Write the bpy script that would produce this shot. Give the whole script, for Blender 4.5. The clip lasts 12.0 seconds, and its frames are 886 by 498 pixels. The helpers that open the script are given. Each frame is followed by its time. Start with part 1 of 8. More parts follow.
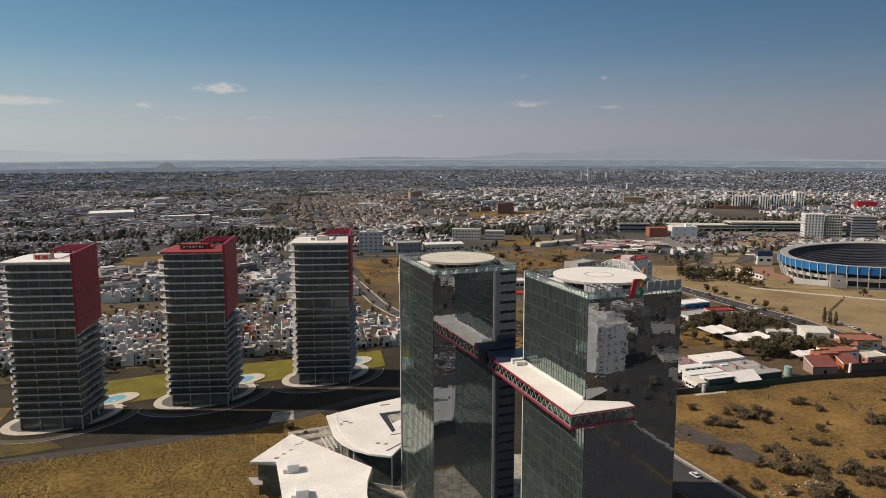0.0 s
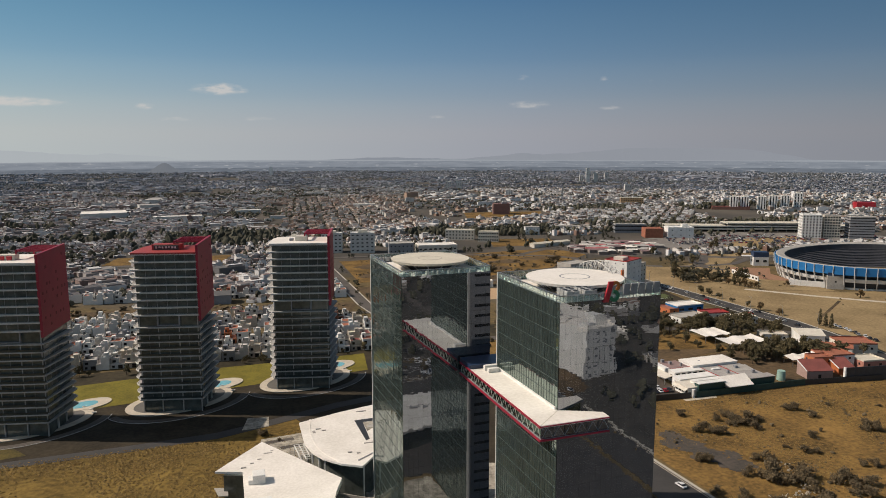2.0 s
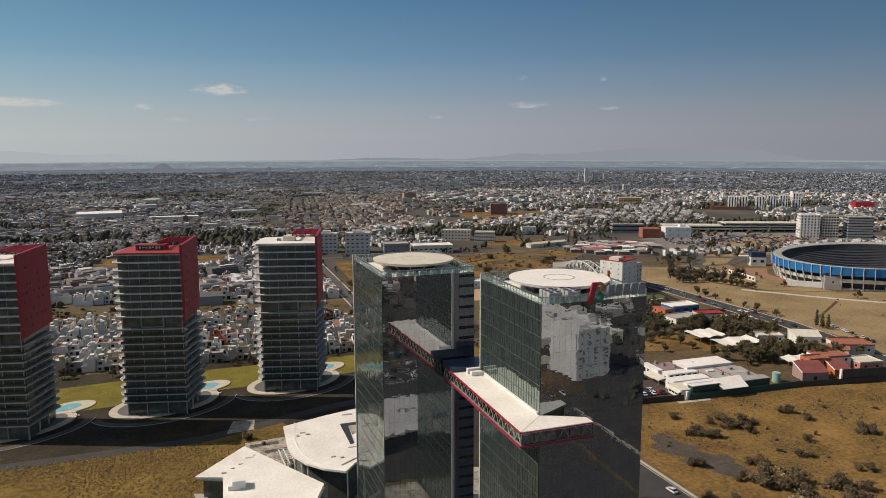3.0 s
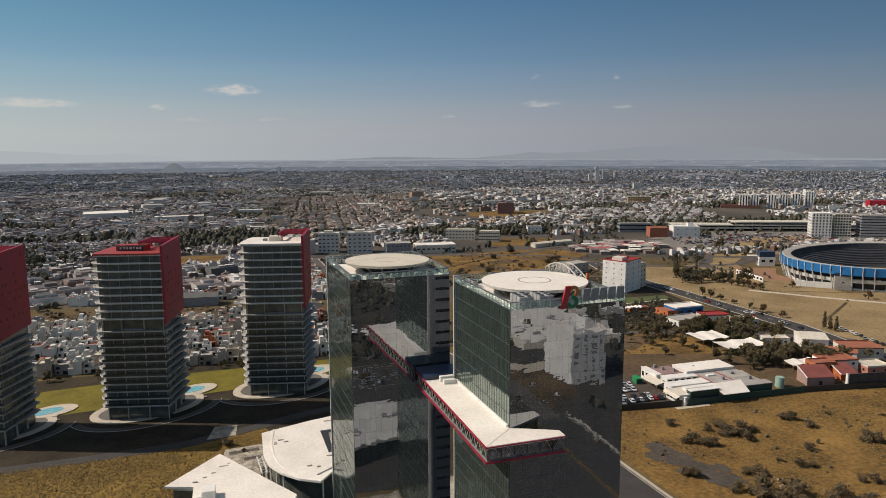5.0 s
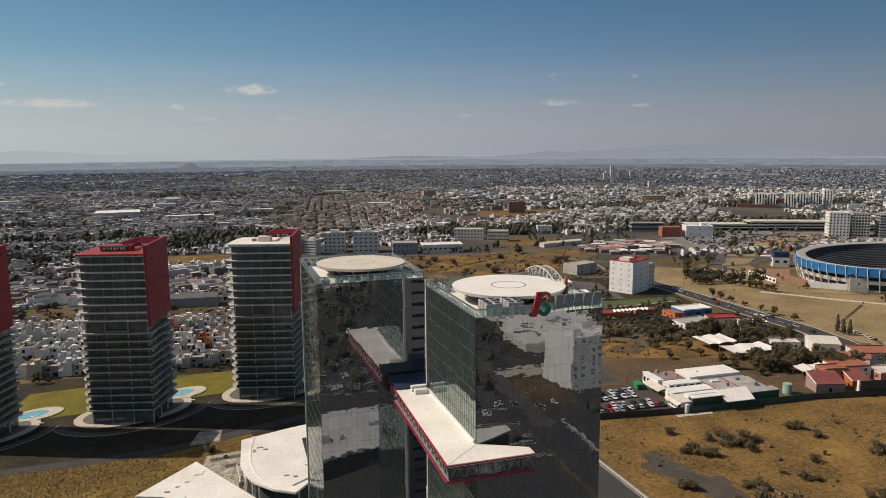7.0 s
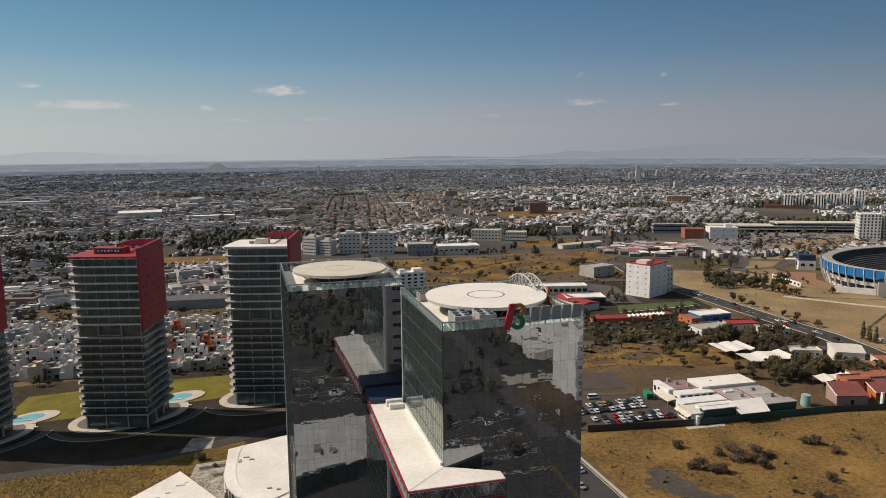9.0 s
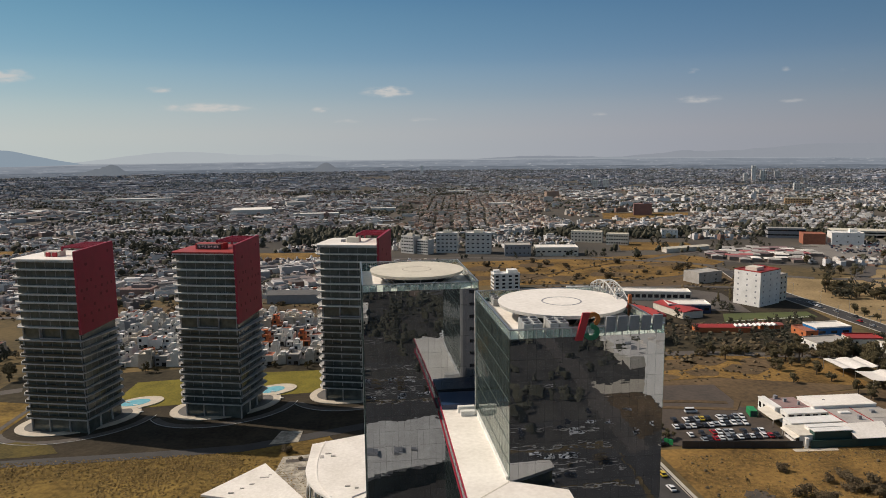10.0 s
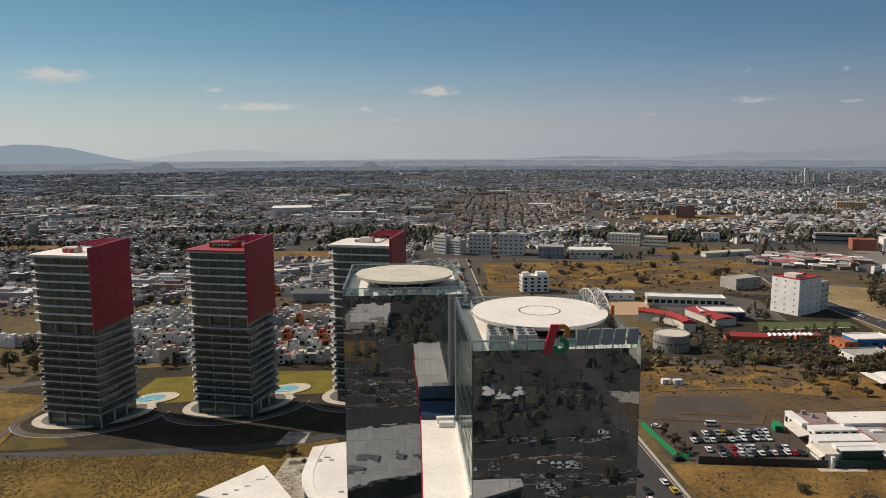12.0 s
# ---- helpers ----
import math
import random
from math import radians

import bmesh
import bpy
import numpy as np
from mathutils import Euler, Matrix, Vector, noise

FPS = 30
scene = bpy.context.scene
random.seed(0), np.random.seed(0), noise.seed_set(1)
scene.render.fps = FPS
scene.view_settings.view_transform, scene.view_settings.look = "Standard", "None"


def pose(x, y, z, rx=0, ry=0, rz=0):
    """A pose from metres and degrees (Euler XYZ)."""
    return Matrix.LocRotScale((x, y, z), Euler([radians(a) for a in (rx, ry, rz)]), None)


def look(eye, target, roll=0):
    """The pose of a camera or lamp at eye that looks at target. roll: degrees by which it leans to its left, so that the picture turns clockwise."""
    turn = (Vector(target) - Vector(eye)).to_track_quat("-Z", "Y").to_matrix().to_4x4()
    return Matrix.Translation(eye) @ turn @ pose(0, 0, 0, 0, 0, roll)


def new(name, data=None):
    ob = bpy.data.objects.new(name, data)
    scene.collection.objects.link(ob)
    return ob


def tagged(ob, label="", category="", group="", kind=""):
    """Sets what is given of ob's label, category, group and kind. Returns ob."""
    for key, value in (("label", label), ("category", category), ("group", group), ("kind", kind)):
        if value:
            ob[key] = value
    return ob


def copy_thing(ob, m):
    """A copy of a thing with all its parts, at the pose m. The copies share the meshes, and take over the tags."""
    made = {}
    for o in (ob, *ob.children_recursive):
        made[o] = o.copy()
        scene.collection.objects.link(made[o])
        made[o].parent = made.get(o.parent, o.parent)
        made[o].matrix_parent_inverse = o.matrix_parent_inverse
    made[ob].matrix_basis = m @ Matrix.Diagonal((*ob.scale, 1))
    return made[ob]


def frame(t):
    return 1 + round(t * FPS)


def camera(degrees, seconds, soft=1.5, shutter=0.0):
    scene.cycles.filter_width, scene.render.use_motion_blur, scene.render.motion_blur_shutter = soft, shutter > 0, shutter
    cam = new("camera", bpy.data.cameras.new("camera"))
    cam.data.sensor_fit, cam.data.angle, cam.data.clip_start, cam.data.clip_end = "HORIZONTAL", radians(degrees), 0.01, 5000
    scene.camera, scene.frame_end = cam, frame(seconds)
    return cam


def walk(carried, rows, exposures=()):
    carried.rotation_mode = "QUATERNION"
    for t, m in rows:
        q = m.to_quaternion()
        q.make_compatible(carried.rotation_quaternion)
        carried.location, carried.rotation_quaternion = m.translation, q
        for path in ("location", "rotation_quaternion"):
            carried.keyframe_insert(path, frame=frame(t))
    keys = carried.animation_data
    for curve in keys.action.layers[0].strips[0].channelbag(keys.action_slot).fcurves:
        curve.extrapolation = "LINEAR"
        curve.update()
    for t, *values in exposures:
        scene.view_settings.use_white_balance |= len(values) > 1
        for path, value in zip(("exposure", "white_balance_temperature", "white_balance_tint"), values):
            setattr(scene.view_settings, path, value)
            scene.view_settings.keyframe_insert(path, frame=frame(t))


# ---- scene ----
cam = camera(64.9, 12.0, soft=0.9)
METRES, EYE, TILT, LEAN, TURN = 88.5, 121.0, 0.0, 0.0, -17.7
ROWS = [
    (0.0, 0.0, 0.0, 0.0, -0.01, -8.23, 0.1),
    (0.5, 0.021, 0.0283, -0.0035, 0.02, -8.2, 0.07),
    (1.0, 0.0461, 0.0583, -0.0078, 0.04, -8.19, 0.07),
    (1.5, 0.0708, 0.0861, -0.0139, 0.01, -8.16, 0.08),
    (2.0, 0.0989, 0.1166, -0.0186, -0.01, -8.15, 0.1),
    (2.5, 0.1257, 0.145, -0.0236, -0.02, -8.13, 0.11),
    (3.0, 0.1546, 0.1749, -0.0282, -0.03, -8.12, 0.13),
    (5.0, 0.2738, 0.2865, -0.0388, 0.96, -8.18, 0.31),
    (5.5, 0.3039, 0.3136, -0.0413, 1.21, -8.2, 0.34),
    (6.0, 0.3354, 0.3435, -0.0435, 1.21, -8.24, 0.36),
    (6.5, 0.3645, 0.3715, -0.045, 1.39, -8.26, 0.39),
    (7.0, 0.3956, 0.4023, -0.0468, 2.33, -8.25, 0.43),
    (9.0, 0.5172, 0.5218, -0.0476, 4.48, -8.23, 0.54),
    (9.5, 0.5462, 0.5517, -0.0487, 8.13, -8.21, 0.63),
    (10.0, 0.5769, 0.5888, -0.0498, 12.95, -8.16, 0.65),
    (10.5, 0.6073, 0.6186, -0.0511, 15.43, -8.15, 0.55),
    (11.0, 0.6414, 0.6455, -0.0502, 15.54, -8.16, 0.46),
    (11.5, 0.6743, 0.6692, -0.0498, 15.56, -8.17, 0.37),
    (12.0, 0.712, 0.6949, -0.0492, 16.72, -8.17, 0.3),
]
walk(cam, [(t, pose(0, 0, EYE, TILT, LEAN, TURN) @ pose(METRES * x, METRES * y, METRES * z, 90 + pitch, roll, yaw)) for t, x, y, z, yaw, pitch, roll in ROWS])

# ---- light ----
SUN_AZ, SUN_EL = radians(160), radians(42)   # towards the sun, from +x counter-clockwise
scene.view_settings.exposure = -0.02
world = bpy.data.worlds.new("world")
scene.world = world
world.use_nodes = True
wt = world.node_tree
bg = wt.nodes["Background"]
sky = wt.nodes.new("ShaderNodeTexSky")
sky.sky_type, sky.sun_disc = "NISHITA", False
sky.sun_elevation, sky.sun_rotation = SUN_EL, radians(90) - SUN_AZ
sky.altitude, sky.air_density, sky.dust_density, sky.ozone_density = 1800, 1.0, 2.2, 2.0
def wmath(op, a, b=None, c=None):
    """A math node of the sky; numbers or sockets go in."""
    n = wt.nodes.new("ShaderNodeMath")
    n.operation = op
    for i, v in enumerate((a, b, c)):
        if v is None:
            continue
        if isinstance(v, (int, float)):
            n.inputs[i].default_value = v
        else:
            wt.links.new(v, n.inputs[i])
    return n.outputs[0]


def wmix(fac, a, b):
    n = wt.nodes.new("ShaderNodeMix")
    n.data_type = "RGBA"
    for sock, v in ((n.inputs["Factor"], fac), (n.inputs["A"], a), (n.inputs["B"], b)):
        if isinstance(v, tuple):
            sock.default_value = (*v, 1)
        else:
            wt.links.new(v, sock)
    return n.outputs["Result"]


way = wt.nodes.new("ShaderNodeTexCoord")
xyz = wt.nodes.new("ShaderNodeSeparateXYZ")
wt.links.new(way.outputs["Generated"], xyz.inputs[0])
# dusty lower sky: grey at the horizon, blue above, brighter on the sun's side
low = wt.nodes.new("ShaderNodeValToRGB")
SKY_K = 0.93 * 0.085
LOW_SKY = ((0.0, (0.352, 0.365, 0.398)), (0.03, (0.35, 0.366, 0.398)), (0.07, (0.27, 0.335, 0.40)), (0.12, (0.165, 0.27, 0.385)), (0.20, (0.088, 0.192, 0.325)), (0.5, (0.06, 0.14, 0.30)))
while len(low.color_ramp.elements) < len(LOW_SKY):
    low.color_ramp.elements.new(0.9)
for el, (p, c) in zip(low.color_ramp.elements, LOW_SKY):
    el.position, el.color = p, (*[v for v in c], 1)
low.color_ramp.interpolation = "CARDINAL"
wt.links.new(xyz.outputs["Z"], low.inputs["Fac"])
side = wmath("MULTIPLY_ADD", xyz.outputs["X"], -0.58, 1.125)
scaled = wt.nodes.new("ShaderNodeVectorMath")
scaled.operation = "SCALE"
across = wt.nodes.new("ShaderNodeMapRange")
across.inputs["From Min"].default_value, across.inputs["From Max"].default_value = -0.4, 0.4
wt.links.new(xyz.outputs["X"], across.inputs["Value"])
haze = wt.nodes.new("ShaderNodeVectorMath")   # greener dust towards the sun, bluer away from it
haze.operation = "MULTIPLY"
wt.links.new(low.outputs["Color"], haze.inputs[0])
wt.links.new(wmix(across.outputs[0], (0.965, 1.01, 0.905), (0.98, 0.985, 1.015)), haze.inputs[1])
wt.links.new(haze.outputs[0], scaled.inputs[0])
wt.links.new(wmath("MULTIPLY", side, 1 / SKY_K), scaled.inputs["Scale"])
fade = wt.nodes.new("ShaderNodeMapRange")
fade.inputs["From Min"].default_value, fade.inputs["From Max"].default_value = 0.22, 0.5
fade.inputs["To Min"].default_value, fade.inputs["To Max"].default_value = 1.0, 0.0
wt.links.new(xyz.outputs["Z"], fade.inputs["Value"])
deep = wt.nodes.new("ShaderNodeVectorMath")
deep.operation = "MULTIPLY"
deep.inputs[1].default_value = (1.95, 1.54, 1.1)   # dust warms the upper sky; raised further, out of view, to fill shadows
wt.links.new(sky.outputs["Color"], deep.inputs[0])
tone = wmix(fade.outputs[0], deep.outputs[0], scaled.outputs[0])
# small fair-weather clouds: bearing and height in radians, half width, half height, density
bearing = wmath("ARCTAN2", xyz.outputs["X"], xyz.outputs["Y"])
puff = wt.nodes.new("ShaderNodeTexNoise")
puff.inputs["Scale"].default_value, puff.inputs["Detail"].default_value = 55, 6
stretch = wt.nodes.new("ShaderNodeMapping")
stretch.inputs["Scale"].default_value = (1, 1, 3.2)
wt.links.new(way.outputs["Generated"], stretch.inputs["Vector"])
wt.links.new(stretch.outputs["Vector"], puff.inputs["Vector"])
cloud = None
for az, el, w, h, k in ((0.36, 0.080, 0.034, 0.0075, 1.0), (-13.6, 0.058, 0.062, 0.006, 0.9), (-5.1, 0.056, 0.015, 0.004, 0.8), (24.5, 0.061, 0.033, 0.007, 0.55), (17, 0.045, 0.022, 0.004, 0.45), (-27.5, 0.092, 0.042, 0.010, 0.95),
                        (-16.8, 0.081, 0.018, 0.005, 0.75), (31, 0.056, 0.018, 0.004, 0.55), (24.1, 0.098, 0.010, 0.005, 0.5), (30.4, 0.095, 0.008, 0.004, 0.5), (34, 0.09, 0.012, 0.005, 0.3), (3, 0.042, 0.03, 0.004, 0.5), (-3, 0.04, 0.03, 0.004, 0.5)):
    du = wmath("DIVIDE", wmath("SUBTRACT", bearing, radians(az)), w)
    dv = wmath("DIVIDE", wmath("SUBTRACT", xyz.outputs["Z"], el), h)
    g = wmath("EXPONENT", wmath("MULTIPLY", wmath("ADD", wmath("MULTIPLY", du, du), wmath("MULTIPLY", dv, dv)), -1.0))
    g = wmath("MULTIPLY", g, k)
    cloud = g if cloud is None else wmath("MAXIMUM", cloud, g)
shape = wt.nodes.new("ShaderNodeMapRange")
shape.interpolation_type = "SMOOTHSTEP"
shape.inputs["From Min"].default_value, shape.inputs["From Max"].default_value = 0.18, 0.85
shape.inputs["To Max"].default_value = 0.8
wt.links.new(wmath("MULTIPLY", cloud, wmath("MULTIPLY_ADD", puff.outputs["Fac"], 2.2, -0.25)), shape.inputs["Value"])
tone = wmix(shape.outputs[0], tone, tuple(v / SKY_K for v in (0.56, 0.54, 0.52)))
wt.links.new(tone, bg.inputs["Color"])
bg.inputs["Strength"].default_value = 0.085
sun = new("sun", bpy.data.lights.new("sun", "SUN"))
sun.data.energy, sun.data.angle, sun.data.color = 4.4, radians(0.53), (1.0, 0.88, 0.755)
SUN_DIR = Vector((math.cos(SUN_AZ) * math.cos(SUN_EL), math.sin(SUN_AZ) * math.cos(SUN_EL), math.sin(SUN_EL)))
sun.matrix_world = look(SUN_DIR * 900, (0, 0, 0))


# ---- materials ----
def mat(name, col, col2=None, rough=0.7, metal=0.0, scale=0.4, fine=4.0, bump=0.0, spread=0.0, spec=0.5):
    """Two scales of noise between two colours; spread: how much single objects differ in value."""
    m = bpy.data.materials.new(name)
    m.use_nodes = True
    t = m.node_tree
    b = t.nodes["Principled BSDF"]
    col2 = col2 or tuple(c * 0.78 for c in col)
    geo = t.nodes.new("ShaderNodeNewGeometry")
    n1, n2 = t.nodes.new("ShaderNodeTexNoise"), t.nodes.new("ShaderNodeTexNoise")
    n1.inputs["Scale"].default_value, n1.inputs["Detail"].default_value = scale, 6
    n2.inputs["Scale"].default_value, n2.inputs["Detail"].default_value = fine, 4
    add = t.nodes.new("ShaderNodeMath")
    add.operation = "MULTIPLY_ADD"
    add.inputs[1].default_value = 0.45
    half = t.nodes.new("ShaderNodeMath")
    half.operation = "MULTIPLY"
    half.inputs[1].default_value = 0.55
    ramp = t.nodes.new("ShaderNodeValToRGB")
    ramp.color_ramp.elements[0].position, ramp.color_ramp.elements[1].position = 0.36, 0.64
    ramp.color_ramp.elements[0].color, ramp.color_ramp.elements[1].color = (*col2, 1), (*col, 1)
    for n in (n1, n2):
        t.links.new(geo.outputs["Position"], n.inputs["Vector"])
    t.links.new(n1.outputs["Fac"], half.inputs[0])
    t.links.new(n2.outputs["Fac"], add.inputs[0])
    t.links.new(half.outputs[0], add.inputs[2])
    t.links.new(add.outputs[0], ramp.inputs["Fac"])
    out = ramp.outputs["Color"]
    if spread:
        info, hsv = t.nodes.new("ShaderNodeObjectInfo"), t.nodes.new("ShaderNodeHueSaturation")
        mr = t.nodes.new("ShaderNodeMapRange")
        mr.inputs["To Min"].default_value, mr.inputs["To Max"].default_value = 1 - spread, 1 + spread
        t.links.new(info.outputs["Random"], mr.inputs["Value"])
        t.links.new(mr.outputs[0], hsv.inputs["Value"])
        t.links.new(out, hsv.inputs["Color"])
        out = hsv.outputs["Color"]
    t.links.new(out, b.inputs["Base Color"])
    b.inputs["Roughness"].default_value, b.inputs["Metallic"].default_value = rough, metal
    b.inputs["Specular IOR Level"].default_value = spec
    if bump:
        bp = t.nodes.new("ShaderNodeBump")
        bp.inputs["Strength"].default_value, bp.inputs["Distance"].default_value = min(1, bump), bump
        t.links.new(n2.outputs["Fac"], bp.inputs["Height"])
        t.links.new(bp.outputs["Normal"], b.inputs["Normal"])
    return m


def palette(name, walls, roofs, rough=0.85, var=0.25):
    """Joined houses: each island takes one wall and one roof colour."""
    m = bpy.data.materials.new(name)
    m.use_nodes = True
    t = m.node_tree
    b = t.nodes["Principled BSDF"]
    geo, sep = t.nodes.new("ShaderNodeNewGeometry"), t.nodes.new("ShaderNodeSeparateXYZ")
    t.links.new(geo.outputs["Normal"], sep.inputs[0])
    picks = []
    for k, cols in ((1.0, walls), (7.31, roofs)):
        mul, fr = t.nodes.new("ShaderNodeMath"), t.nodes.new("ShaderNodeMath")
        mul.operation, fr.operation = "MULTIPLY", "FRACT"
        mul.inputs[1].default_value = k
        t.links.new(geo.outputs["Random Per Island"], mul.inputs[0])
        t.links.new(mul.outputs[0], fr.inputs[0])
        r = t.nodes.new("ShaderNodeValToRGB")
        r.color_ramp.interpolation = "CONSTANT"
        e = r.color_ramp.elements
        while len(e) < len(cols):
            e.new(0.5)
        for i, c in enumerate(cols):
            e[i].position, e[i].color = i / len(cols), (*c, 1)
        t.links.new(fr.outputs[0], r.inputs["Fac"])
        picks.append(r.outputs["Color"])
    up = t.nodes.new("ShaderNodeMath")
    up.operation = "GREATER_THAN"
    up.inputs[1].default_value = 0.5
    t.links.new(sep.outputs["Z"], up.inputs[0])
    mix = t.nodes.new("ShaderNodeMix")
    mix.data_type = "RGBA"
    t.links.new(up.outputs[0], mix.inputs["Factor"])
    t.links.new(picks[0], mix.inputs["A"])
    t.links.new(picks[1], mix.inputs["B"])
    n = t.nodes.new("ShaderNodeTexNoise")
    n.inputs["Scale"].default_value, n.inputs["Detail"].default_value = 0.004, 9
    n.inputs["Roughness"].default_value = 0.75
    t.links.new(geo.outputs["Position"], n.inputs["Vector"])
    mr = t.nodes.new("ShaderNodeMapRange")
    mr.inputs["From Min"].default_value, mr.inputs["From Max"].default_value = 0.3, 0.7
    mr.inputs["To Min"].default_value, mr.inputs["To Max"].default_value = 1 - var * 1.6, 1 + var * 0.9
    t.links.new(n.outputs["Fac"], mr.inputs["Value"])
    hsv = t.nodes.new("ShaderNodeHueSaturation")
    t.links.new(mix.outputs["Result"], hsv.inputs["Color"])
    t.links.new(mr.outputs[0], hsv.inputs["Value"])
    t.links.new(hsv.outputs["Color"], b.inputs["Base Color"])
    b.inputs["Roughness"].default_value = rough
    return m


def foliage(name, dark, light):
    m = bpy.data.materials.new(name)
    m.use_nodes = True
    t = m.node_tree
    b = t.nodes["Principled BSDF"]
    geo = t.nodes.new("ShaderNodeNewGeometry")
    n = t.nodes.new("ShaderNodeTexNoise")
    n.inputs["Scale"].default_value, n.inputs["Detail"].default_value = 0.8, 5
    t.links.new(geo.outputs["Position"], n.inputs["Vector"])
    ad = t.nodes.new("ShaderNodeMath")
    ad.operation = "MULTIPLY_ADD"
    ad.inputs[1].default_value = 0.5
    t.links.new(geo.outputs["Random Per Island"], ad.inputs[0])
    hf = t.nodes.new("ShaderNodeMath")
    hf.operation = "MULTIPLY"
    hf.inputs[1].default_value = 0.6
    t.links.new(n.outputs["Fac"], hf.inputs[0])
    t.links.new(hf.outputs[0], ad.inputs[2])
    r = t.nodes.new("ShaderNodeValToRGB")
    r.color_ramp.elements[0].position, r.color_ramp.elements[1].position = 0.25, 0.85
    r.color_ramp.elements[0].color, r.color_ramp.elements[1].color = (*dark, 1), (*light, 1)
    t.links.new(ad.outputs[0], r.inputs["Fac"])
    t.links.new(r.outputs["Color"], b.inputs["Base Color"])
    b.inputs["Roughness"].default_value, b.inputs["Specular IOR Level"].default_value = 0.8, 0.2
    return m


def mirror_glass(name, tint, rough=0.02, wave=0.02, scale=0.35, metal=1.0, flat=1.0, detail=1.5, vary=0.12):
    """Coated reflective facade glass, slightly wavy."""
    m = bpy.data.materials.new(name)
    m.use_nodes = True
    t = m.node_tree
    b = t.nodes["Principled BSDF"]
    # panes differ a little in coating
    isl, obj, sm = t.nodes.new("ShaderNodeNewGeometry"), t.nodes.new("ShaderNodeObjectInfo"), t.nodes.new("ShaderNodeMath")
    t.links.new(isl.outputs["Random Per Island"], sm.inputs[0])
    t.links.new(obj.outputs["Random"], sm.inputs[1])
    fr, cr = t.nodes.new("ShaderNodeMath"), t.nodes.new("ShaderNodeValToRGB")
    fr.operation = "FRACT"
    t.links.new(sm.outputs[0], fr.inputs[0])
    t.links.new(fr.outputs[0], cr.inputs["Fac"])
    cr.color_ramp.elements[0].color, cr.color_ramp.elements[1].color = (*[v * (1 - vary) for v in tint], 1), (*[min(1, v * (1 + vary)) for v in tint], 1)
    t.links.new(cr.outputs["Color"], b.inputs["Base Color"])
    b.inputs["Metallic"].default_value, b.inputs["Roughness"].default_value = metal, rough
    geo, n, bp = t.nodes.new("ShaderNodeNewGeometry"), t.nodes.new("ShaderNodeTexNoise"), t.nodes.new("ShaderNodeBump")
    n.inputs["Scale"].default_value, n.inputs["Detail"].default_value = scale, detail
    mp = t.nodes.new("ShaderNodeMapping")
    mp.inputs["Scale"].default_value = (1, 1, flat)
    t.links.new(geo.outputs["Position"], mp.inputs["Vector"])
    t.links.new(mp.outputs["Vector"], n.inputs["Vector"])
    bp.inputs["Strength"].default_value, bp.inputs["Distance"].default_value = 1.0, wave
    t.links.new(n.outputs["Fac"], bp.inputs["Height"])
    t.links.new(bp.outputs["Normal"], b.inputs["Normal"])
    return m


DRY = mat("dry_grass", (0.272, 0.163, 0.053), (0.070, 0.046, 0.020), 0.95, scale=0.045, fine=0.55, bump=0.5, spec=0.1)
DRYW = mat("brown_dry_grass", (0.25, 0.165, 0.047), (0.075, 0.05, 0.018), 0.95, scale=0.05, fine=0.45, bump=0.6, spec=0.1)
# scrub soil, its colour darkened further to include shade from trees
SHADESCRUB = mat("shaded_scrub_soil", (0.066, 0.054, 0.034), (0.024, 0.022, 0.016), 0.95, scale=0.03, fine=0.3, spec=0.1)
DRY2 = mat("dry_field", (0.335, 0.245, 0.13), (0.18, 0.128, 0.066), 0.95, scale=0.03, fine=0.5, bump=0.2, spec=0.1)
SCRUB = mat("scrub_soil", (0.155, 0.105, 0.058), (0.06, 0.045, 0.029), 0.95, scale=0.035, fine=0.4, bump=0.3, spec=0.1)
LAWN = mat("lawn_grass", (0.215, 0.178, 0.032), (0.11, 0.096, 0.022), 0.9, scale=0.1, fine=1.2, bump=0.1, spec=0.1)
GARDEN = mat("shrubby_garden_soil", (0.062, 0.05, 0.034), (0.028, 0.024, 0.018), 0.95, scale=0.08, fine=0.6, bump=0.2, spec=0.1)
ASPHALT = mat("asphalt", (0.054, 0.049, 0.045), (0.034, 0.031, 0.029), 0.85, scale=0.15, fine=2.0, bump=0.02)
OLDASPHALT = mat("worn_asphalt", (0.105, 0.088, 0.074), (0.058, 0.05, 0.042), 0.9, scale=0.06, fine=0.8, bump=0.02)
CONCRETE = mat("concrete", (0.42, 0.39, 0.35), (0.28, 0.26, 0.23), 0.85, scale=0.2, fine=2.0)
PAVING = mat("pale_paving", (0.56, 0.49, 0.39), (0.42, 0.37, 0.29), 0.8, scale=0.3, fine=3.0)
KERB = mat("kerb_concrete", (0.45, 0.42, 0.36), None, 0.85)
WHITE = mat("white_paint", (0.78, 0.76, 0.72), (0.62, 0.60, 0.56), 0.7, scale=0.25, fine=2.5)
WHITEROOF = mat("white_roof_membrane", (0.83, 0.78, 0.71), (0.66, 0.61, 0.54), 0.7, scale=0.09, fine=1.1)
CREAMROOF = mat("cream_roof", (0.62, 0.57, 0.46), (0.50, 0.45, 0.36), 0.75, scale=0.2, fine=1.5)
HWHITE = mat("dusty_white_plaster", (0.62, 0.60, 0.56), (0.44, 0.42, 0.39), 0.85, scale=0.3, fine=2.0)
HCREAM = mat("dusty_cream_plaster", (0.52, 0.46, 0.38), (0.38, 0.33, 0.27), 0.85, scale=0.3, fine=2.0)
CREAM = mat("cream_plaster", (0.66, 0.61, 0.52), (0.52, 0.47, 0.39), 0.8)
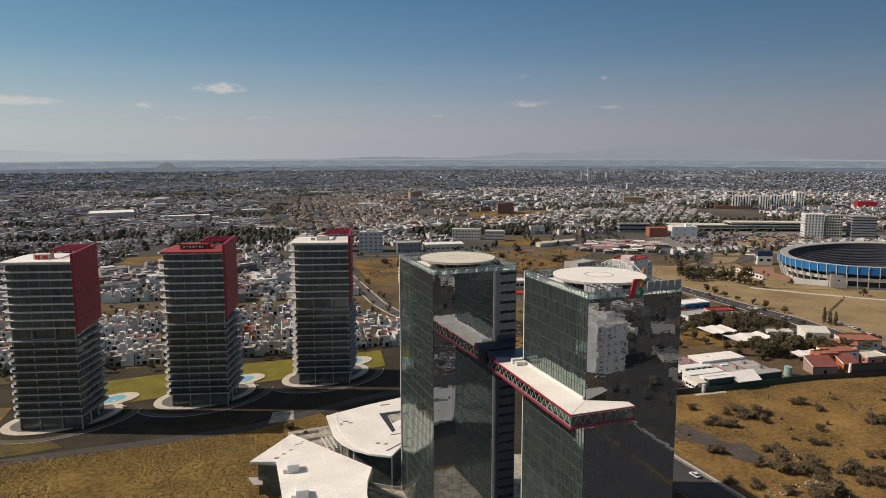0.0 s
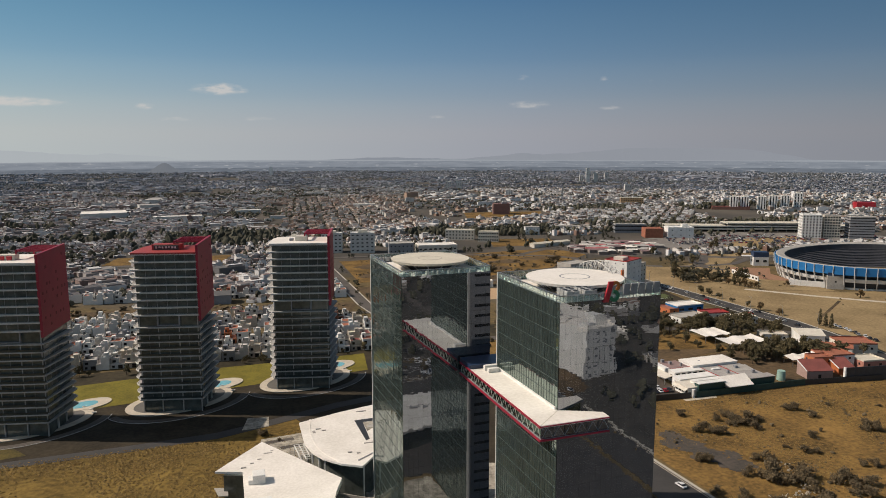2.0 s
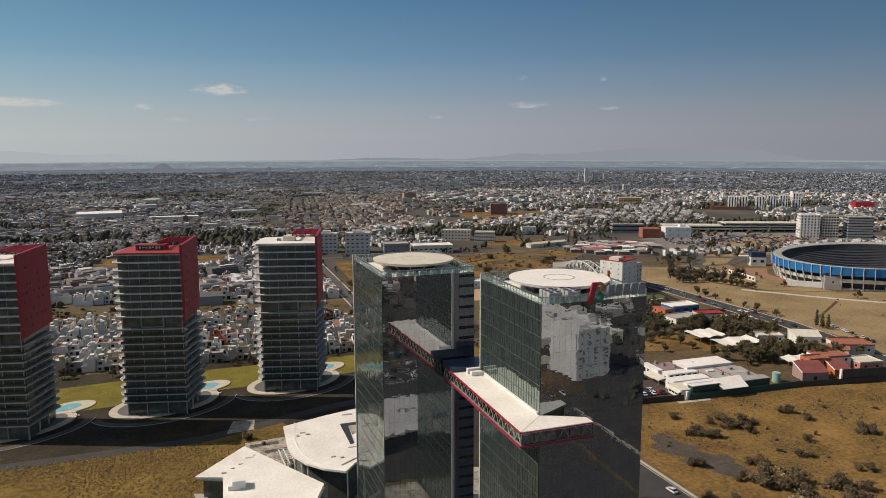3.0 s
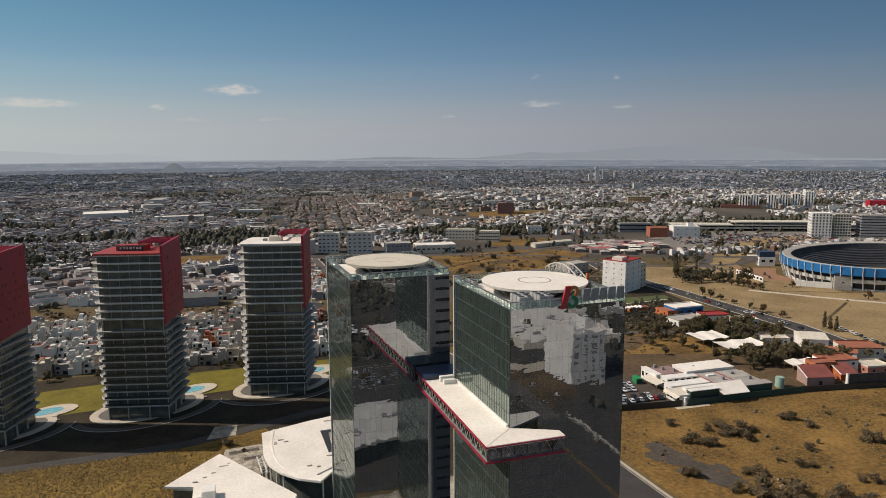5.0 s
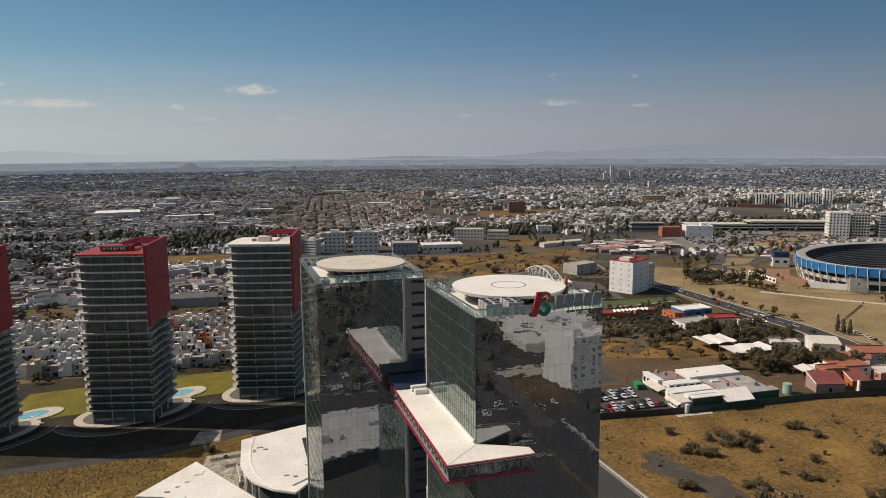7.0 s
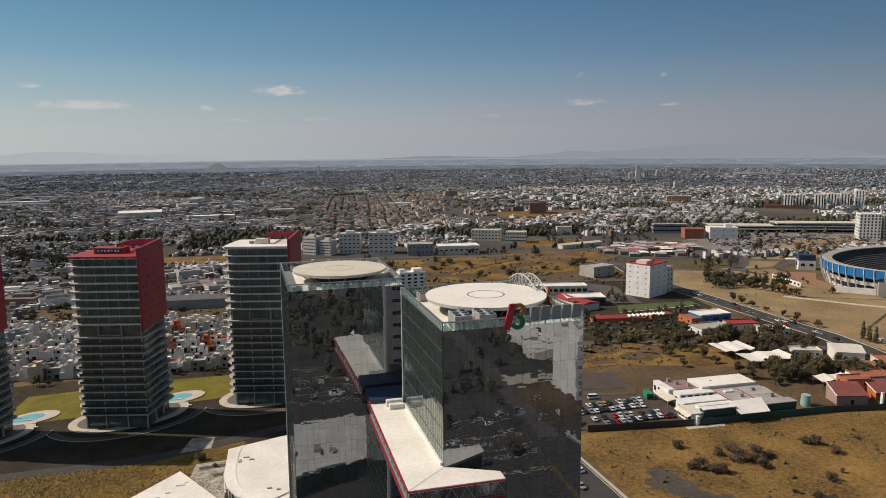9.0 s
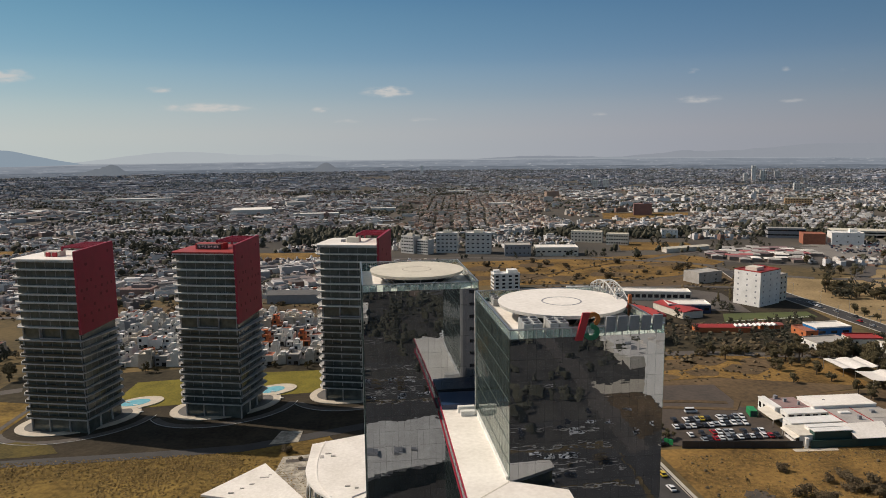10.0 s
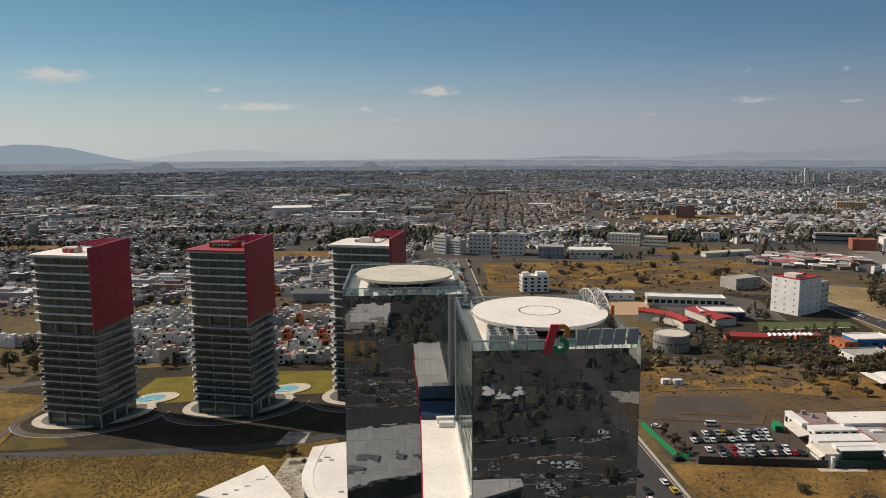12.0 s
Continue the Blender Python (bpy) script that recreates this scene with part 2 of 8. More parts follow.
GREY = mat("grey_panel", (0.27, 0.27, 0.28), (0.21, 0.21, 0.22), 0.55, scale=0.3)
DKGREY = mat("dark_metal", (0.05, 0.05, 0.052), None, 0.5, 0.3)
STEEL = mat("brushed_steel", (0.50, 0.50, 0.50), None, 0.35, 0.9)
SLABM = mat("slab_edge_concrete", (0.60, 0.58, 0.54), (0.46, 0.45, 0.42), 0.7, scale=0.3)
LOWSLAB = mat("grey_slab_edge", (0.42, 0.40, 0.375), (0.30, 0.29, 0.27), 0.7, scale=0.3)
RED = mat("red_panel_paint", (0.31, 0.009, 0.032), (0.235, 0.007, 0.025), 0.5, scale=0.3, fine=2.0)
REDROOF = mat("red_metal_roof", (0.36, 0.035, 0.03), (0.25, 0.03, 0.025), 0.6, scale=0.2)
SIGNRED = mat("sign_red", (0.42, 0.02, 0.03), None, 0.4)
SIGNGOLD = mat("sign_gold", (0.42, 0.14, 0.02), None, 0.4)
SIGNGREEN = mat("sign_green", (0.01, 0.16, 0.07), None, 0.4)
SIGNGREY = mat("sign_grey", (0.26, 0.26, 0.258), (0.20, 0.20, 0.198), 0.4)
BLUE = mat("blue_panel", (0.012, 0.15, 0.38), (0.01, 0.11, 0.29), 0.5, scale=0.2)
DKBLUE = mat("dark_blue_roof", (0.02, 0.045, 0.10), (0.015, 0.03, 0.07), 0.4, scale=0.3)
DUSTRED = mat("dusty_red_roof", (0.25, 0.075, 0.06), (0.17, 0.05, 0.04), 0.75, scale=0.25)
GREEN = mat("green_fence_paint", (0.02, 0.26, 0.09), (0.015, 0.18, 0.06), 0.5)
DKGREEN = mat("dark_green_paint", (0.02, 0.06, 0.05), None, 0.6)
TERRA = mat("terracotta_tile", (0.36, 0.13, 0.07), (0.24, 0.085, 0.05), 0.85, scale=0.4, fine=3.0)
BRICK = mat("brown_brick", (0.19, 0.095, 0.07), (0.13, 0.065, 0.05), 0.9)
ORANGE = mat("orange_plaster", (0.50, 0.15, 0.05), None, 0.8)
DARKWIN = mat("dark_window", (0.02, 0.022, 0.025), None, 0.15)
WATER = mat("pool_water", (0.22, 0.47, 0.50), (0.13, 0.38, 0.45), 0.08, fine=0.5)
BARK = mat("bark", (0.10, 0.075, 0.05), None, 0.95, fine=6)
LEAF = foliage("tree_leaves", (0.05, 0.043, 0.024), (0.14, 0.112, 0.056))
BROWNLEAF = foliage("autumn_leaves", (0.06, 0.042, 0.022), (0.17, 0.11, 0.05))
BUSHLEAF = foliage("scrub_leaves", (0.058, 0.046, 0.028), (0.165, 0.122, 0.068))
FARLEAF = foliage("far_tree_leaves", (0.038, 0.038, 0.027), (0.09, 0.084, 0.056))
# leaf colours shifted to pale blue-grey to stand for distance haze
HAZELEAF = foliage("hazed_tree_leaves", (0.085, 0.094, 0.097), (0.135, 0.143, 0.143))
GLASS_S = mirror_glass("dark_mirror_glass", (0.31, 0.33, 0.355), 0.01, 0.012, 0.16, 0.91, 2.8, 2.4, 0.06)
GLASS_W = mirror_glass("green_mirror_glass", (0.22, 0.285, 0.262), 0.02, 0.02, 0.3, 0.85, 2.0, 3.0, 0.14)
GLASS_T = mat("green_balcony_glass", (0.15, 0.165, 0.15), (0.07, 0.08, 0.073), 0.14, 0.3, scale=0.16, fine=0.5)
TRUSSGLASS = mirror_glass("bridge_glass", (0.10, 0.17, 0.14), 0.1, 0.02, 0.5)
RAILGLASS = mat("rail_glass", (0.075, 0.085, 0.078), (0.045, 0.052, 0.048), 0.14, 0.25)
# blue-grey tones put the haze of distance into the house colours
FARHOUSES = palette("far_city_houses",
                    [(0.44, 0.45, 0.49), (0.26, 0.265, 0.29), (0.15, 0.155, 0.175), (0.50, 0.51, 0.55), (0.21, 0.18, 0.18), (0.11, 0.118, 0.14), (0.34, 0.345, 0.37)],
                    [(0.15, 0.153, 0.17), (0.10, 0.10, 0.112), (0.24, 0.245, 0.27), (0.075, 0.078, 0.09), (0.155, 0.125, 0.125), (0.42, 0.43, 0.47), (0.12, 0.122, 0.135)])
# paler and flatter still: haze painted into the farthest houses
HAZEHOUSES = palette("hazed_city_houses",
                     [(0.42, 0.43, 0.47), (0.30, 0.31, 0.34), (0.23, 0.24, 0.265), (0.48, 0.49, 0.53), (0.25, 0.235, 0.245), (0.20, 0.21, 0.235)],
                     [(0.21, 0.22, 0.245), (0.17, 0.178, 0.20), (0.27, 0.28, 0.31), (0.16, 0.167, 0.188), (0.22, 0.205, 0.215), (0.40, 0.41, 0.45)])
OLDHOUSES = palette("old_city_houses",
                    [(0.48, 0.45, 0.43), (0.28, 0.24, 0.225), (0.20, 0.172, 0.165), (0.60, 0.58, 0.56), (0.23, 0.155, 0.13), (0.35, 0.31, 0.29), (0.66, 0.64, 0.62)],
                    [(0.165, 0.143, 0.137), (0.11, 0.098, 0.095), (0.21, 0.17, 0.158), (0.085, 0.078, 0.078), (0.20, 0.125, 0.105), (0.36, 0.34, 0.33), (0.58, 0.56, 0.54), (0.14, 0.12, 0.115), (0.62, 0.60, 0.57)])
HOUSES = palette("city_houses",
                 [(0.64, 0.62, 0.59), (0.56, 0.53, 0.49), (0.26, 0.245, 0.235), (0.68, 0.66, 0.64), (0.30, 0.22, 0.17), (0.44, 0.42, 0.40), (0.15, 0.145, 0.145), (0.42, 0.37, 0.32), (0.66, 0.64, 0.62), (0.20, 0.12, 0.09), (0.70, 0.68, 0.66)],
                 [(0.19, 0.18, 0.175), (0.115, 0.11, 0.105), (0.29, 0.28, 0.27), (0.085, 0.082, 0.08), (0.19, 0.12, 0.095), (0.15, 0.14, 0.135), (0.64, 0.62, 0.59), (0.24, 0.22, 0.20), (0.62, 0.60, 0.57), (0.13, 0.115, 0.105), (0.50, 0.48, 0.46), (0.36, 0.34, 0.32)])
WARMHOUSES = palette("warm_city_houses",
                     [(0.58, 0.53, 0.46), (0.46, 0.38, 0.30), (0.36, 0.25, 0.18), (0.64, 0.61, 0.56), (0.28, 0.18, 0.13), (0.50, 0.45, 0.40)],
                     [(0.22, 0.15, 0.115), (0.16, 0.135, 0.12), (0.28, 0.20, 0.155), (0.12, 0.10, 0.09), (0.30, 0.27, 0.24), (0.19, 0.125, 0.095)])


# ---- mesh helpers ----
def quads(bm, vs, faces):
    v = [bm.verts.new(p) for p in vs]
    return [bm.faces.new([v[i] for i in f]) for f in faces]


def box(bm, x0, x1, y0, y1, z0, z1):
    vs = [(x, y, z) for z in (z0, z1) for x, y in ((x0, y0), (x1, y0), (x1, y1), (x0, y1))]
    return quads(bm, vs, [(3, 2, 1, 0), (4, 5, 6, 7), (0, 1, 5, 4), (1, 2, 6, 5), (2, 3, 7, 6), (3, 0, 4, 7)])


def prism(bm, poly, z0, z1, ztop=None):
    """A slab over a plan outline (counter-clockwise); ztop: a function of x, y for a sloping top."""
    n = len(poly)
    lo = [bm.verts.new((x, y, z0)) for x, y in poly]
    hi = [bm.verts.new((x, y, ztop(x, y) if ztop else z1)) for x, y in poly]
    bm.faces.new(lo[::-1])
    bm.faces.new(hi)
    for i in range(n):
        j = (i + 1) % n
        bm.faces.new((lo[i], lo[j], hi[j], hi[i]))


def beam(bm, a, b, w, h=None):
    """A square bar from a to b."""
    a, b = Vector(a), Vector(b)
    d = b - a
    m = Matrix.Translation((a + b) / 2) @ d.to_track_quat("X", "Z").to_matrix().to_4x4() @ Matrix.Diagonal((d.length, w, h or w, 1))
    bmesh.ops.create_cube(bm, size=1, matrix=m)


def disc(bm, x, y, z0, z1, r0, r1=None, n=24):
    r1 = r0 if r1 is None else r1
    lo = [bm.verts.new((x + r0 * math.cos(6.28319 * i / n), y + r0 * math.sin(6.28319 * i / n), z0)) for i in range(n)]
    hi = [bm.verts.new((x + r1 * math.cos(6.28319 * i / n), y + r1 * math.sin(6.28319 * i / n), z1)) for i in range(n)]
    bm.faces.new(lo[::-1])
    bm.faces.new(hi)
    for i in range(n):
        j = (i + 1) % n
        bm.faces.new((lo[i], lo[j], hi[j], hi[i]))


def ring(bm, x, y, z0, z1, r0, r1, n=40, sx=1.0, sy=1.0):
    def c(i, r, z):
        a = 6.28319 * i / n
        return (x + sx * r * math.cos(a), y + sy * r * math.sin(a), z)
    for i in range(n):
        vs = [c(i, r0, z0), c(i + 1, r0, z0), c(i + 1, r1, z0), c(i, r1, z0), c(i, r0, z1), c(i + 1, r0, z1), c(i + 1, r1, z1), c(i, r1, z1)]
        quads(bm, vs, [(0, 1, 2, 3), (4, 7, 6, 5), (0, 4, 5, 1), (3, 2, 6, 7)])


def mesh_of(name, bm, material, bevel=0.0):
    if bevel:
        bmesh.ops.bevel(bm, geom=bm.edges[:], offset=bevel, segments=1, affect="EDGES")
    bmesh.ops.recalc_face_normals(bm, faces=bm.faces[:])
    me = bpy.data.meshes.new(name)
    bm.to_mesh(me)
    bm.free()
    for m in (material if isinstance(material, (list, tuple)) else [material]):
        me.materials.append(m)
    return me


def part(name, bm, material, parent=None, label="", bevel=0.0):
    ob = new(name, mesh_of(name, bm, material, bevel))
    ob.parent = parent
    return tagged(ob, label)


def parts_at(name, me, parent, places, kind=""):
    for m in places:
        ob = new(name, me)
        ob.parent = parent
        ob.matrix_basis = m
        tagged(ob, kind=kind)


def thing(name, x, y, z, label, category, group="", turn=0.0):
    ob = new(name)
    ob.matrix_basis = pose(x, y, z, 0, 0, turn)
    return tagged(ob, label, category, group)


def sheet(name, poly, z, material, label, category, thick=0.1):
    bm = bmesh.new()
    prism(bm, poly, z - thick, z)
    return tagged(part(name, bm, material), label, category, kind="structure")


def B():
    return bmesh.new()


def strip(line, w):
    """A plan outline of a road of width w along a line of points."""
    left, right = [], []
    for i, p in enumerate(line):
        a, b = Vector(line[max(0, i - 1)]), Vector(line[min(len(line) - 1, i + 1)])
        d = (b - a).normalized()
        nrm = Vector((-d.y, d.x)) * w / 2
        left.append(tuple(Vector(p) + nrm))
        right.append(tuple(Vector(p) - nrm))
    return right + left[::-1]


def road(name, line, w, z, material, label, category="road"):
    """Quads along a line, so that bends stay clean."""
    bm = B()
    o = strip(line, w)
    n = len(line)
    r, l = o[:n], o[n:][::-1]
    vs = [bm.verts.new((*p, zz)) for zz in (z, z - 0.15) for p in r + l]
    for i in range(n - 1):
        bm.faces.new((vs[i], vs[i + 1], vs[n + i + 1], vs[n + i]))
        bm.faces.new((vs[i], vs[2 * n + i], vs[2 * n + i + 1], vs[i + 1]))
        bm.faces.new((vs[n + i], vs[n + i + 1], vs[3 * n + i + 1], vs[3 * n + i]))
    return tagged(part(name, bm, material), label, category, kind="structure")


# ---- ground ----
def land_material():
    """Dry grass near the towers, grey-brown town soil further out, in patches."""
    m = mat("dry_land", (0.17, 0.12, 0.055), (0.07, 0.058, 0.034), 0.95, scale=0.02, fine=0.25, bump=0.3, spec=0.1)
    t = m.node_tree
    b = t.nodes["Principled BSDF"]
    grass = b.inputs["Base Color"].links[0].from_socket
    geo, sep, n = t.nodes.new("ShaderNodeNewGeometry"), t.nodes.new("ShaderNodeSeparateXYZ"), t.nodes.new("ShaderNodeTexNoise")
    t.links.new(geo.outputs["Position"], sep.inputs[0])
    t.links.new(geo.outputs["Position"], n.inputs["Vector"])
    n.inputs["Scale"].default_value, n.inputs["Detail"].default_value = 0.006, 6
    mr = t.nodes.new("ShaderNodeMapRange")
    mr.inputs["From Min"].default_value, mr.inputs["From Max"].default_value = 500, 1100
    t.links.new(sep.outputs["Y"], mr.inputs["Value"])
    ad = t.nodes.new("ShaderNodeMath")
    t.links.new(mr.outputs[0], ad.inputs[0])
    t.links.new(n.outputs["Fac"], ad.inputs[1])
    st = t.nodes.new("ShaderNodeMapRange")
    st.inputs["From Min"].default_value, st.inputs["From Max"].default_value = 0.6, 0.75
    t.links.new(ad.outputs[0], st.inputs["Value"])
    town = t.nodes.new("ShaderNodeValToRGB")
    town.color_ramp.elements[0].position, town.color_ramp.elements[1].position = 0.35, 0.65
    town.color_ramp.elements[0].color, town.color_ramp.elements[1].color = (0.055, 0.052, 0.047, 1), (0.115, 0.10, 0.082, 1)
    t.links.new(n.outputs["Fac"], town.inputs["Fac"])
    mix = t.nodes.new("ShaderNodeMix")
    mix.data_type = "RGBA"
    t.links.new(st.outputs[0], mix.inputs["Factor"])
    t.links.new(grass, mix.inputs["A"])
    t.links.new(town.outputs["Color"], mix.inputs["B"])
    t.links.new(mix.outputs["Result"], b.inputs["Base Color"])
    return m


def make_ground():
    bm = B()
    xs = list(range(-5200, 5201, 400))
    grid = [[bm.verts.new((x, y, 0)) for x in xs] for y in xs]
    for j in range(len(xs) - 1):
        for i in range(len(xs) - 1):
            bm.faces.new((grid[j][i], grid[j][i + 1], grid[j + 1][i + 1], grid[j + 1][i]))
    tagged(part("ground", bm, land_material()), "dry brown soil under the whole city", "ground", kind="structure")


make_ground()


# ---- near ground: fields, drives, lawns ----
STAINED = mat("stained_concrete", (0.50, 0.45, 0.36), (0.16, 0.14, 0.11), 0.9, scale=0.25, fine=0.7)
road("drive", [(-99, 296), (-70, 297.5), (-30, 299), (6, 302), (32, 311), (60, 322), (96, 330), (140, 322)], 6.4, 0.21, ASPHALT, "dark asphalt drive past the apartment towers")
for ox, oy in ((-71, 340), (-10, 351), (51, 364)):
    arc = [(ox - 1 + 31 * math.cos(radians(a)) * 0.93 - 22.5 * math.sin(radians(a)) * 0.37, oy + 31 * math.cos(radians(a)) * 0.37 + 22.5 * math.sin(radians(a)) * 0.93) for a in range(185, 345, 10)]
    road("path", arc, 3.2, 0.19, OLDASPHALT, "curved dark path round the terrace", "path")
    rim = [(ox - 1 + 33.2 * math.cos(radians(a)) * 0.93 - 24.7 * math.sin(radians(a)) * 0.37, oy + 33.2 * math.cos(radians(a)) * 0.37 + 24.7 * math.sin(radians(a)) * 0.93) for a in range(185, 345, 8)]
    road("kerb", rim, 0.35, 0.3, LOWSLAB, "grey kerb along the curved path", "kerb")
sheet("dry_field", [(-420, 165), (20, 165), (28, 178), (60, 262), (38, 313), (14, 303), (-90, 298.5), (-420, 284)], 0.12, DRYW, "field of dry golden grass beside the towers", "field")
sheet("dry_field", [(175.5, 110), (430, 110), (430, 262), (335, 270), (290, 277), (166.5, 283)], 0.12, DRY, "open field of dry golden grass with dark scrub", "field")
sheet("podium_ground", [(-93, 298.7), (-90, 298.7), (14, 303.2), (38, 313.2), (60, 262), (118, 232), (118, 60), (150, 60), (150, 330), (118, 392), (40, 396), (-62, 388), (-98, 362), (-99, 330)], 0.14, GARDEN, "dark shrubby garden ground round the towers", "ground")
road("road", [(171.5, 20), (164.2, 120), (159.3, 200), (155.5, 260), (151.5, 320)], 17, 0.22, ASPHALT, "dark asphalt road beside the glass towers")
road("road", [(151.5, 318), (144, 380), (130, 440), (118, 500), (114.5, 530), (113.6, 600), (112.3, 686), (110.6, 772)], 9, 0.215, OLDASPHALT, "worn street running north past the houses")
for dx, w in ((9.0, 1.2),):
    road("pavement", [(171.5 + dx, 20), (164.2 + dx, 120), (159.3 + dx, 200), (155.5 + dx, 260), (152.3 + dx, 320)], w, 0.36, KERB, "pale concrete pavement along the road", "pavement")
for dx in (-5.2, 5.2):
    road("kerb", [(151.5 + dx, 318), (144 + dx, 380), (130 + dx, 440), (118 + dx, 500), (114.5 + dx, 530), (113.6 + dx, 600), (112.3 + dx, 686), (110.6 + dx, 772)], 1.1, 0.34, KERB, "pale kerb along the street", "kerb")
sheet("dry_field", [(122, 520), (132, 470), (148, 420), (160, 405), (158, 560), (150, 596), (121, 598)], 0.13, SCRUB, "strip of brown scrub beside the street", "field")
road("lane_line", [(179.2, 20), (171.9, 120), (167.0, 200), (163.2, 260), (159.6, 318)], 0.3, 0.235, PAVING, "pale edge line along the road", "road")
sheet("garden_strip", [(-98, 362), (-62, 388), (40, 396), (118, 392), (128, 408), (60, 412), (-60, 409), (-130, 398), (-130, 370)], 0.16, SHADESCRUB, "dark scrubby strip behind the lawns", "ground")
road("road", [(-420, 372), (-250, 366), (-150, 372), (-118, 384)], 7, 0.2, OLDASPHALT, "grey street beyond the tower gardens")
for yy in (446, 486):
    road("road", [(-140, yy + 3), (-40, yy), (60, yy - 3), (116, yy - 6)], 6, 0.2, OLDASPHALT, "grey street between the town houses")
sheet("lawn", [(-66, 350), (-20, 356), (-18, 395), (-64, 389)], 0.2, LAWN, "yellow-green lawn between the apartment towers", "lawn")
sheet("lawn", [(-4, 360), (42, 366), (44, 399), (-4, 398)], 0.2, LAWN, "yellow-green lawn between the apartment towers", "lawn")
sheet("lawn", [(62, 366), (84, 370), (88, 401), (56, 399)], 0.2, LAWN, "yellow-green lawn beside the apartment tower", "lawn")
sheet("lawn", [(-94, 302), (-80, 302.5), (-66, 305), (-72, 313), (-88, 318), (-95, 316)], 0.2, mat("worn_lawn", (0.14, 0.108, 0.034), (0.06, 0.05, 0.024), 0.95, scale=0.12, fine=0.8, bump=0.1, spec=0.1), "worn lawn strip in front of the apartment tower", "lawn")
sheet("pavement", [(15.7, 304.3), (27.1, 305.4), (27.8, 316.6), (18.6, 317.4)], 0.3, STAINED, "worn pale concrete slab by the drive", "pavement")
sheet("dry_field", [(-420, 286), (-93.3, 298.9), (-99.4, 330), (-98.4, 362), (-80, 375), (-135, 366), (-250, 360), (-420, 366)], 0.11, DRYW, "dry golden grass beyond the tower gardens", "field")

ASH = mat("dark_ash_soil", (0.088, 0.07, 0.054), (0.042, 0.036, 0.03), 0.95, scale=0.1, fine=0.7)
ra = random.Random(14)
for cx, cy, a, b in ((187, 242, 5.5, 6.5), (188.5, 232, 6.5, 7), (190.5, 222, 6, 7), (194.5, 212, 6.5, 5.5), (181, 236, 3, 4.5), (199, 220, 3.2, 4), (184, 222, 3, 3)):
    sheet("bare_soil", [(cx + a * ra.uniform(0.72, 1.25) * math.cos(radians(q)), cy + b * ra.uniform(0.72, 1.25) * math.sin(radians(q))) for q in range(0, 360, 15)], 0.2 + 0.008 * a, ASH, "dark bare patch in the dry field", "ground", 0.05)
sheet("path", [(-99, 300), (-96.6, 300), (-101, 330), (-100, 360), (-102, 360), (-103.5, 330)], 0.2, OLDASPHALT, "dark path along the tower garden", "path")


# ---- apartment towers ----
W, D = 27.4, 23.5
LOW = [6.6 + 3.36 * i for i in range(11)]
UP = [45.8 + 3.45 * i for i in range(9)]
ROOF = 73.4


def slab_mesh(name, south, east, west, m):
    bm = B()
    prism(bm, [(-0.3, -south), (W + 0.3, -south), (W + east, D - 2), (W, D + 0.6), (-0.3, D + 0.6)], -0.24, 0.3)
    return mesh_of(name, bm, m)


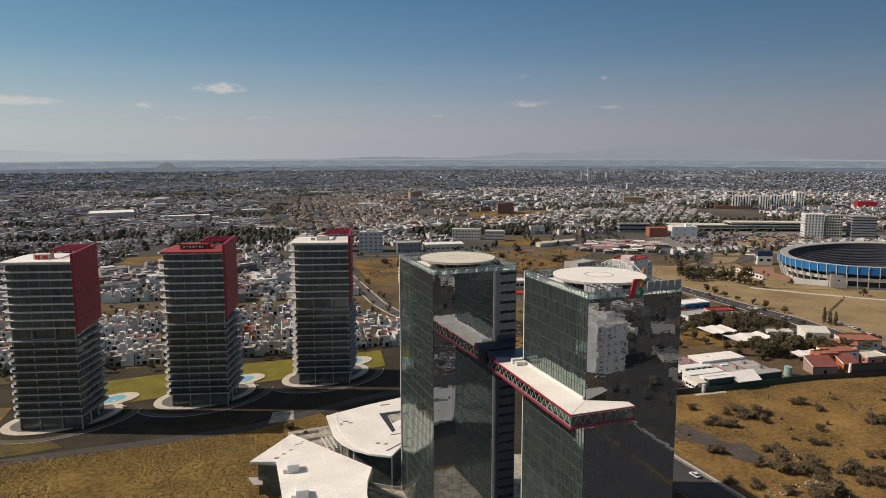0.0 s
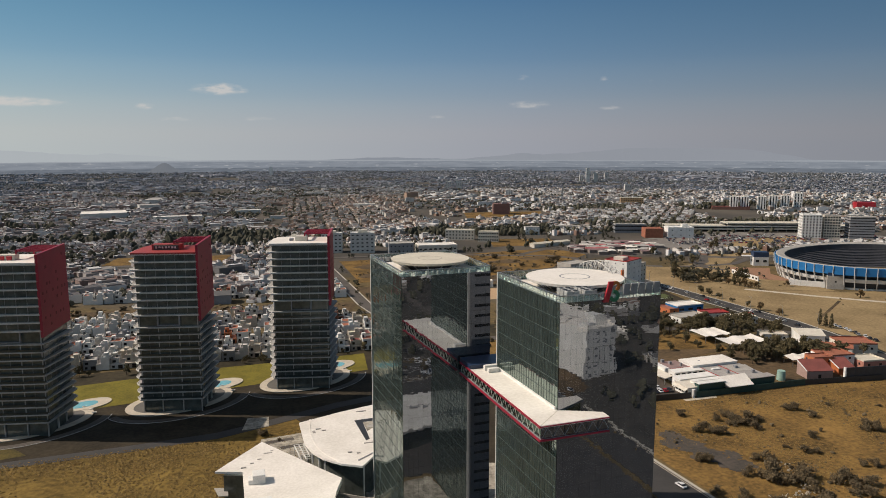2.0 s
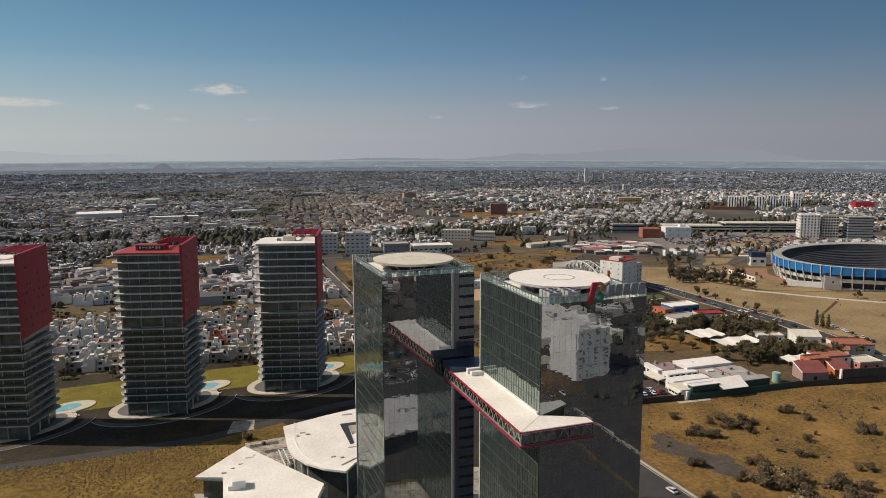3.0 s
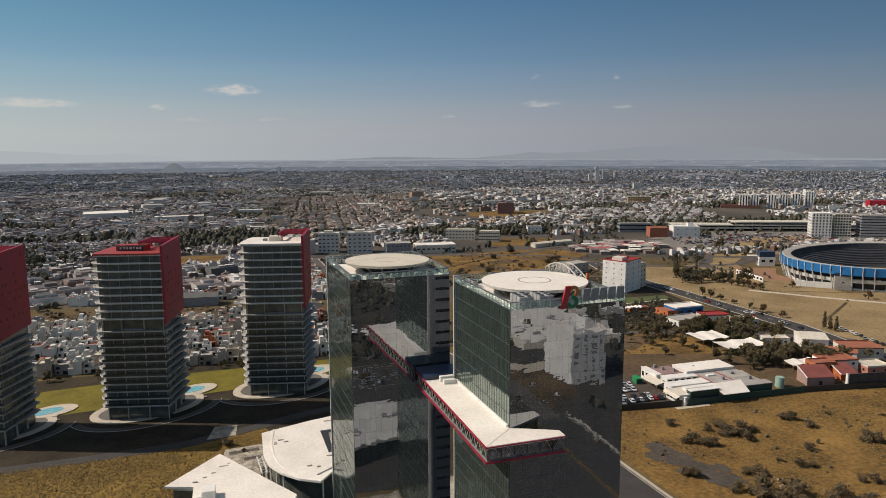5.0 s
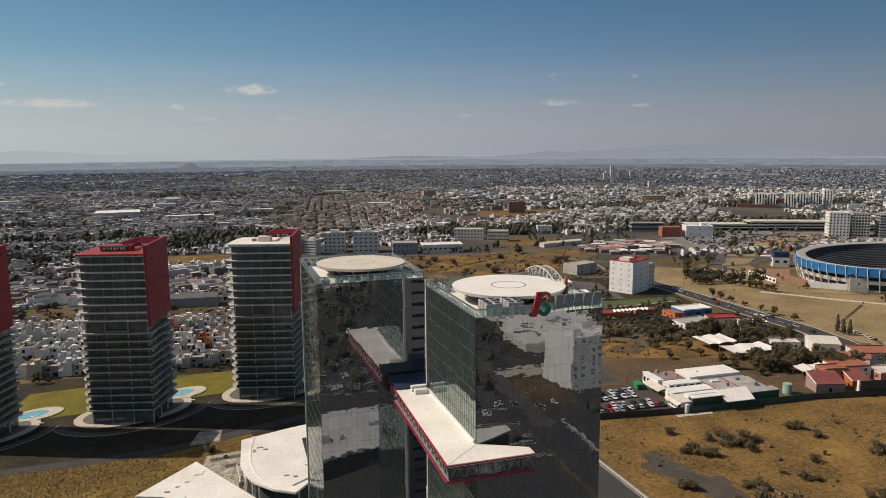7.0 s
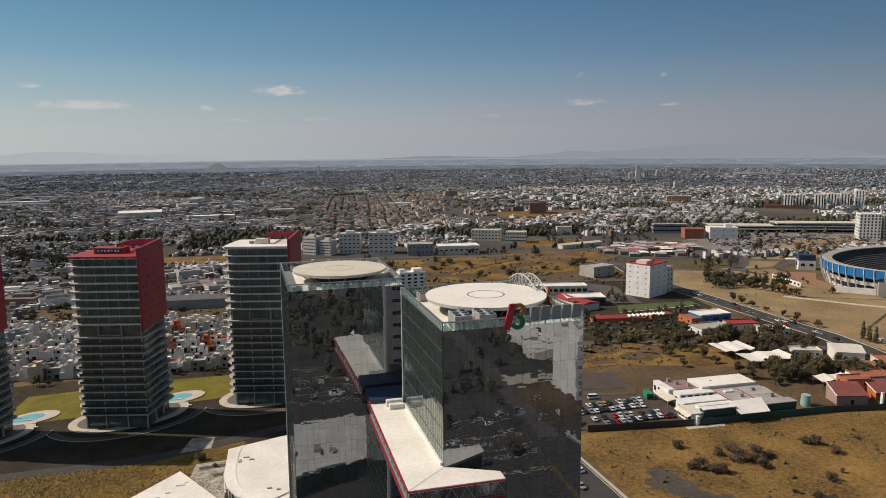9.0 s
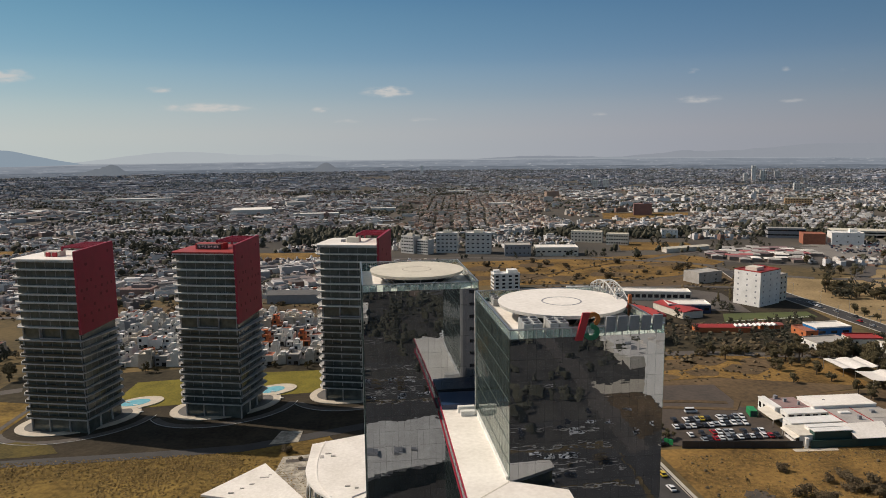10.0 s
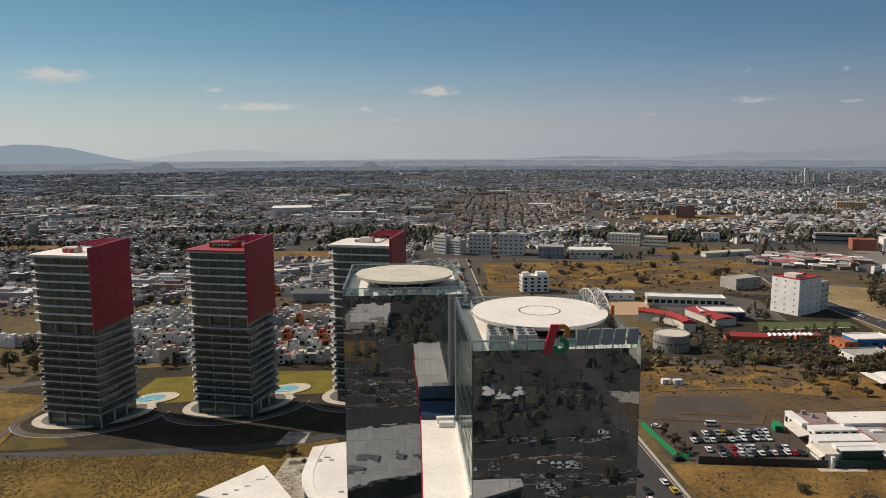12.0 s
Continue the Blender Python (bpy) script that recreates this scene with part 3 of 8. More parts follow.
def build_tower(x, y, top_mat, label, boxes):
    t = thing("apartment_tower", x, y, 0, label, "tower", "apartment towers", -12.8)
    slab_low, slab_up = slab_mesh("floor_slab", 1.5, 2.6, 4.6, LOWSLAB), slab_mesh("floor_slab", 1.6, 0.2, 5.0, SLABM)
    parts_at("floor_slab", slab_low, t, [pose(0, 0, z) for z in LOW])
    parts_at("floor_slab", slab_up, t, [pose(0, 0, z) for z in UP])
    bm = B()
    prism(bm, [(0.4, 0), (W - 0.2, 0), (W - 0.2, D), (0.4, D)], 0.3, 3.06)
    glass = mesh_of("glass_wall", bm, GLASS_T)
    parts_at("glass_wall", glass, t, [pose(0, 0, z) for z in LOW[:-1] + UP[:-1]])
    # window frames of one storey, shared by all storeys
    bm = B()
    for i in range(7):
        box(bm, 0.5 + 4.36 * i, 0.62 + 4.36 * i, -0.07, 0, 0.3, 3.06)
    for i in range(6):
        box(bm, W - 0.2, W - 0.12, 0.5 + 4.2 * i, 0.62 + 4.2 * i, 0.3, 3.06)
    fr = mesh_of("window_frame", bm, GREY)
    parts_at("window_frame", fr, t, [pose(0, 0, z) for z in LOW[:-1] + UP[:-1]], "stuff")
    # west balconies
    bm = B()
    prism(bm, [(-1.5, 0.2), (-0.35, -1.2), (-0.35, 18.5), (-1.5, 18.0), (-2.6, 16.4), (-2.6, 2.2)], 0.0, 0.24)
    base = len(bm.faces)
    for p, q in (((-0.35, -1.2), (-1.5, 0.2)), ((-1.5, 0.2), (-2.6, 2.2)), ((-2.6, 2.2), (-2.6, 16.4))):
        beam(bm, (*p, 0.22), (*q, 0.22), 0.14, 0.42)
    for f in list(bm.faces)[base:]:
        f.material_index = 1
    bal = mesh_of("balcony", bm, [LOWSLAB, WHITE])
    parts_at("balcony", bal, t, [pose(0, 0, z) for z in LOW + UP])
    # balcony glass rails
    bm = B()
    box(bm, 0, W, -1.22, -1.16, 0.3, 1.3)
    rail = mesh_of("balcony_rail", bm, RAILGLASS)
    parts_at("balcony_rail", rail, t, [pose(0, 0, z) for z in LOW[:-1]])
    # lobby, tall middle storey, top storey
    for z0, z1, inset in ((0, 6.3, 0.7), (40.5, 45.5, 0.35), (73.4 - 0.3, 73.4, 0.5)):
        bm = B()
        prism(bm, [(inset, inset), (W - inset, inset), (W - inset, D - inset), (inset, D - inset)], z0, z1)
        part("storey_wall", bm, GLASS_T, t)
    for cx in (0.9, W / 3, 2 * W / 3, W - 0.9):
        for cy in (0.4, D - 0.4):
            bm = B()
            box(bm, cx - 0.17, cx + 0.17, cy - 0.6, cy + 0.2, 0, 45.6)
            part("column", bm, LOWSLAB, t)
    for cy in (8, 16):
        bm = B()
        box(bm, W - 0.8, W - 0.1, cy - 0.25, cy + 0.25, 0, 6.5)
        part("column", bm, SLABM, t)
    bm = B()
    for x0, x1, z0, z1 in ((9.0, 9.35, 41.0, 45.4), (18.6, 18.95, 41.0, 45.4), (9.35, 18.6, 41.0, 41.35)):
        box(bm, x0, x1, -1.2, -0.2, z0, z1)
    part("terrace_frame", bm, GREY, t)
    bm = B()
    prism(bm, [(-1.3, 1.0), (-0.6, -1.6), (W - 0.2, -1.6), (W - 0.2, D), (0, D), (-1.3, 18)], ROOF, ROOF + 0.9)
    part("roof", bm, top_mat, t)
    # red screen on the side wall, its punched openings and the beams over the roof
    screen = B()
    x0, x1 = W, W + 1.1
    bmesh_pts = [(-1.6, 43.2), (D, 44.6), (D, 78.8), (-1.6, 77.6)]
    lo = [screen.verts.new((x0, py, pz)) for py, pz in bmesh_pts]
    hi = [screen.verts.new((x1, py, pz)) for py, pz in bmesh_pts]
    screen.faces.new(lo[::-1])
    screen.faces.new(hi)
    for i in range(4):
        j = (i + 1) % 4
        screen.faces.new((lo[i], lo[j], hi[j], hi[i]))
    s = part("side_screen", screen, RED, t, "deep red painted screen wall with small square openings")
    # each opening is a flat plate whose darker red paints its inner shadow
    hole = B()
    box(hole, 0, 0.04, -0.55, 0.55, -0.6, 0.6)
    hm = mesh_of("opening", hole, mat_hole)
    rnd = random.Random(4)
    spots = []
    for i in range(26):
        py, pz = rnd.uniform(0.5, D - 1.5), rnd.choice(UP) + 1.6
        if pz < 76 and rnd.random() < (1.15 - (pz - 44) / 40):
            spots.append(pose(x1 - 0.01, py, pz))
    parts_at("opening", hm, s, spots)
    for i, py in enumerate((8.5, 11.6, 14.7, 17.8, 20.9)):
        bm = B()
        box(bm, W - 11.5, W, py - 0.22, py + 0.22, 77.5, 78.2)
        part("roof_beam", bm, RED, t)
    bm = B()
    box(bm, W - 12.1, W - 11.5, 8.0, D, 77.3, 78.25)
    box(bm, W - 11.5, W, D - 0.7, D - 0.05, 77.3, 78.3)
    box(bm, W - 12.1, W - 11.5, 8.0, 8.6, 74.3, 77.3)
    box(bm, W - 12.1, W - 11.5, D - 0.6, D, 74.3, 77.3)
    part("roof_frame", bm, RED, t)
    for bx0, bx1, by0, by1, h, m in boxes:
        bm = B()
        box(bm, bx0, bx1, by0, by1, ROOF + 0.9, ROOF + 0.9 + h)
        part("roof_box", bm, m, t, bevel=0.12)
    return t


mat_hole = mat("screen_opening_shadow", (0.165, 0.008, 0.017), None, 0.7)
build_tower(-87.5, 329.1, WHITEROOF, "tall apartment tower with white slabs, red side screen and white roof", [(9, 16, 6, 10, 2.2, CREAM), (10, 12, 5.4, 6.1, 1.8, SIGNRED), (13, 15, 5.4, 6.1, 1.8, SIGNRED)])
second = build_tower(-26.7, 339.6, REDROOF, "tall apartment tower with white slabs, red side screen and red roof", [(6, 19, 7, 12, 2.6, REDROOF), (7, 18, 6.6, 6.95, 2.2, DKGREY)])
build_tower(33.6, 352.3, WHITEROOF, "tall apartment tower with white slabs, red side screen, white terrace", [(11, 17, 7, 11, 2.4, CREAM), (8, 10, 8, 10, 1.2, GREY)])

for i in range(7):
    bm = B()
    box(bm, 7.8 + 1.4 * i, 8.5 + 1.4 * i + 0.25 * (i % 2), 6.5, 6.59, ROOF + 1.7 + 0.3 * (i % 3 == 1), ROOF + 2.6)
    part("sign_bar", bm, HWHITE, second, "small pale sign bar on the dark panel")


def oval(cx, cy, a, b, turn, n=40):
    c, s = math.cos(radians(turn)), math.sin(radians(turn))
    return [(cx + a * math.cos(u) * c - b * math.sin(u) * s, cy + a * math.cos(u) * s + b * math.sin(u) * c) for u in [6.28319 * i / n for i in range(n)]]


DARKTILE = mat("dark_terrace_tile", (0.15, 0.138, 0.12), (0.095, 0.088, 0.078), 0.8, scale=0.3, fine=2.0)
for cx, cy, lab in ((-71, 340, "first"), (-10, 351, "second"), (51, 364, "third")):
    t = thing("tower_terrace", cx, cy, 0, "pale oval paved terrace with a swimming pool at the tower's foot", "terrace", "tower terraces")
    bm = B()
    prism(bm, oval(-1, 0, 24.9, 16.3, 22), 0.1, 0.5)
    part("paving", bm, DARKTILE, t, "dark grey terrace tiles")
    outer, inner = oval(-1, 0, 25, 16.4, 22), oval(-1, 0, 21.4, 12.6, 22)
    bm = B()
    for i in range(40):
        j = (i + 1) % 40
        prism(bm, [outer[i], outer[j], inner[j], inner[i]], 0.3, 0.56)
    bmesh.ops.remove_doubles(bm, verts=bm.verts[:], dist=0.001)
    part("rim", bm, PAVING, t, "pale stone rim of the terrace")
    bm = B()
    prism(bm, oval(18.0, 18.5, 11.0, 7.2, 25, 32), 0.1, 0.62)
    part("pool_edge", bm, PAVING, t)
    bm = B()
    prism(bm, oval(16.4, 18.2, 6.6, 4.2, 25, 28), 0.5, 0.66)
    part("pool_water", bm, WATER, t, "turquoise pool water")
    for k in range(5):
        bm = B()
        a = radians(15 + 14 * k)
        box(bm, 24 * math.cos(a) - 0.9, 24 * math.cos(a) + 0.9, 22 * math.sin(a) - 0.3, 22 * math.sin(a) + 0.3, 0.55, 0.9)
        part("sun_bed", bm, WHITE, t)


# ---- glass office towers ----
TRANSOM = mat("pale_green_transom", (0.11, 0.14, 0.13), None, 0.4, 0.4)
MULLION = mat("dark_green_mullion", (0.06, 0.08, 0.075), None, 0.4, 0.4)


def pane_mesh(w, h, m, axis):
    bm = B()
    if axis == "y":
        box(bm, -w / 2, w / 2, 0, 0.06, -h / 2, h / 2)
    else:
        box(bm, 0, 0.06, -w / 2, w / 2, -h / 2, h / 2)
    return mesh_of("glass_pane", bm, m)


def glaze(t, axis, at, u0, u1, z0, z1, nu, nz, m, single, seed, tilt=0.07):
    """A curtain wall: single panes as parts, or all in one part."""
    rnd = random.Random(seed)
    du, dz = (u1 - u0) / nu, (z1 - z0) / nz
    me = pane_mesh(du - 0.025, dz - 0.03, m, axis)
    places = []
    for k in range(nz):
        for i in range(nu):
            u, z = u0 + (i + 0.5) * du, z0 + (k + 0.5) * dz
            a, b = rnd.gauss(0, tilt), rnd.gauss(0, tilt)
            places.append(pose(u, at, z, a, 0, b) if axis == "y" else pose(at, u, z, 0, a, b))
    if single:
        parts_at("glass_pane", me, t, places[-300:])
        places = places[:-300]
    if places:
        src = B()
        src.from_mesh(me)
        co = np.array([v.co for v in src.verts])
        fs = [[v.index for v in f.verts] for f in src.faces]
        src.free()
        vs, fc = [], []
        for m4 in places:
            o = len(vs)
            mm = np.array(m4)
            vs.extend((co @ mm[:3, :3].T + mm[:3, 3]).tolist())
            fc.extend([[o + i for i in f] for f in fs])
        mesh = bpy.data.meshes.new("glass_panes")
        mesh.from_pydata(vs, [], fc)
        mesh.materials.append(m)
        ob = new("glass_panes", mesh)
        ob.parent = t
        tagged(ob, kind="stuff")


def helipad(t, cx, cy, z, r, m):
    bm = B()
    disc(bm, cx, cy, z - 0.7, z, r - 0.25, r, 64)
    part("helipad_deck", bm, m, t, "round pale helipad deck")
    bm = B()
    ring(bm, cx, cy, z, z + 0.03, r * 0.29, r * 0.315, 48)
    part("helipad_ring", bm, GREY if m is WHITEROOF else HCREAM, t)
    bm = B()
    disc(bm, cx, cy, 83.2, z - 0.7, r * 0.55, r * 0.8, 32)
    part("helipad_base", bm, DKGREY, t)
    for k in range(16):
        a = 6.28319 * k / 16
        bm = B()
        beam(bm, (cx + r * 0.62 * math.cos(a), cy + r * 0.62 * math.sin(a), 83.2), (cx + r * 0.93 * math.cos(a), cy + r * 0.93 * math.sin(a), z - 0.6), 0.25)
        part("strut", bm, STEEL, t)


def parapet(t, x0, x1, y0, y1, zb, zt):
    """A glazed parapet with posts and a top rail on all four sides."""
    for ax, bx, ay, by in ((x0, x1, y0, y0), (x0, x1, y1, y1), (x0, x0, y0, y1), (x1, x1, y0, y1)):
        bm = B()
        beam(bm, (ax, ay, zt), (bx, by, zt), 0.28, 0.22)
        part("top_rail", bm, STEEL, t)
        L = math.hypot(bx - ax, by - ay)
        n = int(L / 1.55)
        bm = B()
        for i in range(n + 1):
            px, py = ax + (bx - ax) * i / n, ay + (by - ay) * i / n
            box(bm, px - 0.06, px + 0.06, py - 0.06, py + 0.06, zb, zt)
        tagged(part("rail_post", bm, STEEL, t), kind="stuff")
        bm = B()
        if ax == bx:
            box(bm, ax - 0.02, ax + 0.02, ay, by, zb, zt - 0.1)
        else:
            box(bm, ax, bx, ay - 0.02, ay + 0.02, zb, zt - 0.1)
        part("rail_glass", bm, RAILPANE, t)


RAILPANE = bpy.data.materials.new("clear_rail_glass")
RAILPANE.use_nodes = True
_b = RAILPANE.node_tree.nodes["Principled BSDF"]
_b.inputs["Base Color"].default_value = (0.75, 0.88, 0.84, 1)
_b.inputs["Transmission Weight"].default_value, _b.inputs["Roughness"].default_value, _b.inputs["IOR"].default_value = 0.85, 0.03, 1.2


def office_tower(x0, x1, y0, y1, label, strip_x, nS, nW, single, seed):
    t = thing("office_tower", 0, 0, 0, label, "tower", "glass office towers")
    bm = B()
    box(bm, x0 + 0.25, x1 - 0.25, y0 + 0.25, y1 - 0.25, 0, 83.0)
    part("core", bm, DKGREY, t)
    bm = B()
    box(bm, x0 + 0.2, x1 - 0.2, y0 + 0.2, y1 - 0.2, 82.9, 83.2)
    part("roof", bm, WHITEROOF, t)
    glaze(t, "y", y0, x0 + 0.1, strip_x, 0.5, 84.0, nS, 22, GLASS_S, single, seed, 0.075)
    glaze(t, "x", x0, y0 + 0.1, y1 - 0.3, 0.5, 84.0, nW, 22, GLASS_W, False, seed + 1, 0.2)
    glaze(t, "x", x1 - 0.06, y0 + 0.1, y1 - 0.3, 0.5, 84.0, nW, 22, GLASS_W, False, seed + 2)
    glaze(t, "y", y1 - 0.06, x0 + 0.1, x1 - 0.1, 0.5, 84.0, nS, 22, GLASS_W, False, seed + 3)
    # mullions and transoms on the side wall
    dz = 83.5 / 22
    bm = B()
    for k in range(23):
        box(bm, x0 - 0.05, x0 - 0.005, y0 + 0.1, y1 - 0.3, 0.43 + dz * k, 0.61 + dz * k)
    tagged(part("transom", bm, TRANSOM, t), kind="stuff")
    bm = B()
    for i in range(nW + 1):
        u = y0 + 0.1 + (y1 - y0 - 0.4) * i / nW
        box(bm, x0 - 0.09, x0 - 0.052, u - 0.04, u + 0.04, 0.5, 84.0)
    tagged(part("mullion", bm, MULLION, t), kind="stuff")
    # pale corner fin
    bm = B()
    box(bm, x0 - 0.25, x0 + 0.35, y1 - 0.25, y1 + 0.25, 0, 85.6)
    part("corner_fin", bm, SLABM, t, "pale metal corner fin")
    parapet(t, x0 + 0.1, x1 - 0.1, y0 + 0.15, y1 - 0.15, 83.2, 85.6)
    return t


UNITGREY = mat("weathered_unit_metal", (0.46, 0.46, 0.44), (0.30, 0.30, 0.29), 0.55, 0.2, scale=0.6, fine=3.0)


def ac_unit(x, y, z, sx, sy, sz):
    t = thing("air_conditioner", x, y, z, "white rooftop air conditioning unit", "air conditioner", "rooftop units")
    bm = B()
    box(bm, -sx / 2, sx / 2, -sy / 2, sy / 2, 0.15, sz)
    part("casing", bm, UNITGREY, t, bevel=0.06)
    bm = B()
    disc(bm, 0, 0, sz, sz + 0.12, min(sx, sy) * 0.36, None, 16)
    part("fan_grille", bm, DKGREY, t)
    bm = B()
    box(bm, -sx / 2 + 0.05, sx / 2 - 0.05, -sy / 2 + 0.05, sy / 2 - 0.05, 0, 0.15)
    part("feet", bm, DKGREY, t)
    return t


RT = office_tower(85.2, 113.3, 149.3, 183.65, "dark mirror glass office tower with rooftop helipad and sign", 113.2, 18, 25, True, 11)
LT = office_tower(58.6, 85.95, 193.3, 227.0, "dark mirror glass office tower with cream rooftop helipad", 85.85, 18, 25, True, 31)
# grey service wall with slot windows on the north side
bm = B()
box(bm, 85.5, 113.0, 183.6, 183.9, 0, 84.0)
wallstrip = part("service_wall", bm, GREY, RT, "grey metal wall with slot windows")
bm = B()
box(bm, -2.7, 2.7, -0.03, 0.03, -0.42, 0.42)
slot = mesh_of("slot_window", bm, DARKWIN)
parts_at("slot_window", slot, wallstrip, [pose(90.0, 183.92, 81.0 - 3.2 * k) for k in range(25)])
# both towers stand a little turned about their south-west corners
for tw, px, py, turn in ((RT, 85.2, 149.3, 2.35), (LT, 58.6, 193.3, 2.6)):
    tw.matrix_basis = pose(px, py, 0, 0, 0, turn) @ pose(-px, -py, 0)
for tw, x, y, r, m in ((RT, 99.0, 168.0, 12.7, WHITEROOF), (LT, 72.0, 210.0, 12.0, CREAMROOF)):
    c = tw.matrix_basis.inverted() @ Vector((x, y, 0))
    helipad(tw, c.x, c.y, 86.3, r, m)
for i in range(4):
    for j in range(3):
        ac_unit(88.9 + i * 1.75 + (1.2 if i > 1 else 0), 152.2 + 1.9 * j, 83.2, 1.6, 1.6, 2.9)
for i in range(7):
    ac_unit(61.0 + i * 3.3, 196.0, 83.2, 1.9, 1.5, 1.5)
for i in range(3):
    ac_unit(87.6, 179 + 2.2 * i, 83.2, 1.5, 1.5, 1.6)
for i in range(4):
    ac_unit(60.4 + 1.8 * i, 226, 83.2, 1.4, 1.4, 1.5)

# rooftop sign: emblem and a row of bars
sg = thing("rooftop_sign", 0, 0, 0, "rooftop sign with red and green emblem and grey bars", "sign")
bm = B()
for zz in (83.6, 84.9):
    beam(bm, (101.5, 150.9, zz), (113.0, 150.9, zz), 0.12)
for i in range(12):
    beam(bm, (101.5 + i * 1.04, 150.9, 83.3), (101.5 + i * 1.04, 150.9, 87.2), 0.1)
part("sign_frame", bm, STEEL, sg)


def plate(bm, pts, y0, y1):
    """An upright plate over an outline in x and z."""
    a = [bm.verts.new((x, y0, z)) for x, z in pts]
    b = [bm.verts.new((x, y1, z)) for x, z in pts]
    bm.faces.new(a)
    bm.faces.new(b[::-1])
    for i in range(len(pts)):
        j = (i + 1) % len(pts)
        bm.faces.new((a[j], a[i], b[i], b[j]))


def arc_band(bm, cx, cz, r, w, a0, a1, y0, y1, n=10):
    for i in range(n):
        p, q = radians(a0 + (a1 - a0) * i / n), radians(a0 + (a1 - a0) * (i + 1) / n)
        plate(bm, [(cx + (r - w) * math.cos(p), cz + (r - w) * math.sin(p)), (cx + r * math.cos(p), cz + r * math.sin(p)),
                   (cx + r * math.cos(q), cz + r * math.sin(q)), (cx + (r - w) * math.cos(q), cz + (r - w) * math.sin(q))], y0, y1)


bm = B()
plate(bm, [(97.0, 83.4), (98.3, 83.4), (99.6, 88.3), (98.3, 88.3)], 150.0, 150.5)
part("emblem_stroke", bm, SIGNRED, sg, "red slanted emblem stroke")
bm = B()
arc_band(bm, 100.2, 87.1, 1.25, 0.75, -75, 165, 150.05, 150.45)
bmesh.ops.remove_doubles(bm, verts=bm.verts[:], dist=0.001)
part("emblem_loop", bm, SIGNGOLD, sg, "gold emblem loop")
bm = B()
arc_band(bm, 99.9, 84.8, 1.45, 0.85, -170, 95, 150.02, 150.48, 12)
bmesh.ops.remove_doubles(bm, verts=bm.verts[:], dist=0.001)
part("emblem_bowl", bm, SIGNGREEN, sg, "green emblem bowl")
for i in range(5):
    bm = B()
    x = 102.5 + i * 2.15
    plate(bm, [(x, 84.7), (x + 1.7, 84.7), (x + 1.85, 87.4), (x + 0.15, 87.4)], 150.25, 150.75)
    part("sign_bar", bm, SIGNGREY, sg, bevel=0.05)
sg.matrix_basis = pose(85.2, 149.3, 0, 0, 0, 2.35) @ pose(-85.5, -150.6, 0)

# lattice mast frame on the roof corner
lm = thing("roof_lattice", 0, 0, 0, "pale steel lattice frame on the roof corner", "lattice")
bm = B()
pts = [Vector((112.6, 186.0 - 2.3 * i, 84.4 + 4.0 * math.sin(math.pi * (i + 1.5) / 11))) for i in range(9)]
for i in range(8):
    for dx in (0, -2.2):
        o = Vector((dx, 0, 0))
        beam(bm, pts[i] + o, pts[i + 1] + o, 0.2)
        beam(bm, (pts[i].x + dx, pts[i].y, 83.4), pts[i + 1] + o, 0.14)
        beam(bm, (pts[i].x + dx, pts[i].y, 83.4), pts[i] + o, 0.14)
        beam(bm, (pts[i].x + dx, pts[i].y, 83.5), (pts[i].x + dx, pts[i + 1].y, 83.5), 0.16)
    beam(bm, pts[i], pts[i + 1] + Vector((-2.2, 0, 0)), 0.14)
    beam(bm, pts[i], pts[i] + Vector((-2.2, 0, 0)), 0.14)
tagged(part("lattice", bm, SLABM, lm), kind="stuff")
bm = B()
box(bm, 112.3, 112.9, 166.6, 167.2, 83.2, 87.4)
part("warning_post", bm, ORANGE, lm)

# skybridge wing
TRUSSBAR = mat("pale_green_steel", (0.50, 0.53, 0.46), None, 0.5)
sb = thing("skybridge", 0, 0, 0, "white-roofed glass skybridge with red edges wrapping the tower", "skybridge")
bm = B()
prism(bm, [(77.0, 142.0), (94.8, 142.0), (94.8, 144.9), (85.45, 149.4), (85.45, 185.0), (77.0, 185.0)], 57.55, 58.1)
part("roof", bm, WHITEROOF, sb)
bm = B()
prism(bm, [(77.5, 142.5), (94.4, 142.5), (94.4, 144.6), (85.45, 149.2), (85.45, 193.0), (77.5, 193.0)], 54.9, 57.55)
part("glass_body", bm, TRUSSGLASS, sb)
bm = B()
prism(bm, [(77.1, 142.1), (94.7, 142.1), (94.7, 144.7), (85.45, 149.3), (85.45, 193.1), (77.1, 193.1)], 54.4, 54.9)
part("floor_slab", bm, GREY, sb)
for z in (54.65, 57.85):
    bm = B()
    beam(bm, (76.9, 141.9, z), (76.9, 193.0, z), 0.22, 0.55 if z < 56 else 0.5)
    part("red_beam", bm, RED, sb)
    bm = B()
    beam(bm, (76.8, 141.9, z), (94.8, 141.9, z), 0.22, 0.45 if z < 56 else 0.2)
    part("red_beam", bm, RED, sb)
for i in range(17):
    y = 142.6 + 3.0 * i
    bm = B()
    beam(bm, (77.3, y, 55.0), (77.3, min(193, y + 1.5), 57.5), 0.11)
    beam(bm, (77.3, min(193, y + 1.5), 57.5), (77.3, min(193, y + 3.0), 55.0), 0.11)
    part("truss_bar", bm, TRUSSBAR, sb)
bm = B()
box(bm, 77.3, 94.5, 142.25, 142.32, 54.9, 57.5)
part("front_pane", bm, mirror_glass("smoked_bridge_glass", (0.26, 0.26, 0.265), 0.06, 0.02, 0.4, 0.9), sb, "dark smoked glass front")
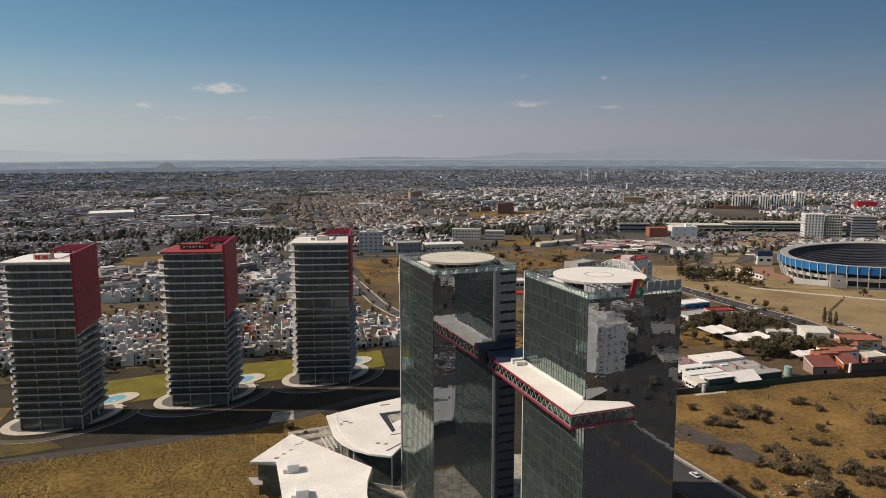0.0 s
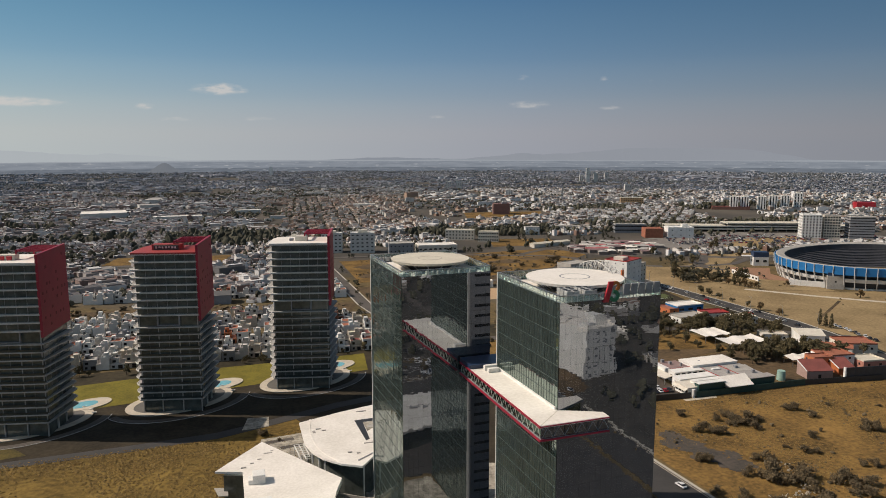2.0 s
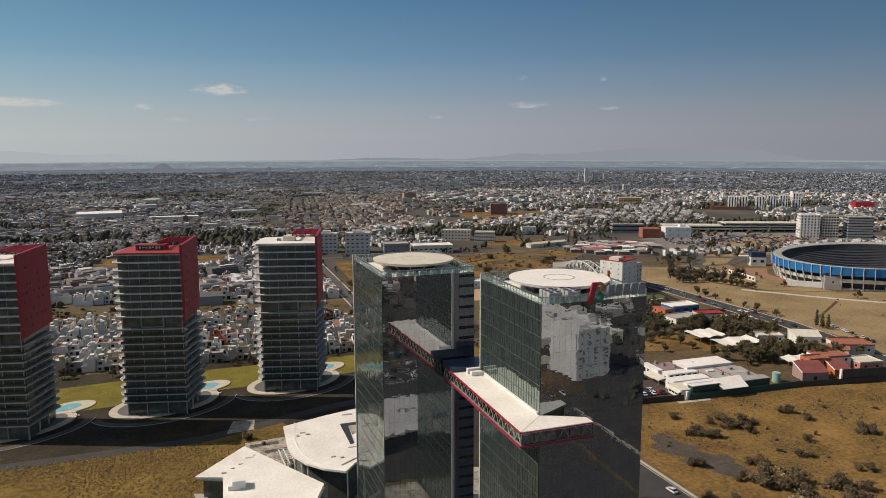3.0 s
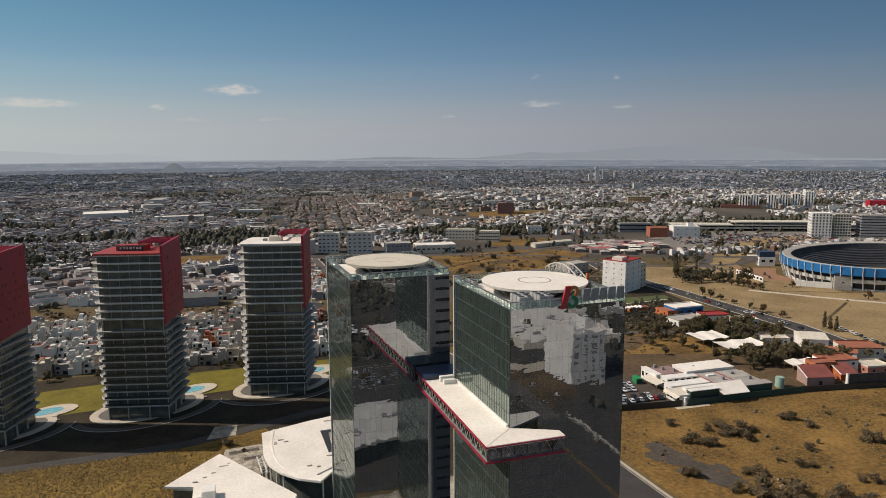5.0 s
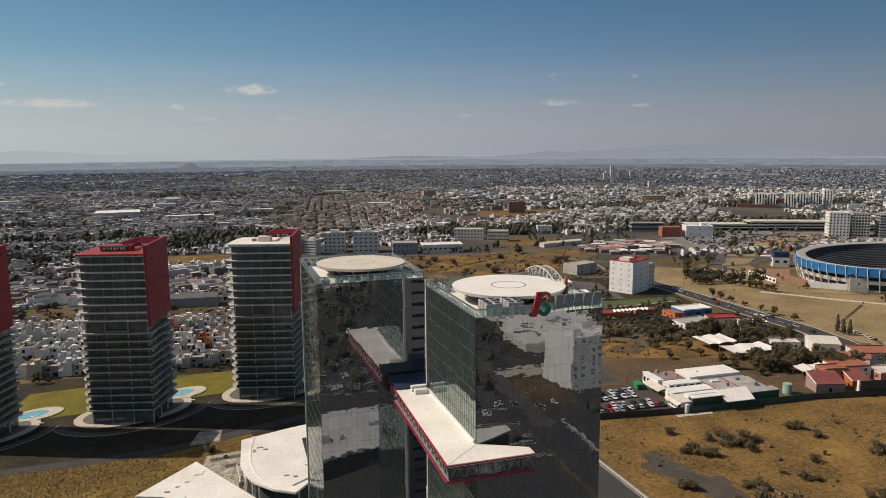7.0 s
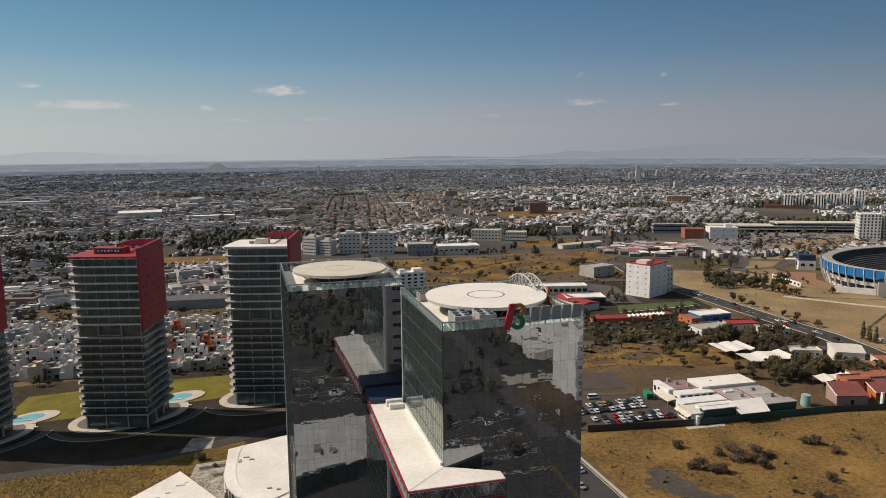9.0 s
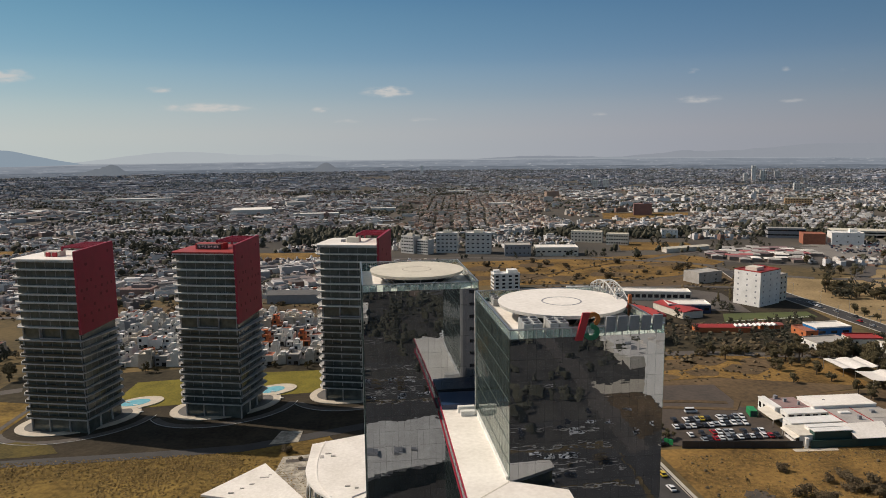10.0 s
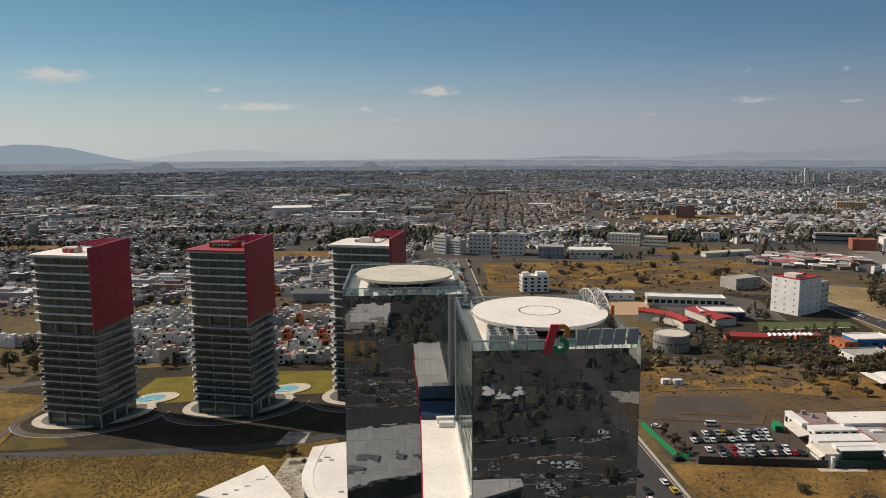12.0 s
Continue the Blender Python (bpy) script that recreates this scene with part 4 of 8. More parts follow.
for i in range(6):
    bm = B()
    beam(bm, (77.5 + 2.9 * i, 142.2, 55.0), (78.95 + 2.9 * i, 142.2, 57.4), 0.1)
    beam(bm, (78.95 + 2.9 * i, 142.2, 57.4), (80.4 + 2.9 * i, 142.2, 55.0), 0.1)
    part("truss_bar", bm, GREY, sb)
bm = B()
beam(bm, (77.2, 142.2, 58.11), (85.1, 149.1, 58.11), 0.22, 0.06)
part("roof_seam", bm, CREAM, sb)
for i in range(7):
    bm = B()
    box(bm, 77.4 + 2.9 * i, 77.5 + 2.9 * i, 142.15, 142.24, 54.9, 57.5)
    part("mullion", bm, DKGREY, sb)
bm = B()
prism(bm, [(77.0, 185.0), (92, 185.0), (92, 193.3), (77.0, 193.3)], 57.6, 59.2)
part("link_roof", bm, DKBLUE, sb, "dark blue roof over the link between the towers")
bm = B()
box(bm, 85.5, 92, 185.1, 193.2, 54.4, 57.6)
part("link_body", bm, GREY, sb)
for x0, x1, y0, y1, h in ((80.7, 83.9, 180.4, 181.7, 1.1), (80.3, 84.1, 182.3, 183.4, 1.5)):
    bm = B()
    box(bm, x0, x1, y0, y1, 58.1, 58.1 + h)
    part("roof_duct", bm, WHITE, sb, bevel=0.08)
bm = B()
prism(bm, [(84.75, 149.9), (85.3, 149.9), (84.7, 182.6), (84.15, 182.6)], 58.1, 58.7)
part("roof_kerb", bm, WHITE, sb)
sb.matrix_basis = pose(77.2, 141.9, 0, 0, 0, 1.4) @ pose(-77.0, -142.0, 0)


# ---- white-roofed pavilions ----
pv = thing("pavilion", 0, 0, 0, "low pavilion with folded white roof and glass walls", "pavilion", "white pavilions")
P1 = [(5.5, 241.6), (14.4, 238.4), (14.4, 225.3), (14.2, 206), (15.5, 180), (40.5, 186), (39.2, 196), (39.8, 204), (41.8, 213), (45.2, 221.8), (33.5, 241.5), (22.0, 261)]
bm = B()
prism(bm, P1, 11.3, 12.0, lambda x, y: 12.0 + 1.0 * max(0, (x - 12) / 30))
part("roof", bm, WHITEROOF, pv)
bm = B()
prism(bm, [(x + (25 - x) * 0.14, y + (215 - y) * 0.08) for x, y in P1], 0.1, 11.3)
part("glass_wall", bm, GLASS_T, pv)
for bx, by, s, hh in ((17.3, 227.4, 4.0, 2.6), (18.2, 208.7, 4.0, 2.4), (31, 200, 3.6, 2.0)):
    bm = B()
    box(bm, bx, bx + s, by, by + s * 1.1, 12.2, 12.6 + hh)
    box(bm, bx - 1.4, bx, by + 0.4, by + s, 12.2, 12.4 + hh * 0.5)
    part("roof_plant", bm, WHITE, pv, bevel=0.1)
for bx, by, l in ((14, 241, 1.6), (17, 243.5, 1.3), (19.5, 246, 1.5)):
    bm = B()
    box(bm, bx, bx + l, by, by + 0.5, 12.1, 12.42)
    part("skylight", bm, CONCRETE, pv)
bm = B()
prism(bm, [(5.0, 243), (9.5, 241.5), (9.5, 236), (6.5, 236.6)], 5.2, 5.6)
part("canopy", bm, CONCRETE, pv)

for bx, by, l, w in ((22, 250, 3.0, 0.7), (24.5, 251.5, 1.6, 0.8), (37, 232, 1.4, 0.9), (30, 214, 5, 0.5)):
    bm = B()
    box(bm, bx, bx + l, by, by + w, 12.2, 12.45)
    part("roof_hatch", bm, CONCRETE, pv)
pv = thing("pavilion", 0, 0, 0, "low pavilion with rounded white roof and courtyard slot", "pavilion", "white pavilions")
P2 = [(36.7, 271), (36.6, 261), (36.5, 251), (38, 243), (41.2, 236.2), (46.4, 230.4), (53, 226.4), (57.0, 231.5), (66, 243), (80, 262), (86, 276), (72.5, 282.6), (54, 277.4)]
slotp = [(57.6, 266.6), (58.2, 246.6), (59.8, 247.6), (60.4, 264.0), (69, 264.4), (69, 267.2)]
bm = B()
prism(bm, P2, 13.3, 14.0)
part("roof", bm, WHITEROOF, pv)
bm = B()
prism(bm, [(x + (58 - x) * 0.12, y + (254 - y) * 0.12) for x, y in P2], 0.1, 13.3)
part("glass_wall", bm, GLASS_T, pv)
bm = B()
prism(bm, slotp, 14.0, 14.06)
part("court_slot", bm, DKGREY, pv, "dark slot of the roof court")
bm = B()
prism(bm, [(60.4, 255), (60.4, 263.8), (70, 264.2), (70, 261.5), (64, 258)], 14.0, 14.05)
part("court_floor", bm, STAINED, pv)
bm = B()
prism(bm, [(61, 258.5), (65, 257.5), (68.5, 260), (68, 261.4), (62, 260.6)], 14.0, 14.08)
part("court_stain", bm, CONCRETE, pv)
for bx, by, l, w in ((57, 244, 4.0, 0.5), (62, 250, 3.0, 0.45), (40.5, 259, 1.0, 2.0), (60, 275, 4, 0.7), (66, 256, 1.2, 3.0)):
    bm = B()
    box(bm, bx, bx + l, by, by + w, 14.0, 14.22)
    part("roof_hatch", bm, CONCRETE, pv)
RIM = [(41.2, 273), (40.0, 264), (39.7, 257), (40.0, 250), (41.0, 243.8), (43.2, 237.8), (46.2, 232.2)]
for a, b in zip(RIM, RIM[1:]):
    bm = B()
    beam(bm, (*a, 13.98), (*b, 13.98), 0.5, 0.3)
    part("roof_rim", bm, WHITEROOF, pv)
bm = B()
beam(bm, (52.4, 231, 14.05), (60.5, 236.8, 14.05), 0.5, 0.3)
part("roof_joint", bm, GREY, pv)
for i in range(9):
    bm = B()
    u = i / 8
    disc(bm, 38.5 + 15.5 * u, 243.5 - 14.5 * u + 5 * (u - 0.5) ** 2, 0.1, 12.9, 0.35, None, 10)
    part("column", bm, WHITE, pv)
for bx, by, l in ((42, 262, 2.0), (44, 260, 1.5), (50, 238, 1.6), (53, 236.5, 1.2)):
    bm = B()
    box(bm, bx, bx + l, by, by + 0.6, 14.0, 14.3)
    part("skylight", bm, CONCRETE, pv)
sheet("plaza", [(20, 262.5), (23, 292), (41, 294), (50, 280), (58, 262), (112, 240), (112, 196), (57, 190), (40, 186), (34, 244)], 0.3, STAINED, "worn pale paved plaza between the pavilions", "pavement", 0.2)
for k, (a, b, lab) in enumerate((((24.5, 288), (36, 289), "dark grey paving band"), ((30, 281), (39, 282), "dark grey paving band"))):
    road("paving_band", [a, b], 2.6, 0.33, OLDASPHALT, lab, "pavement")
# curved ramp wall round the rounded pavilion
for r, lab in ((0.0, "pale curved ramp wall"), (3.2, "pale curved ramp wall")):
    pts = [(38.6 - r * 0.75, 271.5 - r * 0.1), (37.5 - r * 0.75, 262 - r * 0.2), (38.5 - r * 0.72, 252 - r * 0.4), (42 - r * 0.7, 243.5 - r * 0.7), (48 - r * 0.5, 236.5 - r * 0.8), (56 - r * 0.4, 231 - r * 0.9), (66 - r * 0.2, 228 - r)]
    rw = thing("ramp_wall", 0, 0, 0, lab, "wall", "ramp walls")
    for a, b in zip(pts, pts[1:]):
        bm = B()
        beam(bm, (a[0], a[1], 0.9), (b[0], b[1], 0.9), 0.3, 1.5)
        part("panel", bm, CONCRETE, rw)
# white fin pergola over the stair
pg = thing("pergola", 0, 0, 0, "white steel pergola with open fins over the stair", "pergola")
for fx in (34.6, 36.4, 38.2):
    bm = B()
    beam(bm, (fx, 272, 4.6), (fx + 1.4, 257, 4.6), 0.35, 0.5)
    part("beam", bm, WHITE, pg)
    for u in (0.0, 0.5, 1.0):
        bm = B()
        beam(bm, (fx + 1.4 * u, 272 - 15 * u, 0.3), (fx + 1.4 * u, 272 - 15 * u, 4.4), 0.25)
        part("post", bm, WHITE, pg)
for i in range(8):
    u = i / 7
    bm = B()
    beam(bm, (34.4 + 1.4 * u, 271.6 - 14 * u, 4.95), (38.6 + 1.4 * u, 271.2 - 14 * u, 4.95), 0.18)
    part("fin", bm, WHITE, pg)
for k in range(6):
    sheet("stair_step", [(41 + 2.2 * k, 236.5 - 2.6 * k), (42.2 + 2.2 * k, 237.3 - 2.6 * k), (47 + 2.2 * k, 231.5 - 2.6 * k), (45.8 + 2.2 * k, 230.6 - 2.6 * k)], 0.45 + 0.12 * k, CONCRETE, "pale plaza step", "stair", 0.3)


# ---- hills at the horizon ----
def ridge(name, dist, a0, a1, base, prof, material, label):
    """A far range of hills between two compass angles (degrees from +x), its height by a function of the angle."""
    bm = B()
    n = 160
    rows = []
    for i in range(n + 1):
        a = a0 + (a1 - a0) * i / n
        h = prof(a)
        c, s = math.cos(radians(a)), math.sin(radians(a))
        rows.append([bm.verts.new((d * c, d * s, z)) for d, z in ((dist - 260, base), (dist - 130, base + (h - base) * 0.55), (dist, h))])
    for i in range(n):
        for k in range(2):
            bm.faces.new((rows[i][k], rows[i + 1][k], rows[i + 1][k + 1], rows[i][k + 1]))
    return tagged(part(name, bm, material), label, "hills", kind="structure")


def bump_at(a, c, w):
    return math.exp(-((a - c) / w) ** 2)


# hills get their haze as an emission colour, not from air
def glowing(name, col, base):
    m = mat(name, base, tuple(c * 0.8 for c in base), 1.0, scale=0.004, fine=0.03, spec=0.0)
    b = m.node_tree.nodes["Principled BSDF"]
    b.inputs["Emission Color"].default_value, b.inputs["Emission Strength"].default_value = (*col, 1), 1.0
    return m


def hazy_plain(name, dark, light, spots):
    """Far land, its haze painted as glow: dark and pale streaks, with a few bright roofs."""
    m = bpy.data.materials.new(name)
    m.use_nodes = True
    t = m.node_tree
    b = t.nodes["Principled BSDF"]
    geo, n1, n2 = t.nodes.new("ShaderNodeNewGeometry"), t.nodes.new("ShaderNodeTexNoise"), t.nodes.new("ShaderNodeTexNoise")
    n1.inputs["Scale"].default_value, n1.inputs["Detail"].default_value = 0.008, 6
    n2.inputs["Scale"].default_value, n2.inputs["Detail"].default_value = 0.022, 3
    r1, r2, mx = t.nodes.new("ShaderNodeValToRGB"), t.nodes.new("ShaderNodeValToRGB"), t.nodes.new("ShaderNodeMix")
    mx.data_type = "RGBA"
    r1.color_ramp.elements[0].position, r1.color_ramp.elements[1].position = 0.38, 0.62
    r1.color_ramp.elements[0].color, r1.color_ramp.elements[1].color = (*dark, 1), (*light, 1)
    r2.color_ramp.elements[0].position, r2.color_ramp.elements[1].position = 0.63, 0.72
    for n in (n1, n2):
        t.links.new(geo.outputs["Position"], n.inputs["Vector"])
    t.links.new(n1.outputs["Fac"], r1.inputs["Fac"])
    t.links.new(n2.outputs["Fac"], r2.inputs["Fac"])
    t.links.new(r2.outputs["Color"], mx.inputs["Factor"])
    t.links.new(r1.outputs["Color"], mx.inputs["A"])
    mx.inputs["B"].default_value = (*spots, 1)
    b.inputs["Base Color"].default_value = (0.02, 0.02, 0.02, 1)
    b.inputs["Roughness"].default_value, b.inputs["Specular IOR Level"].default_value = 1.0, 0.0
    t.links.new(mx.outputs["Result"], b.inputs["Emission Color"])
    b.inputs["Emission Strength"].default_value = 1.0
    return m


# three bands outwards, each glowing paler to carry more haze
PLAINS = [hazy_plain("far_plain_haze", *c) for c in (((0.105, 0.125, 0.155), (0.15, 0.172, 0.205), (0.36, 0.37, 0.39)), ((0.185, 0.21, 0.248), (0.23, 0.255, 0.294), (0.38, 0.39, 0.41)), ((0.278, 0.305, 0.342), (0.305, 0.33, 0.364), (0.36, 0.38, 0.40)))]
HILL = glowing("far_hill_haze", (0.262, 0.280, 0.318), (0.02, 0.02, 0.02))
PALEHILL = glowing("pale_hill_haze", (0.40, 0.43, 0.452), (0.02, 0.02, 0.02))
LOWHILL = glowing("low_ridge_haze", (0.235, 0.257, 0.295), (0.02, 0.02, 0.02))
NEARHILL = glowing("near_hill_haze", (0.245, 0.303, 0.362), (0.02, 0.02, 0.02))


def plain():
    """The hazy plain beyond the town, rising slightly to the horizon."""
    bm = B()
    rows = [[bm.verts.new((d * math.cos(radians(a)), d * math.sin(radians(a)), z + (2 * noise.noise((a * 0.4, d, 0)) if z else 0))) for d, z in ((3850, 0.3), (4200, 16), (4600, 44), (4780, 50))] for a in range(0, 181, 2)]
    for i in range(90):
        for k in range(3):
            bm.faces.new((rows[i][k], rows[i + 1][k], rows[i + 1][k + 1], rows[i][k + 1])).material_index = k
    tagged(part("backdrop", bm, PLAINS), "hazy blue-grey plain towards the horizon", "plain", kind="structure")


plain()
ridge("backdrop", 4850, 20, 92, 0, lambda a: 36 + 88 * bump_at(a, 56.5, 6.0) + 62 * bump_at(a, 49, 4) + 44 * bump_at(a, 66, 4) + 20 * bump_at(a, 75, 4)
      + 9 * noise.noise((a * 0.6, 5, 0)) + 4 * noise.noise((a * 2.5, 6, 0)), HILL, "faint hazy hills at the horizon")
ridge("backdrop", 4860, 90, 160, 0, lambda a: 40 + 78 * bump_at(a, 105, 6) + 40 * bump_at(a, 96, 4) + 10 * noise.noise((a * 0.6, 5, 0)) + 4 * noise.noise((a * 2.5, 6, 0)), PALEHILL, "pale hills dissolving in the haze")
ridge("backdrop", 4815, 52, 90, 0, lambda a: 40 + 24 * bump_at(a, 77, 5) + 16 * bump_at(a, 66, 6) + 5 * noise.noise((a * 0.9, 2, 0)) + 2 * noise.noise((a * 4, 6, 0)), LOWHILL, "low hazy blue ridge below the far hills")
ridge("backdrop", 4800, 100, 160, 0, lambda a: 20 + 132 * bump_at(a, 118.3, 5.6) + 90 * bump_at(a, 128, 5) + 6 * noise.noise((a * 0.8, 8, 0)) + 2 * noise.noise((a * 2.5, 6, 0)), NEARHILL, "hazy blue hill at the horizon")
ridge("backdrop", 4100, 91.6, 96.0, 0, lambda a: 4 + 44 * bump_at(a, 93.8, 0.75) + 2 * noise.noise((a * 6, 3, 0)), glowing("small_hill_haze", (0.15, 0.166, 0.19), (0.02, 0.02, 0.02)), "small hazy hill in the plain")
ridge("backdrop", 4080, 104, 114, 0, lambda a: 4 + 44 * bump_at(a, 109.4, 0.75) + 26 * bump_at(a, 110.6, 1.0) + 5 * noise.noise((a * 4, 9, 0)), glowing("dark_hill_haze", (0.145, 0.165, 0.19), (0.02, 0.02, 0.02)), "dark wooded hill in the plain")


# ---- block buildings ----
def building(name, x, y, w, d, h, wall, roof, label, category, group="", turn=0.0, floors=3, cols=6, side=4, win=(1.4, 1.3), winmat=None, band=False, extra=()):
    """A block with a parapet roof and windows on its four walls; the origin is the middle of its foot."""
    t = thing(name, x, y, 0, label, category, group, turn)
    bm = B()
    box(bm, -w / 2, w / 2, -d / 2, d / 2, 0, h)
    part("wall", bm, wall, t)
    bm = B()
    box(bm, -w / 2 + 0.3, w / 2 - 0.3, -d / 2 + 0.3, d / 2 - 0.3, h, h + 0.12)
    for a0, a1, b0, b1 in ((-w / 2, w / 2, -d / 2, -d / 2 + 0.3), (-w / 2, w / 2, d / 2 - 0.3, d / 2), (-w / 2, -w / 2 + 0.3, -d / 2 + 0.3, d / 2 - 0.3), (w / 2 - 0.3, w / 2, -d / 2 + 0.3, d / 2 - 0.3)):
        box(bm, a0, a1, b0, b1, h, h + 0.8)
    part("roof", bm, roof, t)
    ww, wh = win
    bm = B()
    box(bm, -ww / 2, ww / 2, -0.06, 0.06, -wh / 2, wh / 2)
    wm = mesh_of("window", bm, winmat or DARKWIN)
    sx, sz = w / max(1, cols), (h - 0.6) / max(1, floors)
    if band:
        for k in range(floors):
            bm = B()
            box(bm, -w / 2 - 0.06, w / 2 + 0.06, -d / 2 - 0.06, d / 2 + 0.06, 0.6 + sz * (k + 0.45), 0.6 + sz * (k + 0.76))
            part("window_band", bm, winmat or DARKWIN, t)
    else:
        pl = []
        for k in range(floors):
            z = 0.4 + sz * (k + 0.55)
            pl += [pose(-w / 2 + sx * (i + 0.5), -d / 2, z) for i in range(cols)]
            sy = d / max(1, side)
            pl += [pose(-w / 2, -d / 2 + sy * (j + 0.5), z, 0, 0, 90) for j in range(side)]
        parts_at("window", wm, t, pl)
    for bx, by, sxx, syy, hh, m in extra:
        bm = B()
        box(bm, bx - sxx / 2, bx + sxx / 2, by - syy / 2, by + syy / 2, h, h + hh)
        part("roof_house", bm, m, t)
    return t


# white hotel block with a red roof edge
hotel = building("hotel", 339, 524, 26, 21, 25.5, WHITE, REDROOF, "white seven-storey hotel block with red roof", "hotel", turn=30, floors=6, cols=3, side=3, win=(1.2, 1.2), winmat=GREY,
                 extra=((-4, 0, 9, 9, 2.6, CREAM), (8, 3, 6, 6, 1.6, REDROOF)))
building("hotel_annex", 358, 534, 10, 15, 20, CREAM, CONCRETE, "grey wing beside the hotel block", "building", turn=30, floors=5, cols=2, side=3)
building("office_block", 163, 604, 22, 13, 13, WHITE, WHITE, "white four-storey block with dark window bands", "building", turn=4, floors=4, cols=4, side=3, win=(2.6, 1.6),
         extra=((-7, 2, 5, 5, 2.6, WHITE), (6, 1, 8, 7, 3.0, WHITE)))
building("plain_block", 338, 611, 26, 18, 9, CONCRETE, CONCRETE, "bare grey concrete block", "building", turn=20, floors=2, cols=2, side=0)
# school behind the road
building("school_block", 268, 548, 56, 14, 6.5, CREAM, WHITEROOF, "long school building with white flat roof", "school", turn=-11, floors=1, cols=12, side=2, win=(3.4, 2.6))
building("school_block", 277, 505, 29, 16, 6, DKBLUE, WHITEROOF, "blue school hall with white roof", "school", turn=-9, floors=1, cols=5, side=2, win=(3, 2))
building("low_shop", 222, 572, 28, 12, 5, WHITE, WHITE, "low white shop with flat roof", "shop", turn=-4, floors=1, cols=4, side=1)
sheet("school_ground", [(232, 441), (330, 441), (362, 470), (366, 500), (366, 570), (330, 586), (240, 572), (228, 500)], 0.13, GARDEN, "dark planted ground round the school", "ground")
sheet("court", [(205, 517), (233, 516), (243, 557), (215, 560)], 0.25, mat("tan_court", (0.46, 0.31, 0.18), (0.38, 0.25, 0.14), 0.9), "tan sports court", "court")
sheet("pitch", [(288, 470), (357, 476), (359, 492), (298, 493)], 0.25, mat("green_pitch", (0.085, 0.10, 0.025), (0.05, 0.062, 0.018), 0.9, scale=0.08), "green football pitch", "pitch")
road("pitch_line", [(290, 472), (322, 474.5), (355, 477.6)], 0.7, 0.29, WHITE, "white touch line of the pitch", "pitch")
sheet("forecourt", [(245, 520), (320, 495), (330, 560), (300, 590), (250, 565)], 0.18, OLDASPHALT, "grey school forecourt", "pavement")


def curved_roof(cx, cy, r0, r1, a0, a1, z, label):
    t = thing("school_wing", 0, 0, 0, label, "school", "red-roofed school wings")
    n = 14
    for nm, rr0, rr1, z0, z1, m in (("wall", r0 + 0.8, r1 - 0.8, 0, z - 1, CREAM), ("roof", r0, r1, z - 1, z, REDROOF)):
        bm = B()
        rows = []
        for i in range(n + 1):
            a = radians(a0 + (a1 - a0) * i / n)
            rows.append([bm.verts.new((cx + r * math.cos(a), cy + r * math.sin(a), zz)) for r, zz in ((rr0, z0), (rr1, z0), (rr1, z1), ((rr0 + rr1) / 2, z1 + (1.6 if nm == "roof" else 0)), (rr0, z1))])
        for i in range(n):
            for k in range(5):
                bm.faces.new((rows[i][k], rows[i + 1][k], rows[i + 1][(k + 1) % 5], rows[i][(k + 1) % 5]))
        bm.faces.new(rows[0])
        bm.faces.new(rows[-1][::-1])
        part(nm, bm, m, t)
    for i in range(6):
        a = radians(a0 + (a1 - a0) * (i + 0.5) / 6)
        bm = B()
        disc(bm, cx + (r0 + r1) / 2 * math.cos(a), cy + (r0 + r1) / 2 * math.sin(a), z + 1.4, z + 2.0, 0.7, None, 10)
        part("roof_vent", bm, DKGREY, t)


curved_roof(212, 476, 27, 36, -12, 74, 6.5, "curved school wing with red metal roof")


def gabled(name, x, y, w, d, h, rise, wall, roof, label, category, turn=0.0, group="", along="x"):
    t = thing(name, x, y, 0, label, category, group, turn)
    bm = B()
    box(bm, -w / 2, w / 2, -d / 2, d / 2, 0, h)
    part("wall", bm, wall, t)
    bm = B()
    e = 0.5
    if along == "x":
        vs = [(-w / 2 - e, -d / 2 - e, h), (w / 2 + e, -d / 2 - e, h), (w / 2 + e, d / 2 + e, h), (-w / 2 - e, d / 2 + e, h), (-w / 2 - e, 0, h + rise), (w / 2 + e, 0, h + rise)]
        fs = [(0, 1, 5, 4), (2, 3, 4, 5), (0, 4, 3), (1, 2, 5), (3, 2, 1, 0)]
    else:
        vs = [(-w / 2 - e, -d / 2 - e, h), (w / 2 + e, -d / 2 - e, h), (w / 2 + e, d / 2 + e, h), (-w / 2 - e, d / 2 + e, h), (0, -d / 2 - e, h + rise), (0, d / 2 + e, h + rise)]
        fs = [(0, 4, 5, 3), (1, 2, 5, 4), (0, 1, 4), (2, 3, 5), (3, 2, 1, 0)]
    quads(bm, vs, fs)
    part("roof", bm, roof, t)
    return t


gabled("school_wing", 268, 500, 16, 34, 5, 1.4, CREAM, REDROOF, "school wing with red metal roof", "school", 14, "red-roofed school wings", "y")
gabled("school_wing", 275, 450, 34, 9, 3.4, 1.0, ORANGE, REDROOF, "low shed with red metal roof", "school", -8, "red-roofed school wings")
gabled("school_wing", 309, 453, 15, 7, 2.8, 0.6, ORANGE, DUSTRED, "low shed with dark red roof", "school", -3, "red-roofed school wings")
zz = thing("zigzag_canopy", 296, 447, 0, "white zigzag canopy over a walkway", "canopy")
bm = B()
